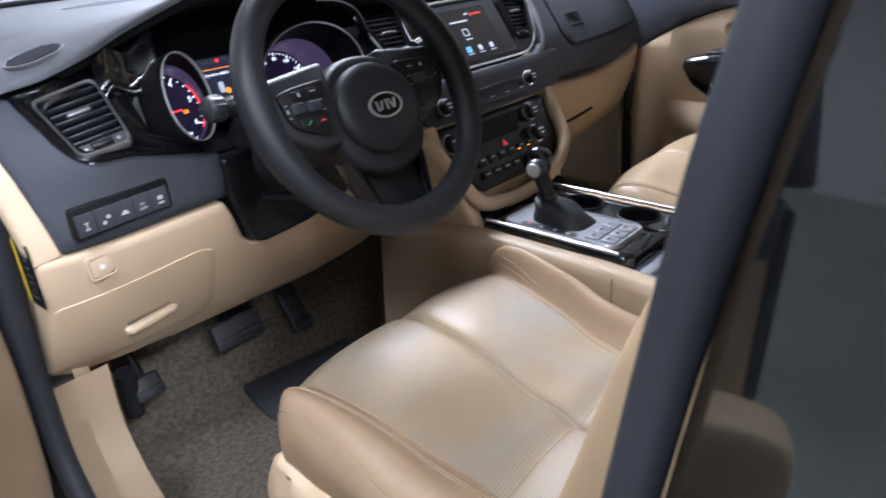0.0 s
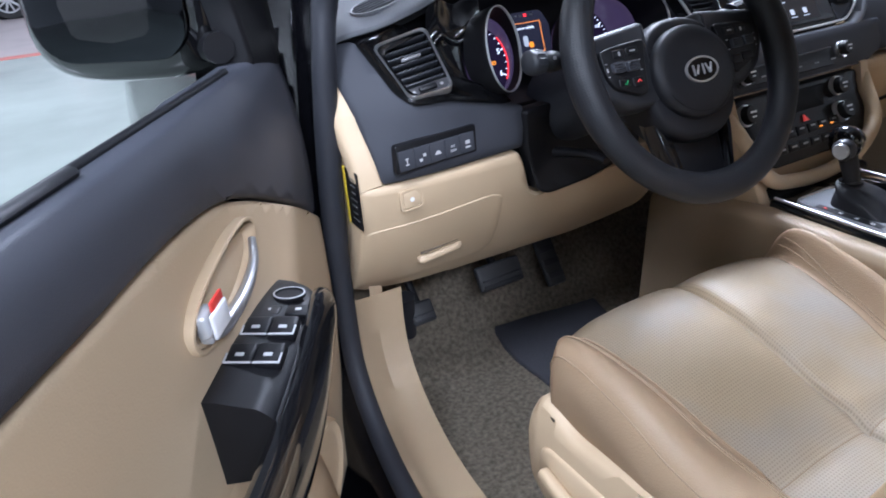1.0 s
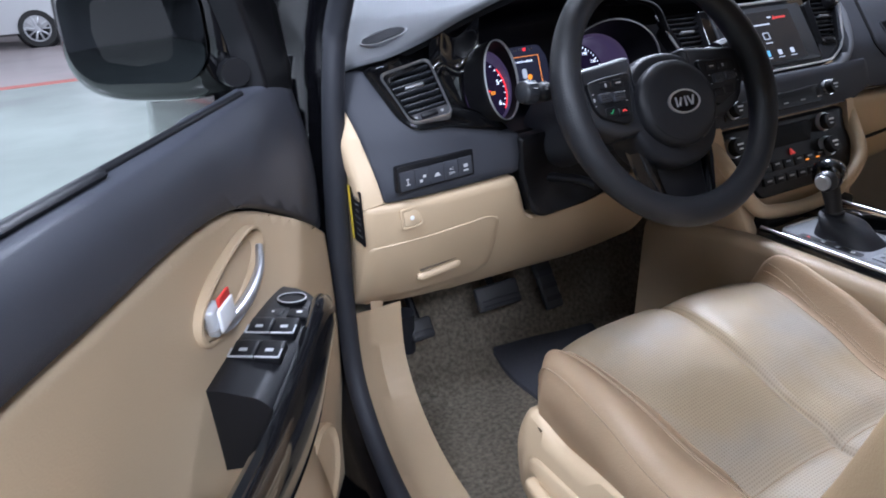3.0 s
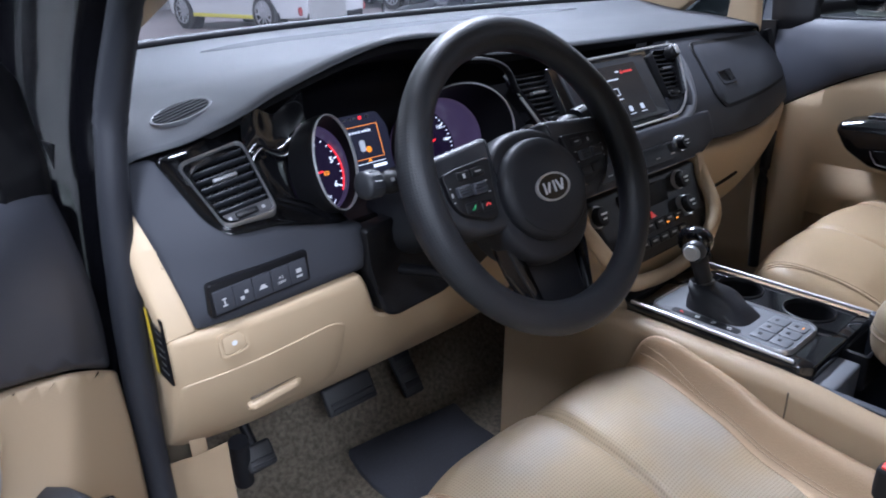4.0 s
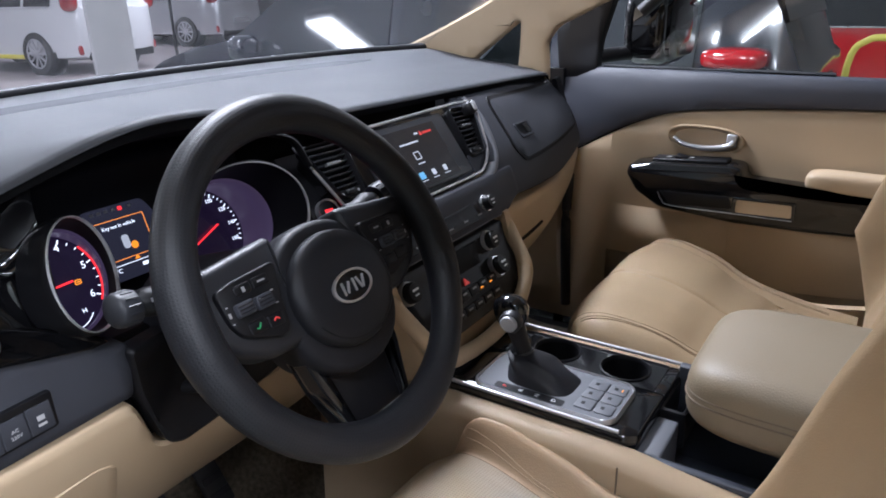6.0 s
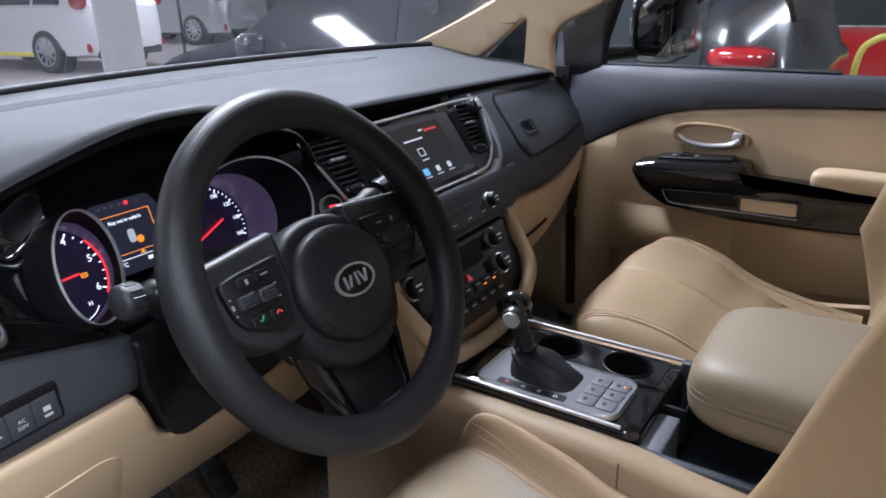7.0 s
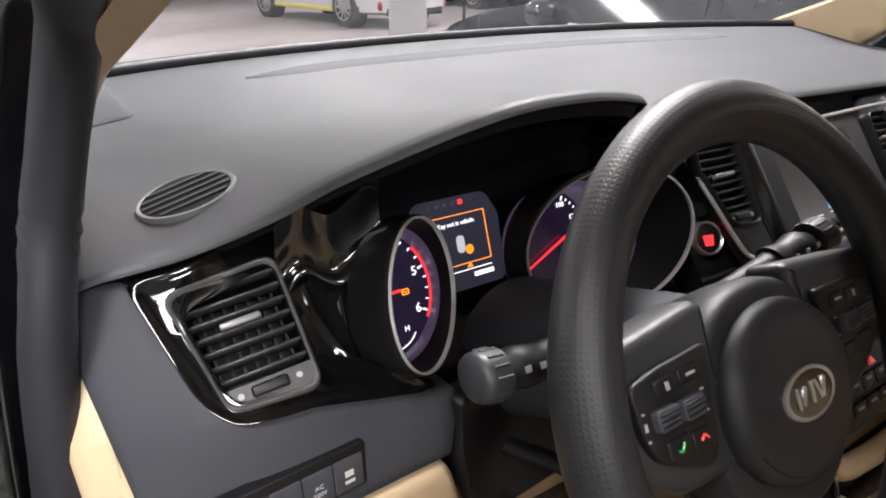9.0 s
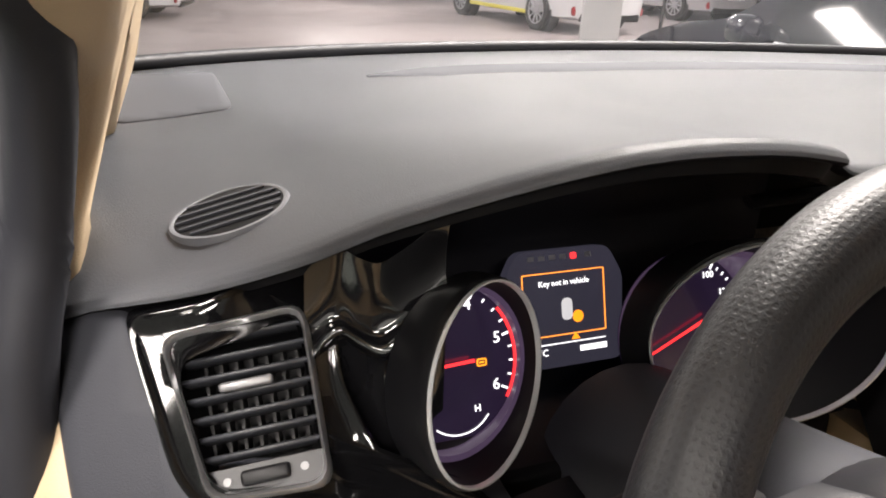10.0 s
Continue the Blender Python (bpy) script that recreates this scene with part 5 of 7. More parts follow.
sheet(bm, rounded([(-0.16, 1.062), (0.088, 1.066), (0.088, 1.036), (-0.16, 1.036)], 0.004), on_stack(0.005), 0.005, 0.03, 0.002)
part("button_strip", bm, BLACK, audio)
bm = bmesh.new()
tube(bm, [Vector((x, STACK(1.028) - 0.004, 1.028)) for x in np.linspace(-0.17, 0.15, 12)], 0.0009, 6)
part("trim_line", bm, KEYGREY, audio)
bm = bmesh.new()
sheet(bm, rounded([(-0.168, 1.018), (0.155, 1.018), (0.145, 0.96), (0.118, 0.905), (-0.118, 0.905), (-0.158, 0.96)], 0.012), on_stack(0.001), 0.01, 0.02, 0.003)
clim = part("climate_panel", bm, BLACK, stack, "black climate panel")


def on_frame(x, z, gap=0.0):
    t = (STACK(z + 0.004) - STACK(z - 0.004)) / 0.008
    return basis((x, STACK(z) - gap, z), (1, 0, 0), (0, t, 1))


def knob(x, z, r, parent):
    m = on_frame(x, z)
    bm = bmesh.new()
    lathe(bm, [(r * 1.05, -0.004), (r * 1.05, 0.004), (r, 0.008), (r * 0.9, 0.008)], m, 28, False)
    kb = part("rotary_knob", bm, CHROME, parent, "black rotary knob with a chrome ring")
    bm = bmesh.new()
    lathe(bm, [(r * 0.9, 0.0), (r * 0.88, 0.017), (r * 0.8, 0.02), (r * 0.3, 0.021)], m, 28)
    part("cap", bm, BLACK, kb)
    bm = bmesh.new()
    box(bm, (0, r * 0.2, 0.0212), (r * 0.8, r * 0.18, 0.0006), m)
    box(bm, (0, -r * 0.25, 0.0212), (r * 0.5, r * 0.14, 0.0006), m)
    part("print", bm, ICON, kb, smooth=0)


knob(0.11, 1.056, 0.014, audio)
knob(-0.14, 1.052, 0.015, audio)
knob(0.087, 0.999, 0.0165, clim)
knob(-0.15, 0.992, 0.0175, clim)
knob(0.073, 0.961, 0.0175, clim)
for i in range(6):
    m = on_frame(-0.097 + 0.0285 * i, 0.932, 0.003)
    bm = bmesh.new()
    prism(bm, rrect(0.026, 0.014, 0.002), m, -0.002, 0.003, 0.001)
    b = part("button", bm, BLACK, clim)
    bm = bmesh.new()
    box(bm, (0, 0.001, 0.0034), (0.012, 0.003, 0.0005), m)
    part("print", bm, DIM_ICON, b, smooth=0)
    m = on_frame(-0.097 + 0.0285 * i, 0.953, 0.003)
    bm = bmesh.new()
    prism(bm, rrect(0.026, 0.016, 0.002), m, -0.002, 0.003, 0.001)
    b = part("button", bm, BLACK, clim)
    bm = bmesh.new()
    box(bm, (0, 0.003, 0.0034), (0.011, 0.003, 0.0005), m)
    part("print", bm, DIM_ICON, b, smooth=0)
    if i in (3, 4):
        bm = bmesh.new()
        box(bm, (0.019, -0.003, 0.0034), (0.008, 0.002, 0.0006), m)
        part("amber_indicator", bm, AMBER, b, smooth=0)
bm = bmesh.new()
sheet(bm, rounded([(-0.09, 1.01), (0.055, 1.01), (0.045, 0.978), (-0.085, 0.978)], 0.004), on_stack(0.004), 0.004, 0.03, 0.001)
part("climate_display", bm, DEEP, clim)
bm = bmesh.new()
m = on_frame(-0.02, 0.968, 0.0035)
prism(bm, [(-0.006, -0.005), (0.006, -0.005), (0, 0.006)], m, -0.001, 0.002)
part("hazard_mark", bm, RED_PRINT, clim, smooth=0)
for i in range(6):
    m = on_frame(-0.145 + 0.045 * i, 1.047, 0.006)
    bm = bmesh.new()
    box(bm, (0, 0, 0.001), (0.012, 0.0025, 0.0006), m)
    part("print", bm, mat("grey_icon", (0.35, 0.35, 0.36), 0.5) if i == 0 else bpy.data.materials["grey_icon"], audio, smooth=0)
# raised beige loop round the climate panel
bm = bmesh.new()
tube(bm, spline([(-0.198, STACK(1.012) + 0.016, 1.012), (-0.19, STACK(0.993) - 0.003, 0.993), (-0.178, STACK(0.955) - 0.008, 0.955), (-0.14, STACK(0.905) - 0.012, 0.898), (-0.08, STACK(0.88) - 0.012, 0.882), (0, STACK(0.875) - 0.012, 0.878),
                 (0.07, STACK(0.88) - 0.012, 0.89), (0.108, STACK(0.905) - 0.012, 0.909), (0.14, STACK(0.93) - 0.01, 0.934), (0.153, STACK(0.955) - 0.008, 0.955), (0.168, STACK(0.993) - 0.003, 0.993), (0.178, STACK(1.012) + 0.012, 1.014)], 6), 0.0125, 12)
part("beige_loop", bm, BEIGE, stack, "beige raised trim loop")
# dark recess under the panel with sockets
bm = bmesh.new()
box(bm, (0, 0.115, 0.848), (0.24, 0.12, 0.05), bev=0.01)
part("lower_recess", bm, DEEP, stack)
for i in range(3):
    bm = bmesh.new()
    lathe(bm, [(0.012, 0.0), (0.012, 0.004), (0.009, 0.006)], basis((-0.06 + 0.05 * i, 0.054, 0.85), (1, 0, 0), (0, 0, 1)), 16)
    part("socket_cap", bm, BLACK, stack)

# head unit: two vents and the touch screen
hu = thing("head_unit", "infotainment touch screen between two air vents", "touch screen", (0.01, 0.25, 1.14))
UP = Vector((0, 0.588, 0.809))
mh = basis((0.012, 0.176, 1.094), (1, 0, 0), UP)
bm = bmesh.new()
prism(bm, rounded([(-0.195, 0.0), (0.15, 0.0), (0.2, 0.035), (0.236, 0.115), (0.225, 0.138), (-0.228, 0.138), (-0.2, 0.03)], 0.012), mh, -0.06, -0.04)
part("backing", bm, DEEP, hu)
bm = bmesh.new()
prism(bm, rounded([(-0.135, 0.0), (0.133, 0.0), (0.148, 0.138), (-0.13, 0.138)], 0.004), mh, -0.045, 0.0, 0.003)
part("bezel", bm, GLOSS, hu, "gloss black bezel")
bm = bmesh.new()
prism(bm, rounded([(-0.186, 0.002), (-0.135, 0.002), (-0.14, 0.046), (-0.197, 0.05)], 0.006), mh, -0.012, 0.0, 0.002)
part("left_chin", bm, BLACK, hu)
bm = bmesh.new()
prism(bm, rounded([(0.134, 0.002), (0.152, 0.004), (0.182, 0.02), (0.198, 0.04), (0.134, 0.04)], 0.004), mh, -0.012, 0.0, 0.002)
part("right_chin", bm, GREY, hu)
bm = bmesh.new()
prism(bm, [(-0.224, -0.075), (-0.15, -0.075), (-0.15, 0.14), (-0.238, 0.14)], mh, -0.065, -0.031)
part("dark_filler", bm, BLACK, hu)
bm = bmesh.new()
tube(bm, spline([mh @ Vector(p) for p in ((-0.229, 0.138, 0.003), (-0.212, 0.08, 0.003), (-0.198, 0.03, 0.003), (-0.186, 0.01, 0.003), (-0.15, 0.003, 0.003), (0, 0.002, 0.003), (0.13, 0.003, 0.003), (0.165, 0.011, 0.003), (0.2, 0.036, 0.003), (0.222, 0.075, 0.003), (0.236, 0.115, 0.003), (0.225, 0.136, 0.003), (0, 0.137, 0.003), (-0.1, 0.137, 0.003))], 6), 0.0026, 8)
part("chrome_surround", bm, CHROME, hu, "thin chrome surround")
# lip coloured paler than the grey panel for the light it catches
bm = bmesh.new()
tube(bm, spline([mh @ Vector(p) for p in ((-0.12, -0.013, -0.006), (0.0, -0.014, -0.004), (0.13, -0.012, -0.002), (0.175, -0.004, -0.002), (0.214, 0.024, -0.002), (0.238, 0.07, -0.004), (0.252, 0.115, -0.01), (0.248, 0.15, -0.016))], 6), lambda t: 0.0115 - 0.004 * abs(2 * t - 1) ** 3, 12, flat=0.8)
part("surround_lip", bm, PAD, hu, "raised lip round the unit, paler grey for the light along it")


def at_hu(x, v, z=0.001):
    return tuple(mh @ Vector((x, v, z)))


vent(at_hu(-0.222, 0.134), at_hu(-0.134, 0.134), at_hu(-0.148, 0.04), at_hu(-0.194, 0.044), (0, -0.8, 0.6), hu, 8, "centre_vent", BLACK, 0.95)
vent(at_hu(0.152, 0.131), at_hu(0.228, 0.124), at_hu(0.186, 0.034), at_hu(0.14, 0.034), (0, -0.8, 0.6), hu, 8, "centre_vent", BLACK, 0.95)
bm = bmesh.new()
prism(bm, rrect(0.235, 0.118, 0.006, 4, 0.008, 0.07), mh, -0.005, 0.004, 0.002)
part("screen_frame", bm, mat("dark_screen_frame", (0.018, 0.019, 0.023), 0.45), hu)
bm = bmesh.new()
prism(bm, rrect(0.172, 0.1, 0.003, 3, 0.004, 0.068), mh, 0.0, 0.0045)
scr = part("screen", bm, SCREEN, hu, "lit dark touch screen with simple symbols")
for c, w in [((-0.06, 0.108), (0.026, 0.0035)), ((0.0, 0.092), (0.05, 0.0028)), ((0.03, 0.105), (0.01, 0.003)), ((0.004, 0.055), (0.018, 0.002))] + [((-0.045 + 0.033 * i, 0.0255), (0.016, 0.0015)) for i in range(4)]:
    bm = bmesh.new()
    box(bm, (*c, 0.005), (*w, 0.0005), mh)
    part("print_bar", bm, SCREEN_PRINT, scr, smooth=0)
bm = bmesh.new()
rim(bm, rrect(0.016, 0.014, 0.002, 2, 0.004, 0.069), rrect(0.013, 0.011, 0.001, 2, 0.004, 0.069), mh, 0.0046, 0.0052)
part("screen_symbol", bm, SCREEN_PRINT, scr, smooth=0)
for i in range(2):
    bm = bmesh.new()
    prism(bm, rrect(0.01, 0.01, 0.002, 2, 0.021 + 0.033 * i, 0.035), mh, 0.0046, 0.0052)
    part("app_tile", bm, SCREEN_PRINT, scr, smooth=0)
bm = bmesh.new()
prism(bm, rrect(0.014, 0.012, 0.002, 2, -0.012, 0.035), mh, 0.0046, 0.0052)
part("app_tile", bm, mat("blue_tile", (0.1, 0.3, 0.5), 0.4, emit=(0.2, 0.5, 0.8), emit_strength=0.5), scr, smooth=0)
bm = bmesh.new()
box(bm, (0.06, 0.103, 0.005), (0.026, 0.004, 0.0005), mh)
prism(bm, [(0.038, 0.1), (0.046, 0.1), (0.042, 0.108)], mh, 0.0046, 0.0052)
part("red_note", bm, RED_PRINT, scr, smooth=0)
bm = bmesh.new()
lathe(bm, [(0.0135, -0.002), (0.0135, 0.01), (0.012, 0.016), (0.008, 0.018)], mh @ T(0.207, 0.118, 0.004), 24)
fob = part("phone_holder", bm, BLACK, hu, "round black phone holder clipped to the vent")
bm = bmesh.new()
prism(bm, rrect(0.01, 0.018, 0.003, 3, 0.207, 0.118), mh, 0.02, 0.0245, 0.001)
part("clip_pad", bm, SILVER, fob)

# ---- centre console ----
con = thing("centre_console", "beige centre console with gloss black top and silver selector plate", "centre console", (-0.02, -0.2, 0.5))
CX0, CX1 = -0.185, 0.112
bm = bmesh.new()


def con_top(y):
    return 0.857 - 0.02 * max(0, min(1, (-0.2 - y) / 0.2)) - 0.005


WALL_PROFILE = smooth_line([(0.0, (0.045, 0.0)), (0.12, (0.035, 0.005)), (0.28, (0.016, 0.005)), (0.4, (0.005, -0.003)), (0.52, (0.0, -0.02)), (0.75, (-0.006, -0.12)), (1.0, (-0.02, -0.36))])
for x0, s in ((CX0, -1), (CX1, 1)):
    def wall(u, v, x0=x0, s=s):
        y = 0.28 - 1.0 * u
        a, z = WALL_PROFILE(v)
        fade = max(0.0, y - 0.06)
        return (x0 - s * a, y, con_top(y) + z - 0.16 * fade)
    surf(bm, wall, 26, 36)
bmesh.ops.solidify(bm, geom=bm.faces[:], thickness=0.006)
part("side_wall", bm, BEIGE, con, "beige console sides")
bm = bmesh.new()
surf(bm, lambda u, v: (CX0 + 0.01 + (CX1 - CX0 - 0.02) * u, -0.385 - 0.02 * math.sin(math.pi * u), 0.62 + 0.23 * v), 8, 4)
bmesh.ops.solidify(bm, geom=bm.faces[:], thickness=0.015)
part("rear_wall", bm, BEIGE, con)
bm = bmesh.new()
tube(bm, [Vector((CX0 - 0.001, -0.213, z)) for z in np.linspace(0.62, 0.85, 8)], 0.0012, 6)
part("panel_seam", bm, STITCH, con)
# black top
bm = bmesh.new()
sheet(bm, rounded([(-0.142, 0.062), (-0.019, 0.062), (-0.019, -0.222), (-0.13, -0.222), (-0.142, -0.205)], 0.006), lambda x, y: (x, y, 0.866), 0.03, 0.03, 0.004, (0, 0, 1))
top = part("console_top", bm, GLOSS, con, "gloss black console top")
mc = basis((-0.022, -0.078, 0.8695), (1, 0, 0), (0, 1, 0))
bm = bmesh.new()
tube(bm, [mc @ Vector((0.089, y, 0.002)) for y in np.linspace(-0.15, 0.13, 10)], 0.003, 8)
part("chrome_rail", bm, CHROME, top)
bm = bmesh.new()
tube(bm, [mc @ Vector((-0.12, y, 0.0)) for y in np.linspace(-0.12, 0.13, 10)], 0.003, 8)
part("chrome_rail", bm, CHROME, top)
# selector plate
bm = bmesh.new()
PL = rrect(0.11, 0.214, 0.022, 6, -0.058, -0.002)
rim(bm, PL, rrect(0.103, 0.207, 0.0185, 6, -0.058, -0.002), mc, -0.004, 0.004, 0.002)
plate = part("selector_plate", bm, CHROME, con, "silver selector plate in a chrome frame")
bm = bmesh.new()
prism(bm, rrect(0.1035, 0.2075, 0.0185, 6, -0.058, -0.002), mc, -0.004, 0.0015)
part("plate_face", bm, KEYGREY, plate)
for i in range(2):
    for j in range(3):
        kx, ky = -0.03 - 0.027 * j, -0.06 - 0.0275 * i
        bm = bmesh.new()
        prism(bm, rrect(0.0255, 0.026, 0.003 if i == 0 else 0.005, 3, kx, ky), mc, 0.0, 0.0035, 0.0012)
        kb = part("key", bm, KEYGREY, plate)
        bm = bmesh.new()
        box(bm, (kx, ky + 0.003, 0.0037), (0.006, 0.005, 0.0005), mc)
        part("print", bm, BLACK, kb, smooth=0)
        if i == 1 and j == 0:
            bm = bmesh.new()
            box(bm, (kx, ky - 0.006, 0.0037), (0.005, 0.0014, 0.0005), mc)
            part("indicator", bm, AMBER, kb, smooth=0)
for ch, yy in (("P", 0.075), ("R", 0.05), ("N", 0.025), ("D", 0.0)):
    part("figure", text_mesh(ch, 0.009, mc @ T(-0.099, yy - 0.02, 0.0026)), RED_PRINT if ch == "P" else ICON, plate, smooth=0)
bm = bmesh.new()
prism(bm, rrect(0.014, 0.105, 0.003, 3, -0.0985, 0.018), mc, 0.0, 0.0022)
part("gate_strip", bm, BLACK, plate)
# gear lever
gear = thing("gear_lever", "black gear lever with leather boot and silver button", "gear lever", (-0.07, -0.045, 0.866))
bm = bmesh.new()


def boot(u, v):
    a = 2 * math.pi * u
    w, l = 0.021 * (1 - v) ** 0.9 + 0.0145, 0.036 * (1 - v) ** 0.9 + 0.0145
    se = lambda q: math.copysign(abs(q) ** (0.45 + 0.5 * v), q)
    fold = 1 + 0.10 * math.sin(4 * a + 7 * v) * math.sin(math.pi * v)
    return (-0.076 + 0.006 * v + w * se(math.cos(a)) * fold, -0.065 + 0.045 * v + l * se(math.sin(a)) * fold, 0.868 + 0.036 * v + 0.01 * math.sin(math.pi * v))


surf(bm, boot, 32, 12, True)
part("boot", bm, HUBMAT, gear, "black leather boot")
bm = bmesh.new()
tube(bm, [Vector((-0.07, -0.03 + 0.024 * t, 0.896 + 0.06 * t)) for t in np.linspace(0, 1, 7)], lambda t: 0.0135 + 0.0045 * t * t, 18, flat=0.85)
part("lever", bm, HUBMAT, gear, "leather-covered lever")
bm = bmesh.new()
tube(bm, [Vector((-0.07, -0.0275, 0.902)), Vector((-0.07, -0.0265, 0.9045))], 0.0148, 18)
part("lever_collar", bm, CHIN, gear)
bm = bmesh.new()


def knob_at(u, v):
    a, b = 2 * math.pi * u, math.pi * v
    wide = 1 + 0.25 * math.cos(a) * math.sin(b)
    return Vector((-0.07, -0.004, 0.968)) + Vector((0.0225 * math.cos(a) * math.sin(b) * wide, 0.027 * math.sin(a) * math.sin(b), 0.021 * math.cos(b) * (1 if v < 0.5 else 1.6)))


surf(bm, knob_at, 28, 16, True)
part("knob", bm, GLOSS, gear, "gloss black knob")
MB = basis((-0.092, -0.014, 0.957), (0, -0.95, 0.3), (-0.1, 0.3, 0.95))
bm = bmesh.new()
lathe(bm, [(0.0165, -0.01), (0.0165, 0.001), (0.0145, 0.004), (0.0128, 0.002)], MB, 28, False)
part("button_bezel", bm, CHIN, gear)
bm = bmesh.new()
lathe(bm, [(0.0125, -0.006), (0.0125, 0.0065), (0.0112, 0.008), (0.0105, 0.0072), (0.001, 0.0078)], MB, 28)
part("release_button", bm, SILVER, gear, "silver release button")
# cup holders: two tiles with round wells
for cy in (-0.012, -0.122):
    mcu = T(0.0215, cy - 0.028, 0.866)
    n4 = 40
    circ = [(0.035 * math.cos(2 * math.pi * k / n4), 0.035 * math.sin(2 * math.pi * k / n4)) for k in range(n4)]
    sq = []
    for k in range(n4):
        a = 2 * math.pi * k / n4
        q = max(abs(math.cos(a)) / 0.0405, abs(math.sin(a)) / 0.055)
        sq.append((math.cos(a) / q, math.sin(a) / q))
    bm = bmesh.new()
    rim(bm, sq, circ, mcu, -0.03, 0.0, 0.0)
    cup = part("cup_holder", bm, GLOSS, con, "round cup well in gloss black")
    bm = bmesh.new()
    lathe(bm, [(0.0375, 0.0005), (0.0375, 0.002), (0.036, 0.003), (0.0345, 0.001), (0.0345, -0.004)], mcu, 40, False)
    part("cup_ring", bm, BLACK, cup)
    bm = bmesh.new()
    lathe(bm, [(0.035, -0.002), (0.032, -0.065), (0.001, -0.067)], mcu, 40, False)
    part("cup_well", bm, DEEP, cup)
bm = bmesh.new()
box(bm, (0.0215, 0.038, 0.855), (0.081, 0.046, 0.022), bev=0.002)
part("console_front_tile", bm, GLOSS, con)
bm = bmesh.new()
box(bm, (0.0215, -0.2135, 0.855), (0.081, 0.017, 0.022), bev=0.002)
part("console_rear_tile", bm, GLOSS, con)
# storage bin
BINMAT = mat("bin_plastic", (0.03, 0.034, 0.045), 0.5)
bm = bmesh.new()
box(bm, (-0.038, -0.302, 0.715), (0.21, 0.165, 0.012), bev=0.003)
bin_ob = part("storage_bin", bm, BINMAT, con, "dark open storage bin")
for centre, size in (((-0.145, -0.302, 0.786), (0.012, 0.165, 0.13)), ((0.062, -0.31, 0.798), (0.016, 0.18, 0.154))):
    bm = bmesh.new()
    box(bm, centre, size, bev=0.003)
    part("bin_wall", bm, BINMAT, bin_ob)
bm = bmesh.new()
box(bm, (-0.092, -0.236, 0.782), (0.09, 0.03, 0.132), bev=0.004)
part("bin_divider", bm, KEYGREY, con)
bm = bmesh.new()
rim(bm, rrect(0.1, 0.036, 0.004, 3), rrect(0.09, 0.026, 0.003, 3), T(0.012, -0.238, 0.852), -0.05, 0.004, 0.002)
part("card_slot", bm, BLACK, con, "narrow black slot behind the cup wells")
# armrest
bm = bmesh.new()


def cushion(cx, cy, cz, w, l, h, e=0.35):
    def f(u, v):
        a, b = 2 * math.pi * u, math.pi * (v - 0.5)
        se = lambda q, k: math.copysign(abs(q) ** k, q)
        return (cx + w / 2 * se(math.cos(b), e) * se(math.cos(a), e), cy + l / 2 * se(math.cos(b), e) * se(math.sin(a), e), cz + h / 2 * se(math.sin(b), 0.6))
    return f


surf(bm, cushion(0.0, -0.478, 0.925, 0.25, 0.44, 0.108, 0.34), 56, 30, True)
arm = tagged(part("armrest", bm, LEATHER_WORN, con, "worn grey-beige leather armrest lid"))
bm = bmesh.new()
tube(bm, [Vector(cushion(0.0, -0.478, 0.908, 0.2515, 0.4415, 0.132, 0.34)(u, 0.53)) for u in np.linspace(0.0, 1.0, 90)[:-1]], 0.0012, 5, True)
tube(bm, [Vector(cushion(0.0, -0.478, 0.908, 0.2515, 0.4415, 0.132, 0.34)(u, 0.56)) for u in np.linspace(0.0, 1.0, 90)[:-1]], 0.0009, 5, True)
part("stitching", bm, STITCH, arm)

# ---- seats ----
ACROSS = smooth_line([(0.0, (-0.235, -0.16)), (0.07, (-0.262, -0.06)), (0.13, (-0.254, -0.012)), (0.2, (-0.23, 0.01)), (0.27, (-0.198, -0.002)), (0.31, (-0.182, -0.010)), (0.40, (-0.1, 0.0)),
                      (0.455, (-0.042, 0.001)), (0.488, (-0.011, -0.004)), (0.5, (0.0, -0.019)), (0.512, (0.011, -0.006)), (0.545, (0.042, -0.001)), (0.60, (0.1, -0.003)), (0.69, (0.182, -0.012)), (0.73, (0.198, -0.006)), (0.8, (0.225, 0.034)), (0.87, (0.25, 0.022)),
                      (0.93, (0.262, -0.06)), (1.0, (0.235, -0.16))])
ALONG = smooth_line([(0.0, (0.03, 0.70)), (0.12, (0.05, 0.74)), (0.22, (0.038, 0.79)), (0.32, (0.005, 0.818)), (0.42, (-0.05, 0.822)), (0.6, (-0.14, 0.805)), (0.8, (-0.235, 0.775)), (1.0, (-0.43, 0.755))])
BACK = smooth_line([(0.0, (-0.40, 0.765)), (0.2, (-0.445, 0.87)), (0.5, (-0.495, 1.04)), (0.8, (-0.575, 1.25)), (0.92, (-0.605, 1.34)), (1.0, (-0.655, 1.36))])


DOME = smooth_line([(0.0, (-0.235, -0.16)), (0.07, (-0.264, -0.07)), (0.13, (-0.256, -0.026)), (0.2, (-0.232, -0.002)), (0.27, (-0.2, 0.004)), (0.31, (-0.182, -0.001)), (0.40, (-0.1, 0.008)), (0.49, (-0.008, 0.007)), (0.5, (0.0, 0.001)),
                    (0.51, (0.008, 0.007)), (0.60, (0.1, 0.008)), (0.69, (0.182, -0.001)), (0.73, (0.2, 0.003)), (0.8, (0.232, -0.004)), (0.87, (0.256, -0.03)), (0.93, (0.264, -0.07)), (1.0, (0.235, -0.16))])


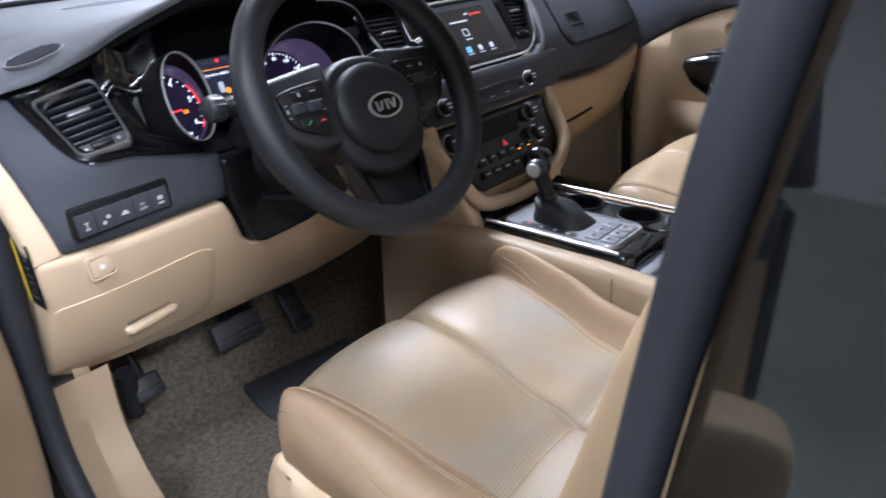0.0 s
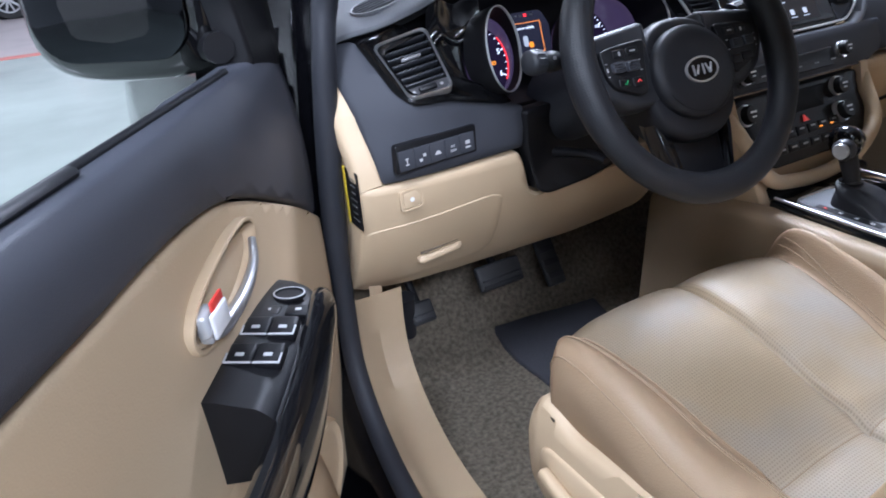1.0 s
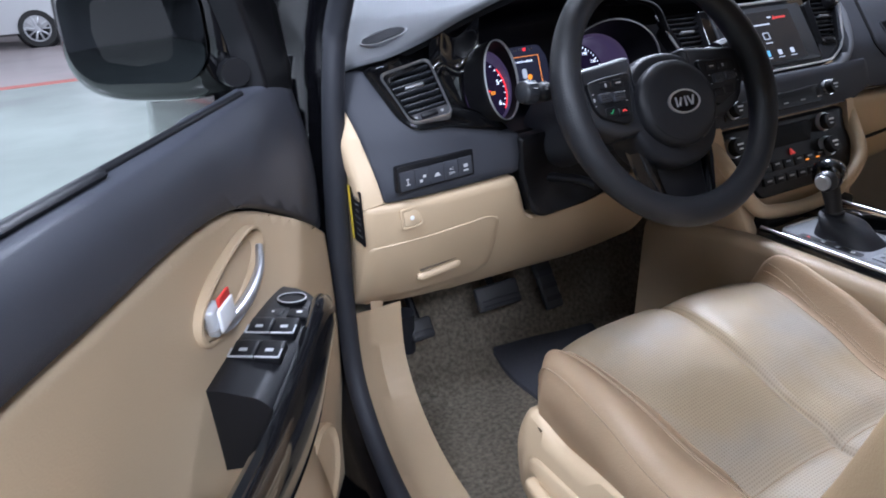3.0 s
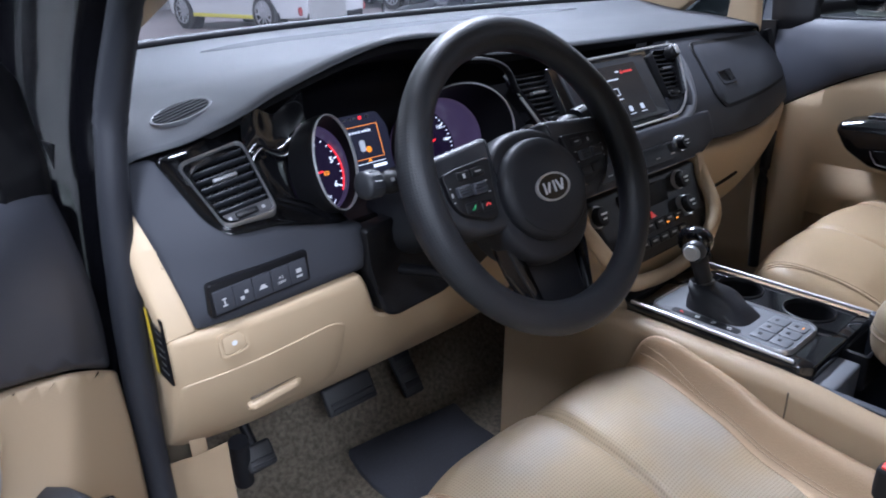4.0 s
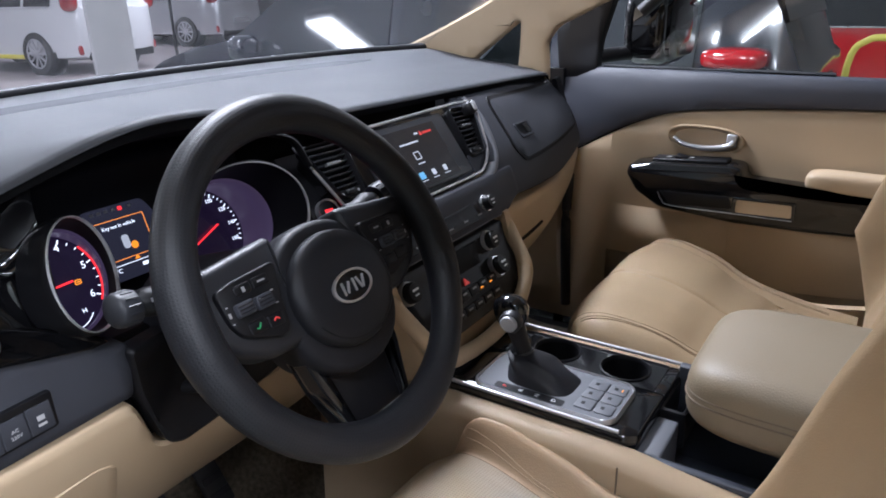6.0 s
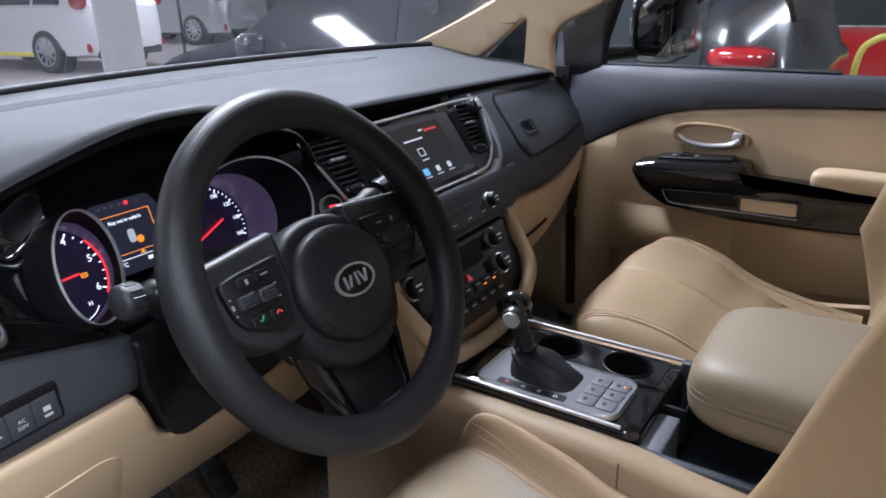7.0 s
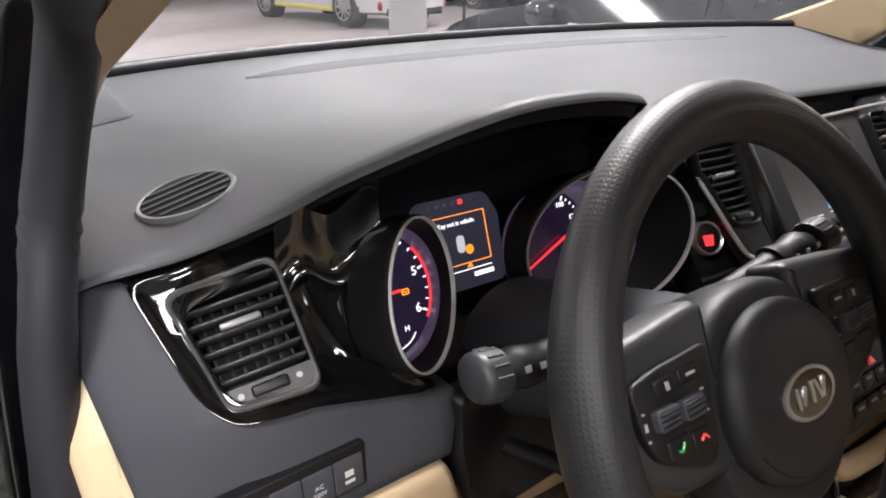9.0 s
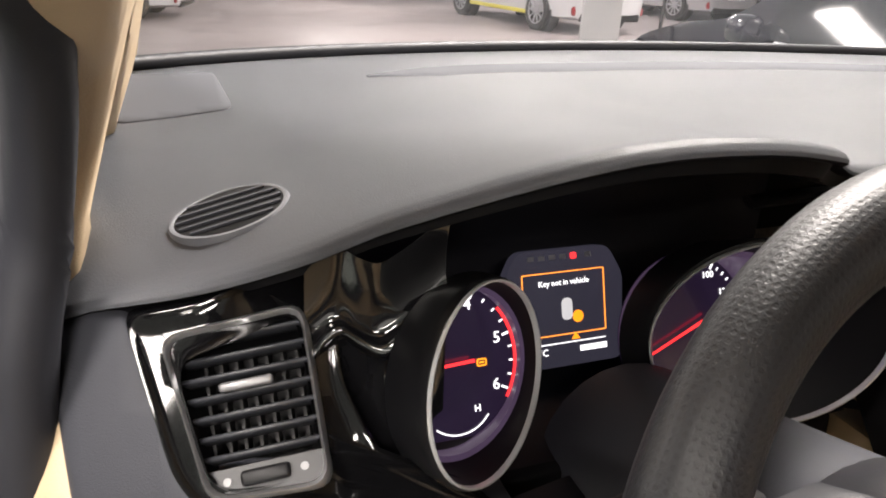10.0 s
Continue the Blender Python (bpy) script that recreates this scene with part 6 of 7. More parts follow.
def seat(cx, driver=True):
    st = thing("car_seat", "beige leather driver seat with perforated centre and power controls" if driver else "plump beige leather passenger seat beside the console", "car seat", (cx, -0.2, 0.5), "front seats")

    def cush(u, v):
        a, b = (ACROSS if driver else DOME)(u), ALONG(v)
        lift = 0.0 if driver else 0.036 * (0.35 + 0.65 * u) * math.sin(math.pi * min(1, v * 1.05))
        w = 1 - 0.05 * max(0, 0.3 - v) / 0.3
        drop = a[1] * (0.6 if v < 0.25 else 1.0) - (0.011 * math.exp(-((v - 0.86) / 0.018) ** 2) + 0.006 * min(1.0, max(0.0, (v - 0.86) / 0.03)) if 0.3 < u < 0.7 else 0.0)
        wr = 0.0015 * noise.noise(Vector((u * 14, v * 9, 3.1)))
        k = 1.12 - 0.26 * min(1, max(0, (v - 0.3) / 0.6))
        ax = abs(a[0])
        x = ax * k if ax < 0.182 else 0.182 * k + (ax - 0.182) / 0.08 * (0.262 - 0.182 * k)
        front = 0.09 * max(0.0, (x - 0.13) / 0.13) ** 2.2 * max(0.0, 1 - v / 0.5)
        if driver and a[0] > 0 and x > 0.15:
            x = 0.15 + (x - 0.15) * 0.6
        return Vector((cx + math.copysign(x, a[0]) * w, b[0] - front, b[1] + drop + wr + lift))

    def span(name, f, u0, u1, v0, v1, nu, nv, material, label=""):
        bm = bmesh.new()
        surf(bm, lambda u, v: f(u0 + (u1 - u0) * u, v0 + (v1 - v0) * v), nu, nv)
        bmesh.ops.solidify(bm, geom=bm.faces[:], thickness=0.012)
        return part(name, bm, material, st, label, 70)
    span("cushion_centre", cush, 0.31, 0.69, 0.2, 1.0, 96, 70, PERF if driver else LEATHER, "perforated leather cushion centre" if driver else "")
    c = span("cushion_side", cush, 0.0, 0.31, 0.0, 1.0, 22, 34, LEATHER_D if driver else LEATHER, "smooth leather side bolster")
    d = span("cushion_side", cush, 0.69, 1.0, 0.0, 1.0, 22, 34, LEATHER_D if driver else LEATHER, "smooth leather side bolster")
    span("cushion_front", cush, 0.31, 0.69, 0.0, 0.2, 24, 10, LEATHER)
    for u0, par in ((0.31, c), (0.69, d)):
        bm = bmesh.new()
        tube(bm, [cush(u0, v) + Vector((0, 0, 0.0005)) for v in np.linspace(0.2, 0.98, 30)], 0.0004, 6)
        part("seam", bm, STITCH_L, par)
        bm = bmesh.new()
        du = 0.035 if u0 < 0.5 else -0.035
        for off in (1.0, 1.3):
            tube(bm, [cush(u0 - du * off * (1.9 - 0.9 * min(1, (v - 0.3) * 4)), v) + Vector((0, 0, 0.0006)) for v in np.linspace(0.3, 0.95, 30)], 0.0007, 5)
        part("stitching", bm, STITCH_L, par)
    bm = bmesh.new()
    tube(bm, [cush(0.5, v) + Vector((0, 0, 0.0007)) for v in np.linspace(0.2, 0.86, 24)], 0.0006, 5)
    # driver's seam takes the dark thread colour to draw the shade in the crease
    part("centre_seam", bm, STITCH if driver else STITCH_L, st)
    bm = bmesh.new()
    tube(bm, [cush(u, 0.2) + Vector((0, 0.001, 0.0004)) for u in np.linspace(0.31, 0.69, 24)], 0.0006, 5)
    part("front_seam", bm, STITCH_L, st)
    bm = bmesh.new()
    tube(bm, [cush(u, 0.86) + Vector((0, 0, 0.0004)) for u in np.linspace(0.312, 0.688, 60)], 0.0006, 5)
    part("rear_seam", bm, STITCH_L, st)
    bm = bmesh.new()
    tube(bm, [cush(0.14, v) + Vector((-0.0015, 0, 0.0005)) for v in np.linspace(0.2, 0.98, 30)], 0.0008, 5)
    part("side_seam", bm, STITCH_L, st)

    def back(u, v):
        a, b = ACROSS(u), BACK(v)
        nrm = Vector((0, -0.95, -0.3)) * -1
        bol = a[1] * 2.2 if a[1] > -0.02 else -0.03 + (a[1] + 0.02) * 0.9
        if not driver:
            bol *= min(1.0, v * 4)
        bol += ((0.032 if a[0] < 0 else -0.03 * v) if driver else 0.045 * min(1.0, v * 4)) * math.exp(-((abs(a[0]) - 0.2) / 0.045) ** 2)
        ax = a[0] if a[0] < 0.15 or not driver else 0.15 + (a[0] - 0.15) * 0.62
        return Vector((cx + ax * (1.06 - 0.12 * v), b[0] - (0.0 if driver else 0.04), b[1])) + Vector((0, 0.93, 0.3)) * bol
    span("back_centre", back, 0.31, 0.69, 0.0, 1.0, 24, 20, PERF_BACK if driver else LEATHER)
    span("back_side", back, 0.0, 0.31, 0.0, 1.0, 20, 24, LEATHER)
    span("back_side", back, 0.69, 1.0, 0.0, 1.0, 20, 24, LEATHER)
    bm = bmesh.new()
    surf(bm, lambda u, v: (cx - 0.2 + 0.4 * u, -0.56 - 0.18 * v - 0.03 * math.sin(math.pi * u), 0.62 + 0.72 * v), 8, 8)
    bmesh.ops.solidify(bm, geom=bm.faces[:], thickness=0.02)
    part("back_shell", bm, BEIGE, st)
    bm = bmesh.new()
    surf(bm, cushion(cx, -0.66, 1.5, 0.26, 0.11, 0.19, 0.6), 28, 16, True)
    part("headrest", bm, LEATHER, st)
    for sx in (-0.06, 0.06):
        bm = bmesh.new()
        tube(bm, [Vector((cx + sx, -0.625, 1.34)), Vector((cx + sx, -0.65, 1.43))], 0.006, 10)
        part("headrest_post", bm, CHROME, st)
    # plastic skirts with the controls on the door side
    for sx in (-1, 1):
        bm = bmesh.new()
        sheet(bm, rounded([(0.0, 0.742), (0.022, 0.69), (0.018, 0.58), (-0.04, 0.535), (-0.5, 0.535), (-0.52, 0.78), (-0.385, 0.755), (-0.216, 0.733), (-0.07, 0.712)], 0.02), lambda y, z: (cx + sx * ((0.262 if sx < 0 or not driver else 0.185) + 0.013 * max(0.0, math.sin(math.pi * min(1, max(0, (z - 0.54) / 0.22))))), y, z), 0.02, 0.03, 0.008, (sx, 0, 0))
        sk = part("side_skirt", bm, BEIGE, st, "beige plastic seat skirt")
        if sx < 0 and driver:
            bm = bmesh.new()
            sheet(bm, rounded([(-0.02, 0.675), (-0.01, 0.625), (-0.12, 0.59), (-0.3, 0.585), (-0.32, 0.66), (-0.2, 0.68)], 0.02), lambda y, z: (cx - 0.2795, y, z), 0.01, 0.05, 0.004, (-1, 0, 0))
            part("control_panel", bm, BEIGE, sk)
            bm = bmesh.new()
            box(bm, (cx - 0.288, -0.07, 0.633), (0.018, 0.075, 0.022), T(cx - 0.288, -0.07, 0.633) @ pose(0, 0, 0, 12, 0, 0) @ T(-(cx - 0.288), 0.07, -0.633), 0.006)
            part("slide_switch", bm, BEIGE, sk)
            bm = bmesh.new()
            box(bm, (cx - 0.288, -0.145, 0.632), (0.018, 0.02, 0.042), T(cx - 0.288, -0.145, 0.632) @ pose(0, 0, 0, -15, 0, 0) @ T(-(cx - 0.288), 0.145, -0.632), 0.006)
            part("recline_switch", bm, BEIGE, sk)
            bm = bmesh.new()
            lathe(bm, [(0.021, 0.0), (0.021, 0.008), (0.017, 0.012), (0.015, 0.009), (0.0, 0.009)], T(cx - 0.281, -0.222, 0.648) @ pose(0, 0, 0, 0, -90, 0), 24, False)
            part("lumbar_knob", bm, BEIGE, sk)
    bm = bmesh.new()
    box(bm, (cx, -0.2, 0.56), (0.4, 0.42, 0.09), bev=0.02)
    part("seat_base", bm, BLACK, st)
    for sx in (-0.18, 0.18):
        bm = bmesh.new()
        box(bm, (cx + sx, -0.2, 0.51), (0.03, 0.62, 0.025), bev=0.005)
        part("seat_rail", bm, BLACK, st)
    return st


seat(-0.393)
seat(0.43, False)
# belt buckle
buckle = thing("belt_buckle", "seat belt buckle with a red push button", "belt buckle", (-0.2, -0.35, 0.755))
bm = bmesh.new()
box(bm, (-0.205, -0.35, 0.775), (0.022, 0.04, 0.09), bev=0.006)
part("housing", bm, BLACK, buckle)
bm = bmesh.new()
box(bm, (-0.205, -0.35, 0.8205), (0.016, 0.03, 0.004), bev=0.001)
part("push_button", bm, RED_TAG, buckle, "red push button")

# ---- pedals ----


def pedal(name, label, px, py, pz, w, h, ang, top):
    p = thing(name, label, "pedal", top)
    m = T(px, py, pz) @ pose(0, 0, 0, ang, 0, 0)
    bm = bmesh.new()
    box(bm, (0, 0, 0), (w, 0.014, h), m, 0.005)
    pd = part("pad", bm, PEDALMAT, p)
    for k in range(4 if h > 0.1 else 2):
        bm = bmesh.new()
        box(bm, (0, -0.0085, -h * 0.33 + h * 0.22 * k), (w * 0.85, 0.004, h * 0.1), m, 0.001)
        part("grip_rib", bm, RUBBER, pd)
    bm = bmesh.new()
    tube(bm, spline([Vector((px, py + 0.01, pz)), Vector((px, py + 0.06, pz + 0.06)), Vector(top)], 5), 0.008, 8)
    part("arm", bm, BLACK, p)


pedal("parking_brake_pedal", "foot parking brake pedal with a grey rubber pad", -0.66, 0.335, 0.70, 0.045, 0.04, -35, (-0.672, 0.40, 0.86))
bm = bmesh.new()
tube(bm, [Vector((-0.69, 0.33, 0.745)), Vector((-0.685, 0.345, 0.69)), Vector((-0.682, 0.352, 0.655))], 0.0145, 12)
solo("pedal_damper", bm, RUBBER, "black foam damper hanging beside the parking brake pedal", "damper")
pedal("brake_pedal", "wide black brake pedal", -0.455, 0.40, 0.68, 0.1, 0.05, -30, (-0.45, 0.52, 0.9))
pedal("accelerator_pedal", "narrow black accelerator pedal", -0.30, 0.45, 0.65, 0.045, 0.13, -35, (-0.30, 0.56, 0.86))

# ---- doors ----


def door(name, label, H, d, n, driver):
    """A front door in its own plan: s along it from the hinge, h out of the inner face, z up."""
    H, d, n = Vector(H), Vector(d), Vector(n)
    dr = thing(name, label, "car door", (H.x, H.y, 0.6), "front doors")

    def at(s, h, z):
        return H + d * s + n * h + Vector((0, 0, z))

    def flat(s0, h0, z0, right_is_d=True):
        return basis(at(s0, h0, z0), d, (0, 0, 1)) if d.cross(Vector((0, 0, 1))).dot(n) > 0 else basis(at(s0, h0, z0), -d, (0, 0, 1))
    flip = 1 if d.cross(Vector((0, 0, 1))).dot(n) > 0 else -1
    edge = smooth_line([(-0.17, 0.955), (-0.107, 0.994), (0.0, 1.048), (0.09, 1.088), (0.16, 1.106), (0.25, 1.112), (0.37, 1.109), (0.49, 1.108), (0.57, 1.101), (0.585, 1.102), (0.6, 1.112), (0.618, 1.121), (0.66, 1.128), (1.02, 1.128)])
    if not driver:
        edge = smooth_line([(-0.12, 0.97), (-0.06, 1.003), (-0.02, 1.027), (0.075, 1.076), (0.167, 1.108), (0.29, 1.124), (0.464, 1.136), (0.586, 1.142), (1.02, 1.15)])
    END = 0.658 if driver else 0.8
    S0 = -0.17 if driver else -0.12
    line = [(s, edge(s)) for s in np.linspace(S0, END, 36)]
    BELT = 1.19 if driver else 1.207

    def inner(s, z):
        h = 0.012 * math.sin(math.pi * min(1, max(0, (1.1 - z) / 0.5))) - (0.004 if driver else 0.008) * max(0, 0.02 - s) / 0.08
        h += 0.011 / (1 + math.exp((s - 0.594) / 0.004)) - 0.011 + (0.006 * math.exp(-((s - 0.585) / 0.01) ** 2)) if driver else 0.0
        return at(s, h, z)

    def upper(s, z):
        t = max(0.0, (z - edge(s)) / max(0.1, BELT - edge(s)))
        return at(s, 0.004 + 0.014 * math.sin(min(1, t) * 1.6) - 0.035 * t * t - (0.004 if driver else 0.008) * max(0, 0.02 - s) / 0.08, z)
    bm = bmesh.new()
    sheet(bm, [(S0, 0.52)] + [(s, z - 0.002) for s, z in line] + [(END, 0.52)], inner, 0.03, 0.016 if driver else 0.05, 0.004, n)
    part("door_panel", bm, BEIGE_SOFT, dr, "beige door trim")
    bm = bmesh.new()
    sheet(bm, [(s, z + 0.002) for s, z in line] + [(END, BELT), (S0, BELT)], upper, 0.03, 0.03, 0.004, n)
    part("upper_trim", bm, DOORTRIM, dr, "dark grey upper door trim")
    # outer skin
    bm = bmesh.new()
    surf(bm, lambda u, v: at(S0 - 0.01 + (END - S0 + 0.03) * u, -0.075 - 0.05 * math.sin(math.pi * v), 0.35 + (BELT - 0.37) * v), 10, 8)
    bmesh.ops.solidify(bm, geom=bm.faces[:], thickness=0.02)
    part("outer_skin", bm, CARPAINT, dr, "black painted outer skin")
    # belt strips and glass
    bm = bmesh.new()
    tube(bm, [at(s, -0.032, BELT + 0.002) for s in np.linspace(-0.02, 0.5, 14)], 0.004, 8)
    part("belt_strip", bm, RUBBER, dr)
    bm = bmesh.new()
    tube(bm, [at(s, -0.024, BELT + 0.004) for s in np.linspace(0.29, 0.5, 10)], 0.0065, 8, flat=0.7)
    part("belt_strip_thick", bm, RUBBER, dr)
    bm = bmesh.new()
    surf(bm, lambda u, v: at(0.06 + (0.52 if driver else 0.72) * u + 0.13 * v * (1 - u), -0.038 - 0.1 * v, BELT - 0.02 + (0.2 + 0.19 * u**0.6) * v), 8, 5)
    if driver:
        bm.free()
    else:
        part("window_glass", bm, GLASS, dr, "clear door glass").visible_shadow = False
    # front sash with the mirror base, rear upright
    bm = bmesh.new()
    e0 = -0.075 if driver else -0.035
    pts = [(e0 - 0.1, BELT - 0.03), (e0, BELT - 0.03), (e0 + 0.002, BELT + 0.06), (e0 + 0.03, BELT + 0.17), (e0 + 0.005, BELT + 0.2), (e0 - 0.05, BELT + 0.16), (e0 - 0.12, BELT + 0.09)]
    sheet(bm, rounded(pts, 0.012), lambda s, z: at(s, -0.02 - 0.15 * max(0, z - BELT), z), 0.03, 0.04, 0.004, n)
    part("mirror_base", bm, BLACK, dr, "dark mirror base triangle")
    bm = bmesh.new()
    back = 0.0 if driver else 0.22
    sheet(bm, rounded([(q + back, z) for q, z in [(0.52, BELT - 0.024), (0.512, BELT + 0.01), (0.488, BELT + 0.1), (0.47, BELT + 0.24), (0.455, BELT + 0.38), (0.63, BELT + 0.4), (0.67, BELT + 0.1), (0.675, BELT + 0.02), (0.6, BELT + 0.008), (0.56, BELT + 0.002)]], 0.006), lambda s, z: at(s, 0.02 - 0.3 * max(0, z - BELT - 0.02) + 0.002 * math.sin(75 * s + 1.5 * math.sin(17 * z)), z), 0.04, 0.03, 0.004, n)
    part("rear_upright", bm, BLACK, dr, "black window upright with ribbed seal")
    bm = bmesh.new()
    tube(bm, spline([at(0.06, -0.05, BELT + 0.13), at(0.2, -0.08, BELT + 0.26), at(0.35, -0.1, BELT + 0.35), at(0.56 if driver else 0.76, -0.11, BELT + 0.39)], 5), 0.016, 8)
    part("window_frame", bm, RUBBER, dr)
    # mirror housing outside
    bm = bmesh.new()
    mc_ = at(-0.115, -0.171, BELT + 0.075) if driver else at(0.058, -0.238, BELT + 0.092)
    R3 = Matrix((d, n, Vector((0, 0, 1)))).transposed()

    def shell_m(u, v):
        q = Vector(cushion(0, 0, 0, 0.12, 0.24 if driver else 0.29, 0.19 if driver else 0.205, 0.62 if driver else 0.5)(u, v))
        q.x *= 1 if q.x > 0 else 1.2
        return mc_ + R3 @ q
    surf(bm, shell_m, 36, 20, True)
    mir = part("mirror", bm, GLOSS, dr, "black door mirror")
    bm = bmesh.new()
    gm = R3.to_4x4()
    gm.translation = mc_
    gm = gm @ Matrix(((0, 0, 1, 0), (1, 0, 0, 0), (0, 1, 0, 0), (0, 0, 0, 1)))
    prism(bm, rrect(0.185 if driver else 0.25, 0.13 if driver else 0.165, 0.045, 6), gm, 0.045, 0.0585, 0.002)
    # near-black glass colour stands in for a dark reflection
    part("mirror_glass", bm, mat("mirror_dark_reflection_" + name, (0.035, 0.037, 0.042) if driver else (0.012, 0.0125, 0.014), 0.03, metal=1.0), mir)
    bm = bmesh.new()
    tube(bm, [mc_ + R3 @ Vector((-0.058 + 0.02 * abs(k), -0.085 + 0.02 * k, 0.01)) for k in range(1, 6)], 0.008, 8)
    part("turn_lamp", bm, TAG_WHITE, mir, "white turn lamp")
    bm = bmesh.new()
    tube(bm, [mc_ + R3 @ Vector((0.0, 0.08, -0.06)), at(-0.06, -0.05, BELT + 0.02)], 0.018, 10)
    part("mirror_arm", bm, BLACK, mir)
    # handle recess and lever
    hs0, hz0, hs1, hz1 = (0.09, 1.058, 0.256, 1.026) if driver else (0.167, 1.06, 0.338, 1.053)
    hc_s, hc_z = (hs0 + hs1) / 2, (hz0 + hz1) / 2
    mhd = flat(hc_s, 0.0125, hc_z) @ pose(0, 0, 0, 0, 0, flip * math.degrees(math.atan2(hz1 - hz0, hs1 - hs0)))
    oval = lambda a, b, n_=28: [(a * math.copysign(abs(math.cos(q)) ** 0.75, math.cos(q)), b * math.copysign(abs(math.sin(q)) ** 0.85, math.sin(q))) for q in np.linspace(0, 2 * math.pi, n_ + 1)[:-1]]
    bm = bmesh.new()
    rim(bm, oval(0.088, 0.0305), oval(0.083, 0.0265), mhd, -0.01, 0.001, 0.001)
    hr = part("handle_recess", bm, BEIGE, dr, "beige handle bezel")
    bm = bmesh.new()
    surf(bm, lambda u, v: mhd @ Vector((0.083 * v * math.cos(2 * math.pi * u), 0.0265 * v * math.sin(2 * math.pi * u), -0.034 * (1 - v * v))), 28, 8, True)
    part("bowl", bm, BEIGE, hr)
    bm = bmesh.new()
    tube(bm, spline([mhd @ Vector((flip * x, y, z)) for x, y, z in ((-0.07, -0.004, 0.0), (-0.045, -0.016, 0.006), (0.0, -0.02, 0.008), (0.05, -0.012, 0.006), (0.068, 0.002, 0.002))], 6), lambda t: 0.004 + 0.005 * t, 10)
    part("lever", bm, CHROME, dr, "chrome inner handle")
    bm = bmesh.new()
    box(bm, (flip * 0.062, 0.004, 0.002), (0.022, 0.03, 0.012), mhd, 0.003)
    part("lock_tab", bm, SILVER, dr)
    if driver:
        bm = bmesh.new()
        box(bm, (flip * 0.06, 0.0, 0.014), (0.032, 0.024, 0.004), mhd @ pose(0, 0, 0, 0, 0, -8), 0.002)
        part("tape", bm, TAG_WHITE, dr, "white tape on the lock tab")
        bm = bmesh.new()
        box(bm, (flip * 0.056, 0.015, 0.012), (0.024, 0.01, 0.003), mhd @ pose(0, 0, 0, 0, 0, -8), 0.001)
        part("red_tab", bm, RED_TAG, dr, "red tab")
    # switch block
    bm = bmesh.new()

    def block(u, v):
        s = 0.045 + (0.222 if driver else 0.3) * u
        top = (0.968 if driver else 0.99) + 0.006 * math.sin(3 * u)
        prof = [(-0.005, -0.09), (-0.005, 0.0), (0.045, 0.002), (0.062, -0.004), (0.072, -0.018), (0.074, -0.05), (0.055, -0.075), (-0.005, -0.09)]
        h, z = smooth_line([(i, p) for i, p in enumerate(prof)])(v * (len(prof) - 1))
        nose = min(1, (u / 0.22)) ** 0.5
        return at(s, h * (0.45 + 0.55 * nose), top + z * (0.4 + 0.6 * nose))
    if not driver:
        PODS = rounded([(0.091, 0.972), (0.097, 0.992), (0.153, 1.004), (0.329, 1.015), (0.353, 1.012), (0.363, 0.983), (0.505, 0.979), (0.79, 0.985), (0.79, 0.9), (0.519, 0.884), (0.346, 0.881), (0.176, 0.895), (0.118, 0.929)], 0.012)
        prism(bm, PODS, flat(0, 0, 0), 0.0, 0.088, 0.016)
    else:
        ring_ends = surf(bm, block, 24, 28)
        bm.faces.new([v for v in ring_ends[-1][:-1]])
    blk = part("switch_block", bm, BLACK if driver else GLOSS, dr, "black window switch block" if driver else "gloss black door pull with a window switch")

    def topm(s, h, z):
        m = Matrix((d, d.cross(n) * 0 + n, Vector((0, 0, 1)))).transposed().to_4x4()
        m.translation = at(s, h, z)
        return m
    if driver:
        bm = bmesh.new()
        lathe(bm, [(0.016, 0.0), (0.016, 0.003), (0.014, 0.004), (0.013, 0.002), (0.0, 0.002)], topm(0.092, 0.036, 0.977) @ Matrix.Diagonal((0.8, 1.1, 1, 1)), 24, False)
        dial = part("mirror_dial", bm, BLACK, blk)
        bm = bmesh.new()
        lathe(bm, [(0.0155, 0.003), (0.0155, 0.0042), (0.0145, 0.0042), (0.0145, 0.003)], topm(0.092, 0.036, 0.977) @ Matrix.Diagonal((0.8, 1.1, 1, 1)), 24, False)
        part("dial_ring", bm, SWITCH_PRINT, dial)
        for sA, hB in ((0.122, 0.022), (0.122, 0.054)):
            bm = bmesh.new()
            box(bm, (0, 0, 0), (0.018, 0.026, 0.006), topm(sA, hB, 0.976), 0.002)
            part("lock_button", bm, BLACK, blk)
            bm = bmesh.new()
            box(bm, (0, 0, 0.0032), (0.004, 0.006, 0.0006), topm(sA, hB, 0.976))
            part("print", bm, SWITCH_PRINT, blk, smooth=0)
        for sA in (0.157, 0.203):
            for hB in (0.023, 0.05):
                bm = bmesh.new()
                box(bm, (0, 0, 0.002), (0.027, 0.0265, 0.012), topm(sA, hB, 0.976) @ pose(0, 0, 0, 0, 10, 0), 0.003)
                wsw = part("window_switch", bm, BLACK, blk)
                bm = bmesh.new()
                box(bm, (0.0125, 0, 0.0075), (0.002, 0.0255, 0.001), topm(sA, hB, 0.976) @ pose(0, 0, 0, 0, 10, 0))
                box(bm, (0.007, 0.0125 if hB > 0.03 else -0.0125, 0.0082), (0.012, 0.0016, 0.001), topm(sA, hB, 0.976) @ pose(0, 0, 0, 0, 10, 0))
                box(bm, (0.003, 0, 0.0083), (0.004, 0.008, 0.001), topm(sA, hB, 0.976) @ pose(0, 0, 0, 0, 10, 0))
                part("print", bm, SILVER, wsw, smooth=0)
    else:
        bm = bmesh.new()
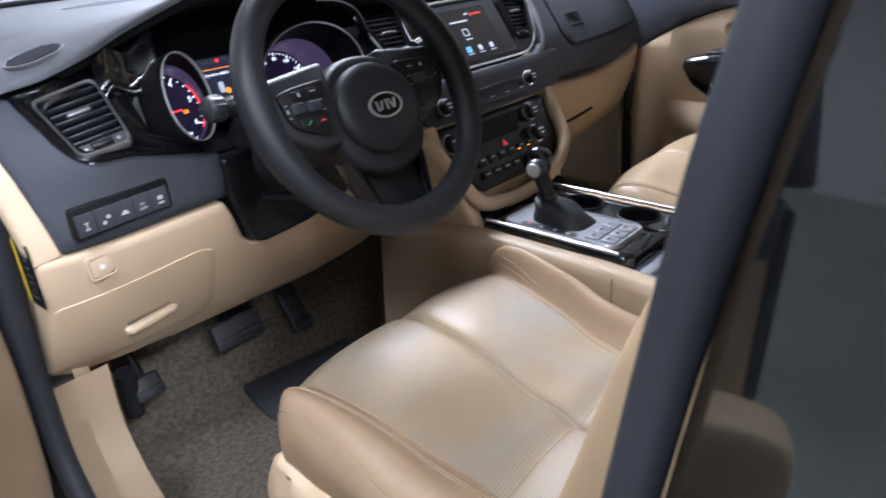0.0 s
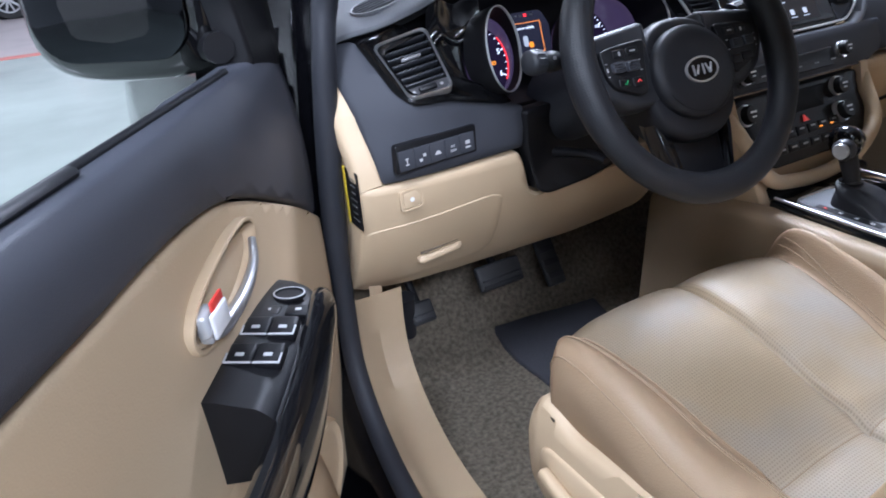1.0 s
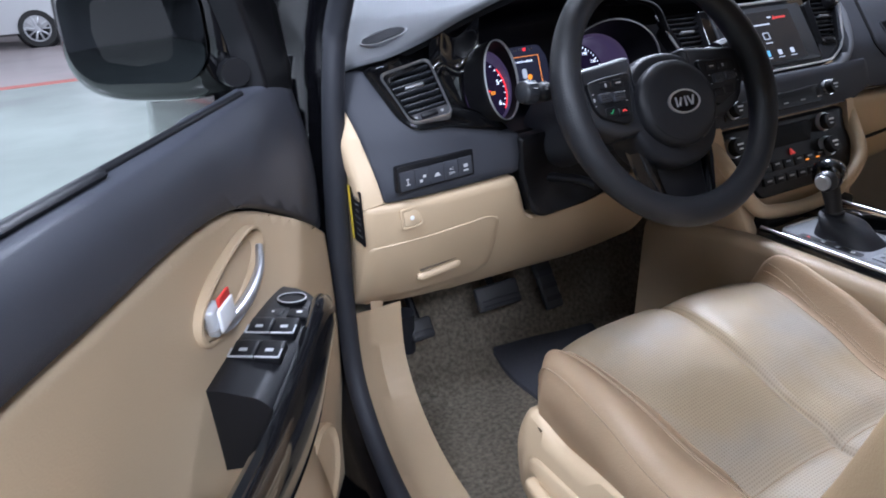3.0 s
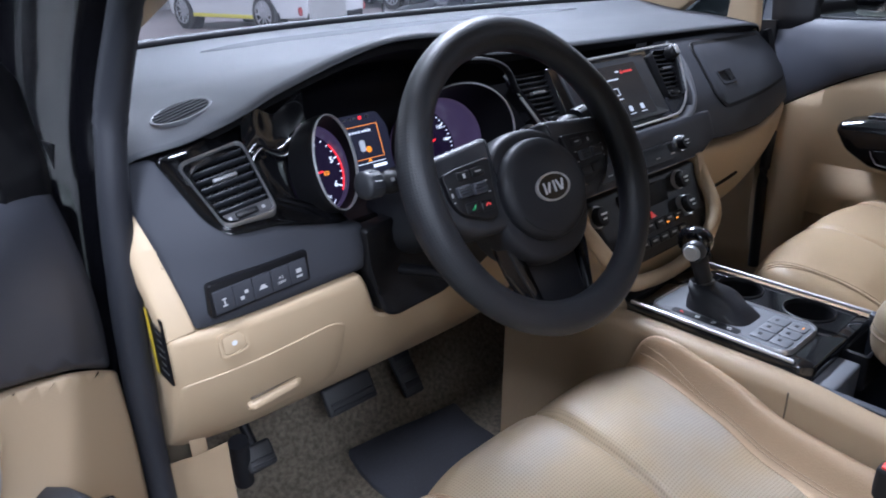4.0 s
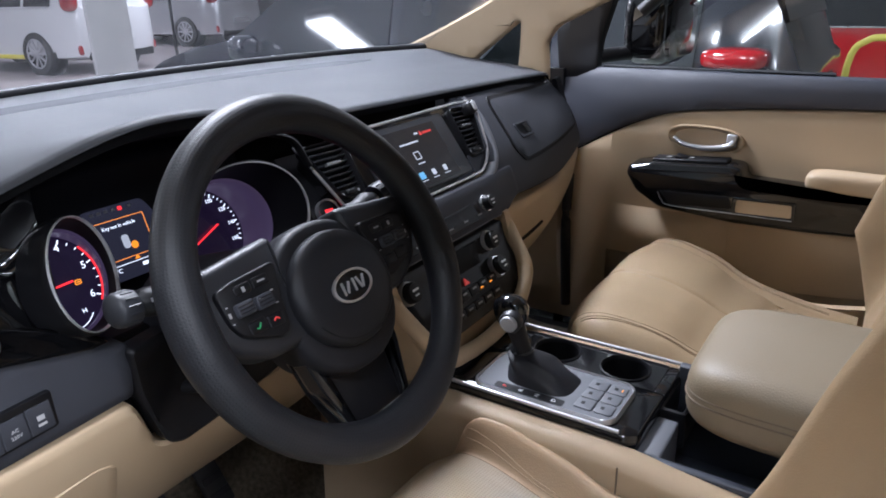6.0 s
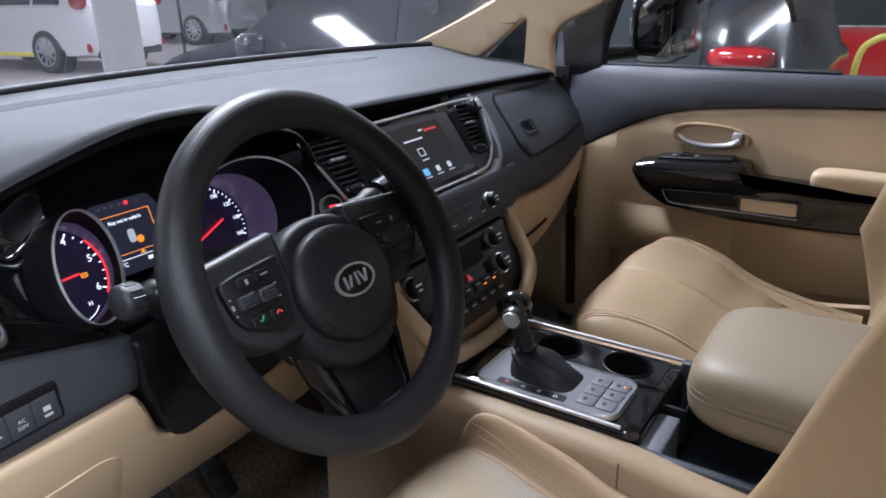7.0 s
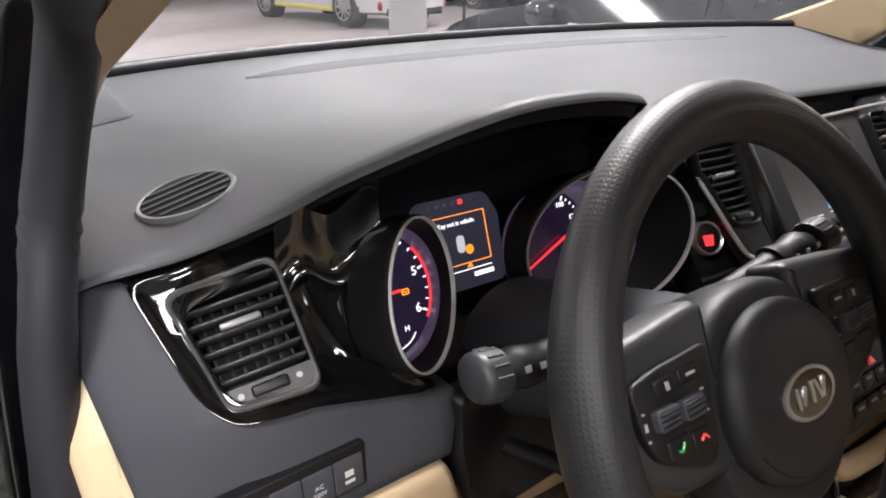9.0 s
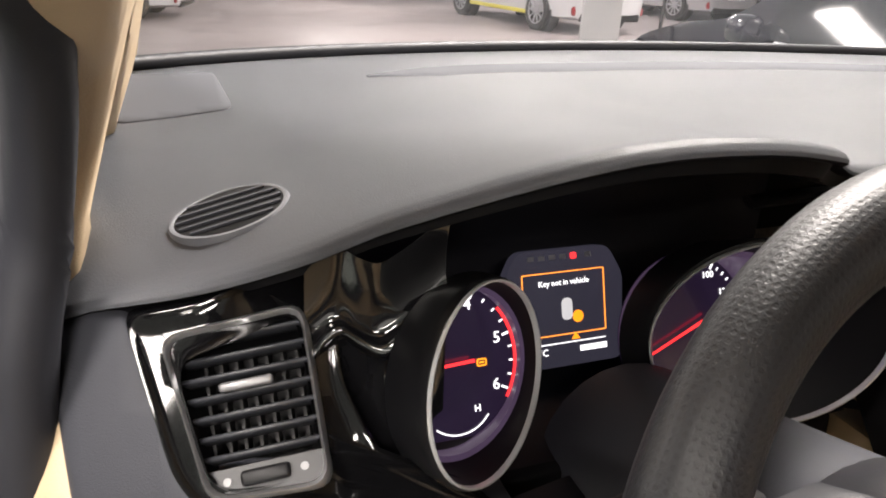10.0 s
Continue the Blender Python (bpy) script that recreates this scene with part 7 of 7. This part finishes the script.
        box(bm, (0, 0, 0), (0.17, 0.05, 0.008), topm(0.235, 0.042, 1.012) @ pose(0, 0, 0, 0, -3.5, 0), 0.003)
        swp = part("switch_plate", bm, BLACK, blk)
        bm = bmesh.new()
        box(bm, (0, 0, 0.003), (0.03, 0.028, 0.01), topm(0.215, 0.045, 1.012) @ pose(0, 0, 0, 0, 10, 0), 0.003)
        part("window_switch", bm, BLACK, blk)
        for q in (-0.03, 0.022):
            bm = bmesh.new()
            box(bm, (q, 0.004, 0.0046), (0.01, 0.012, 0.0008), topm(0.215, 0.045, 1.012) @ pose(0, 0, 0, 0, -3.5, 0))
            part("print", bm, SILVER, swp, smooth=0)
    # gloss trim bar along the armrest, with a pull slot
    if driver:
        bm = bmesh.new()
        bar_mid = smooth_line([(0.045, 0.945), (0.1, 0.948), (0.2, 0.925), (0.35, 0.925), (0.6, 0.938), (0.9, 0.95)])
        bar_half = smooth_line([(0.045, 0.026), (0.1, 0.036), (0.2, 0.05), (0.35, 0.047), (0.6, 0.04), (0.9, 0.035)])

        def bar(u, v):
            s = 0.045 + (END - 0.05) * u
            z = bar_mid(s)
            a = 2 * math.pi * v
            w = math.sqrt(1 - (1 - min(1, u / 0.07)) ** 2)
            return at(s, 0.062 + 0.028 * math.sin(math.pi * min(1.0, u * 0.9)) * 0.8 + 0.015 * math.cos(a) * w, z + bar_half(s) * math.sin(a) * w)
        surf(bm, bar, 34, 16, False, True)
        part("gloss_bar", bm, GLOSS, dr, "gloss black armrest bar")
    else:
        bm = bmesh.new()
        prism(bm, rounded([(0.178, 0.94), (0.336, 0.947), (0.347, 0.918), (0.206, 0.91)], 0.008), flat(0, 0, 0), 0.086, 0.0895, 0.0015)
        part("pull_cup", bm, BLACK, blk)
        bm = bmesh.new()
        rim(bm, rounded([(0.345, 0.948), (0.474, 0.951), (0.476, 0.908), (0.345, 0.904)], 0.006), rounded([(0.353, 0.942), (0.467, 0.944), (0.469, 0.915), (0.353, 0.912)], 0.005), flat(0, 0, 0), 0.086, 0.0915, 0.002)
        part("pull_rim", bm, GLOSS, blk)
        bm = bmesh.new()
        prism(bm, rounded([(0.35, 0.944), (0.47, 0.946), (0.472, 0.913), (0.35, 0.91)], 0.004), flat(0, 0, 0), 0.085, 0.0888)
        part("pull_inset", bm, BEIGE, blk, "beige pull slot")
        bm = bmesh.new()
        tube(bm, spline([at(q, 0.0905, z) for q, z in ((0.176, 0.938), (0.186, 0.92), (0.21, 0.908), (0.343, 0.909), (0.471, 0.91))], 5), 0.0012, 6)
        part("chrome_line", bm, CHROME, blk)
    # armrest pad
    bm = bmesh.new()

    def arm_f(u, v):
        q = cushion(0, 0, 0, 0.27 if driver else 0.34, 0.1 if driver else 0.08, 0.09 if driver else 0.046, 0.3)(u, v)
        s = (0.56 if driver else 0.652) + q[0]
        return at(s, 0.048 + q[1] + 0.12 * max(0.0, s - 0.44) * (0.5 - q[1] / 0.1), (0.962 if driver else 0.998) + q[2])
    surf(bm, arm_f, 40, 18, True)
    part("armrest", bm, BEIGE_SOFT, dr, "padded beige armrest")
    # map pocket low on the panel
    bm = bmesh.new()
    surf(bm, lambda u, v: at(0.03 + 0.75 * u, 0.01 + (0.085 * min(1, u * 5, (1 - u) * 8) ** 0.7) * math.sin(math.pi * min(1, v * 0.9 + 0.1)) ** 0.6, 0.55 + 0.2 * v - 0.04 * math.sin(math.pi * u)), 24, 10)
    bmesh.ops.solidify(bm, geom=bm.faces[:], thickness=0.006)
    part("map_pocket", bm, BEIGE, dr, "beige map pocket")
    bm = bmesh.new()
    surf(bm, lambda u, v: at(0.03 + 0.3 * u, 0.012 + 0.03 * math.sin(math.pi * u) * math.sin(math.pi * v), 0.74 + 0.13 * v), 12, 8)
    part("lower_bulge", bm, BEIGE_SOFT, dr)
    if driver:
        msp = flat(0.02, 0.012, 0.66)
        bm = bmesh.new()
        lathe(bm, [(0.07, -0.004), (0.07, 0.004), (0.064, 0.008), (0.056, 0.004), (0.05, 0.003), (0.0005, 0.006)], msp, 40, False)
        part("speaker_ring", bm, BEIGE, dr, "round beige speaker cover")
    # body-coloured inner frame edges
    bm = bmesh.new()
    surf(bm, lambda u, v: at(S0 - 0.005, -0.09 + 0.075 * u, 0.42 + 0.76 * v), 3, 6)
    bmesh.ops.solidify(bm, geom=bm.faces[:], thickness=0.006)
    part("hinge_face", bm, CARPAINT, dr)
    bm = bmesh.new()
    surf(bm, lambda u, v: at(END + 0.012, -0.09 + 0.085 * u, 0.42 + 0.76 * v), 3, 6)
    bmesh.ops.solidify(bm, geom=bm.faces[:], thickness=0.006)
    part("lock_face", bm, CARPAINT, dr)
    return dr


A35 = radians(35)
door("driver_door", "open driver door with dark and beige trim and gloss black bar", (-0.93, 0.14, 0), (-math.sin(A35), -math.cos(A35), 0), (math.cos(A35), -math.sin(A35), 0), True)
door("passenger_door", "closed passenger door with dark and beige trim", (0.822, 0.2, 0), (0, -1, 0), (-1, 0, 0), False)

# ---- garage ----
GX0, GX1, GY0, GY1, GH = -9.0, 19.0, -8.0, 24.0, 3.4
FLOOR_MAT = mat("painted_floor", (0.42, 0.37, 0.365), 0.35, vary=0.12, scale=0.8, rough_vary=0.15, dirt=0.35, dirt_scale=1.3, bump=0.1, bump_scale=60)
WALL_MAT = mat("white_wall_paint", (0.5, 0.5, 0.5), 0.7, vary=0.05, scale=2, dirt=0.2, dirt_scale=0.8, bump=0.2, bump_scale=120)
CEIL_MAT = mat("grey_ceiling_paint", (0.62, 0.63, 0.64), 0.8, vary=0.06, scale=1.5)
bm = bmesh.new()
box(bm, ((GX0 + GX1) / 2, (GY0 + GY1) / 2, -0.05), (GX1 - GX0 + 0.6, GY1 - GY0 + 0.6, 0.1))
solo("ground", bm, FLOOR_MAT, "pale pinkish painted garage floor with tyre marks", "floor", "structure")
for nm, c, s in (("wall_north", ((GX0 + GX1) / 2, GY1 + 0.1, GH / 2), (GX1 - GX0, 0.2, GH)), ("wall_south", ((GX0 + GX1) / 2, GY0 - 0.1, GH / 2), (GX1 - GX0, 0.2, GH)),
                 ("wall_west", (GX0 - 0.1, (GY0 + GY1) / 2, GH / 2), (0.2, GY1 - GY0, GH)), ("wall_east", (GX1 + 0.1, (GY0 + GY1) / 2, GH / 2), (0.2, GY1 - GY0, GH))):
    bm = bmesh.new()
    box(bm, c, s)
    # unseen west wall is made whiter to brighten reflections in the gloss pillar
    solo(nm, bm, WALL_MAT if nm != "wall_west" else mat("white_reflector_paint", (0.75, 0.75, 0.75), 0.6, vary=0.05), "white painted garage wall", "wall", "structure")
bm = bmesh.new()
box(bm, ((GX0 + GX1) / 2, (GY0 + GY1) / 2, GH + 0.05), (GX1 - GX0 + 0.6, GY1 - GY0 + 0.6, 0.1))
solo("ceiling", bm, CEIL_MAT, "pale grey garage ceiling", "ceiling", "structure")
BAY_MAT = mat("bay_floor_resin", (0.27, 0.3, 0.275), 0.22, vary=0.2, scale=0.9, rough_vary=0.12, dirt=0.4, dirt_scale=0.7)
bm = bmesh.new()
box(bm, ((GX0 + GX1) / 2, (GY0 + 9.0) / 2, 0.002), (GX1 - GX0, 9.0 - GY0, 0.004))
solo("bay_floor", bm, BAY_MAT, "greenish grey resin floor of the parking bay", "floor", "structure")
bm = bmesh.new()
box(bm, (2.5, 9.12, 0.003), (20, 0.22, 0.006))
solo("floor_line", bm, mat("red_line_paint", (0.5, 0.16, 0.13), 0.4, dirt=0.4), "worn red painted line on the floor", "floor line", "structure")
# column
bm = bmesh.new()
box(bm, (6.1, 10.5, GH / 2), (0.62, 0.5, GH), T(6.1, 10.5, 0) @ pose(0, 0, 0, 0, 0, -28) @ T(-6.1, -10.5, 0), 0.02)
solo("column", bm, WALL_MAT, "white painted concrete column", "column", "structure")
# light fittings, out of view, one added at each assumed lamp spot
tube_mat = mat("lamp_diffuser", (0.9, 0.9, 0.9), 0.4, emit=(1.0, 0.98, 0.95), emit_strength=6.0)
fit0 = None
for lx, ly, watts in LAMP_SPOTS:
    if fit0 is None:
        fit0 = thing("ceiling_light", "square-cornered white ceiling panel light, unseen, at an assumed spot", "ceiling light", (lx, ly, LAMP_Z), "ceiling lights")
        bm = bmesh.new()
        box(bm, (lx, ly, LAMP_Z + 0.05), (1.24, 0.64, 0.1), bev=0.008)
        part("tray", bm, TAG_WHITE, fit0)
        bm = bmesh.new()
        box(bm, (lx, ly, LAMP_Z - 0.005), (1.16, 0.56, 0.012), bev=0.003)
        part("diffuser", bm, tube_mat, fit0)
    else:
        copy_thing(fit0, T(lx, ly, LAMP_Z))

# ---- parked cars ----
TYRE = mat("tyre_rubber", (0.02, 0.02, 0.02), 0.7)
ALLOY = mat("alloy_wheel", (0.55, 0.55, 0.57), 0.3, metal=0.8)
DARKGLASS = mat("dark_car_glass", (0.02, 0.022, 0.025), 0.05, coat=0.5, rough_vary=0.02)
LAMP_RED = mat("red_lamp_lens", (0.28, 0.006, 0.01), 0.16, coat=0.8, rough_vary=0.03)
LAMP_CLEAR = mat("clear_lamp_lens", (0.6, 0.62, 0.65), 0.08, coat=0.8, rough_vary=0.03)
PLATE_W = mat("plate_white", (0.7, 0.7, 0.7), 0.5)


def paint(name, c, metal=0.0):
    return mat(name, c, 0.18, metal=metal, vary=0.03, coat=0.9, rough_vary=0.04)


def parked_car(label, body_mat, length, width, height, m, sill=None, group="parked cars", lamp=None):
    """A small hatchback facing local +y, standing on z = 0."""
    c = thing("parked_car", label, "car", (0, 0, 0), group)
    Lh, Wh = length / 2, width / 2
    roof = smooth_line([(-1.0, 0.62), (-0.97, 0.72), (-0.9, 0.93), (-0.72, 0.985), (-0.4, 1.0), (0.0, 0.985), (0.18, 0.93), (0.42, 0.72), (0.5, 0.66), (0.75, 0.6), (0.93, 0.5), (1.0, 0.36)])
    belt = 0.60 * height

    def ring(t):
        y = t * Lh
        top = roof(t) * height
        wb = Wh * (1 - 0.12 * abs(t) ** 6 - 0.5 * max(0, abs(t) - 0.88))
        zb = 0.2 + 0.1 * max(0, abs(t) - 0.8)
        pts = [(0.75 * wb, zb), (wb * 0.96, zb + 0.05), (wb, 0.5), (wb * 0.985, min(belt, top - 0.03))]
        if top > belt + 0.03:
            k = (top - belt) / (height - belt)
            pts += [(wb * (0.96 - 0.14 * k), belt + (top - belt) * 0.85), (wb * (0.88 - 0.18 * k), top - 0.015), (wb * 0.4, top + 0.005)]
        else:
            pts += [(wb * 0.9, top - 0.012), (wb * 0.7, top - 0.002), (wb * 0.35, top + 0.005)]
        full = [(x, z) for x, z in pts] + [(-x, z) for x, z in pts[::-1]]
        return [Vector((x, y, z)) for x, z in full]
    bm = bmesh.new()
    ts = np.linspace(-1, 1, 41)
    rg = [[bm.verts.new(p) for p in ring(t)] for t in ts]
    for A, B in zip(rg, rg[1:]):
        for i in range(len(A)):
            bm.faces.new((A[i], A[(i + 1) % len(A)], B[(i + 1) % len(A)], B[i]))
    for end, sy in ((rg[0], -1), (rg[-1], 1)):
        mid = sum((v.co for v in end), Vector()) / len(end)
        cap = [[bm.verts.new(mid + (v.co - mid) * s + Vector((0, sy * o, 0))) for v in end] for s, o in ((0.93, 0.035), (0.8, 0.05))]
        for A, B in ((end, cap[0]), (cap[0], cap[1])):
            for i in range(len(A)):
                bm.faces.new((A[i], A[(i + 1) % len(A)], B[(i + 1) % len(A)], B[i]))
        bm.faces.new(cap[1])
    body = part("body", bm, body_mat, c, "", 40)
    # side windows, three a side, windscreen, rear screen
    def side_pt(t, f, sx, off):
        top = roof(t) * height
        k = max(0.0, (top - belt) / (height - belt))
        wb = Wh * (1 - 0.10 * abs(t) ** 6)
        x = wb * (0.985 + (0.96 - 0.14 * k - 0.985) * f) + off
        return Vector((sx * x, t * Lh, belt + 0.015 + (top - belt) * 0.8 * f))
    for sx in (-1, 1):
        for t0, t1 in ((-0.82, -0.55), (-0.52, -0.12), (-0.09, 0.33)):
            bm = bmesh.new()
            surf(bm, lambda u, v: side_pt(t0 + (t1 - t0) * u, v, sx, 0.006), 6, 3)
            part("side_window", bm, DARKGLASS, c)
        bm = bmesh.new()
        tube(bm, [side_pt(-0.8 + 1.1 * u, -0.02, sx, 0.008) for u in np.linspace(0, 1, 10)], 0.008, 6)
        part("window_trim", bm, CHROME, c)
    bm = bmesh.new()
    surf(bm, lambda u, v: Vector(((2 * u - 1) * Wh * (0.78 - 0.16 * (1 - v)), (0.20 + 0.2 * v) * Lh, roof(0.20 + 0.2 * v) * height + 0.014)), 8, 6)
    part("windscreen", bm, DARKGLASS, c)
    bm = bmesh.new()
    surf(bm, lambda u, v: Vector(((2 * u - 1) * Wh * (0.7 + 0.06 * v), (-0.905 - 0.065 * v) * Lh, roof(-0.905 - 0.065 * v) * height + 0.012)) , 8, 5)
    part("rear_screen", bm, DARKGLASS, c)
    for sx in (-1, 1):
        bm = bmesh.new()
        lp = lamp or (-Lh * 0.955, 0.66 * height, 0.24, 0.3 * height / 1.5)
        surf(bm, cushion(sx * Wh * 0.84, lp[0], lp[1], 0.24 if lamp else 0.2, lp[2], lp[3], 0.7), 20, 12, True)
        part("tail_lamp", bm, LAMP_RED, c, "red tail lamp")
        bm = bmesh.new()
        surf(bm, cushion(sx * Wh * 0.8, -Lh * 0.985, 0.36, 0.12, 0.06, 0.14, 0.7), 16, 8, True)
        part("fog_lamp", bm, LAMP_RED, c)
        bm = bmesh.new()
        surf(bm, cushion(sx * Wh * 0.76, Lh * 0.9, 0.47 * height, 0.26, 0.42, 0.15, 0.75), 20, 12, True)
        part("headlamp", bm, LAMP_CLEAR, c, "clear headlamp")
        bm = bmesh.new()
        surf(bm, cushion(sx * (Wh + 0.09), 0.36 * Lh, belt + 0.06, 0.2, 0.13, 0.15, 0.7), 18, 10, True)
        part("mirror", bm, body_mat, c)
        if sill:
            bm = bmesh.new()
            box(bm, (sx * (Wh * 0.985), 0, 0.26), (0.03, length * 0.46, 0.06), bev=0.008)
            part("sill_stripe", bm, sill, c, "yellow sill stripe")
        for ty in (-0.6, 0.63):
            mw = T(sx * (Wh - 0.09), ty * Lh, 0.31) @ pose(0, 0, 0, 0, 90 * sx, 0)
            bm = bmesh.new()
            lathe(bm, [(0.35, -0.14), (0.36, 0.04), (0.35, 0.05)], mw, 28)
            part("wheel_arch", bm, BLACK, body)
            bm = bmesh.new()
            lathe(bm, [(0.2, -0.1), (0.3, -0.1), (0.31, -0.05), (0.31, 0.06), (0.295, 0.098), (0.215, 0.1), (0.205, 0.06)], mw, 28, False)
            wl = part("wheel", bm, TYRE, c)
            bm = bmesh.new()
            lathe(bm, [(0.21, 0.098), (0.2, 0.102), (0.19, 0.06), (0.001, 0.05)], mw, 28, False)
            part("rim_disc", bm, BLACK, wl)
            bm = bmesh.new()
            for k in range(10):
                box(bm, (0, 0.115, 0.088), (0.026 if k % 2 else 0.034, 0.17, 0.018), mw @ pose(0, 0, 0, 0, 0, 36 * k), 0.004, 1)
            lathe(bm, [(0.05, 0.07), (0.045, 0.1)], mw, 16)
            lathe(bm, [(0.215, 0.09), (0.213, 0.104), (0.195, 0.104), (0.19, 0.09)], mw, 28, False)
            part("spokes", bm, ALLOY, wl, "silver alloy spokes")
    bm = bmesh.new()
    box(bm, (0, -Lh * 0.995 - 0.05, 0.52), (0.5, 0.02, 0.11), bev=0.005)
    part("number_plate", bm, PLATE_W, c)
    bm = bmesh.new()
    box(bm, (0, -Lh * 0.985 - 0.05, 0.27), (width * 0.72, 0.06, 0.12), bev=0.02)
    part("bumper_insert", bm, BLACK, c)
    bm = bmesh.new()
    box(bm, (0, Lh * 0.985, 0.33), (width * 0.6, 0.06, 0.2), bev=0.03)
    part("grille", bm, BLACK, c)
    c.matrix_basis = m
    return c


WHITE = paint("white_car_paint", (0.6, 0.6, 0.61))
SILVERP = paint("silver_car_paint", (0.5, 0.5, 0.52), 0.5)
DARKP = paint("dark_blue_car_paint", (0.012, 0.013, 0.02))
REDP = paint("red_car_paint", (0.45, 0.01, 0.015))
yellow_stripe = mat("yellow_stripe", (0.7, 0.62, 0.1), 0.5)
turn = 7.4
BIG = Matrix.Diagonal((1.25, 1.25, 1.25, 1))
parked_car("white hatchback with yellow sill stripe and alloy wheels", WHITE, 4.0, 1.62, 1.58, T(7.02, 14.65, 0) @ pose(0, 0, 0, 0, 0, turn) @ BIG, yellow_stripe)
parked_car("silver hatchback parked in the row", SILVERP, 4.0, 1.66, 1.56, T(12.6, 17.56, 0) @ pose(0, 0, 0, 0, 0, turn) @ BIG)
parked_car("silver saloon parked at the end of the row", SILVERP, 4.2, 1.7, 1.48, T(15.4, 18.0, 0) @ pose(0, 0, 0, 0, 0, turn) @ BIG)
parked_car("dark hatchback parked alongside with red tail lamps", DARKP, 4.4, 1.75, 1.7, T(3.08, 2.15, 0), lamp=(-1.95, 1.09, 0.28, 0.1))
parked_car("red hatchback parked across the aisle", REDP, 3.7, 1.65, 1.5, T(8.6, 0.3, 0) @ pose(0, 0, 0, 0, 0, 180))
parked_car("white saloon parked far across the aisle", WHITE, 4.3, 1.75, 1.45, T(16.5, -0.2, 0) @ pose(0, 0, 0, 0, 0, 90))
parked_car("white van-like hatchback parked ahead", WHITE, 4.0, 1.75, 1.7, T(-2.3, 14.6, 0) @ pose(0, 0, 0, 0, 0, 78))
# thin dark post beside the column
bm = bmesh.new()
tube(bm, [Vector((6.75, 9.75, 0)), Vector((6.75, 9.75, 1.7))], 0.025, 10)
solo("signal_post", bm, BLACK, "thin dark metal post standing near the column", "post")
# yellow barrier beside the red car
bar = thing("barrier", "yellow tubular barrier standing on the floor", "barrier", (5.0, -0.3, 0))
for dy in (-0.25, 0.25):
    bm = bmesh.new()
    tube(bm, spline([(5.0, -0.3 + dy, 0), (5.0, -0.3 + dy, 0.8), (5.0, -0.3 + dy * 0.6, 0.98), (5.0, -0.3, 1.0)], 5), 0.024, 10)
    part("hoop", bm, yellow_stripe, bar)
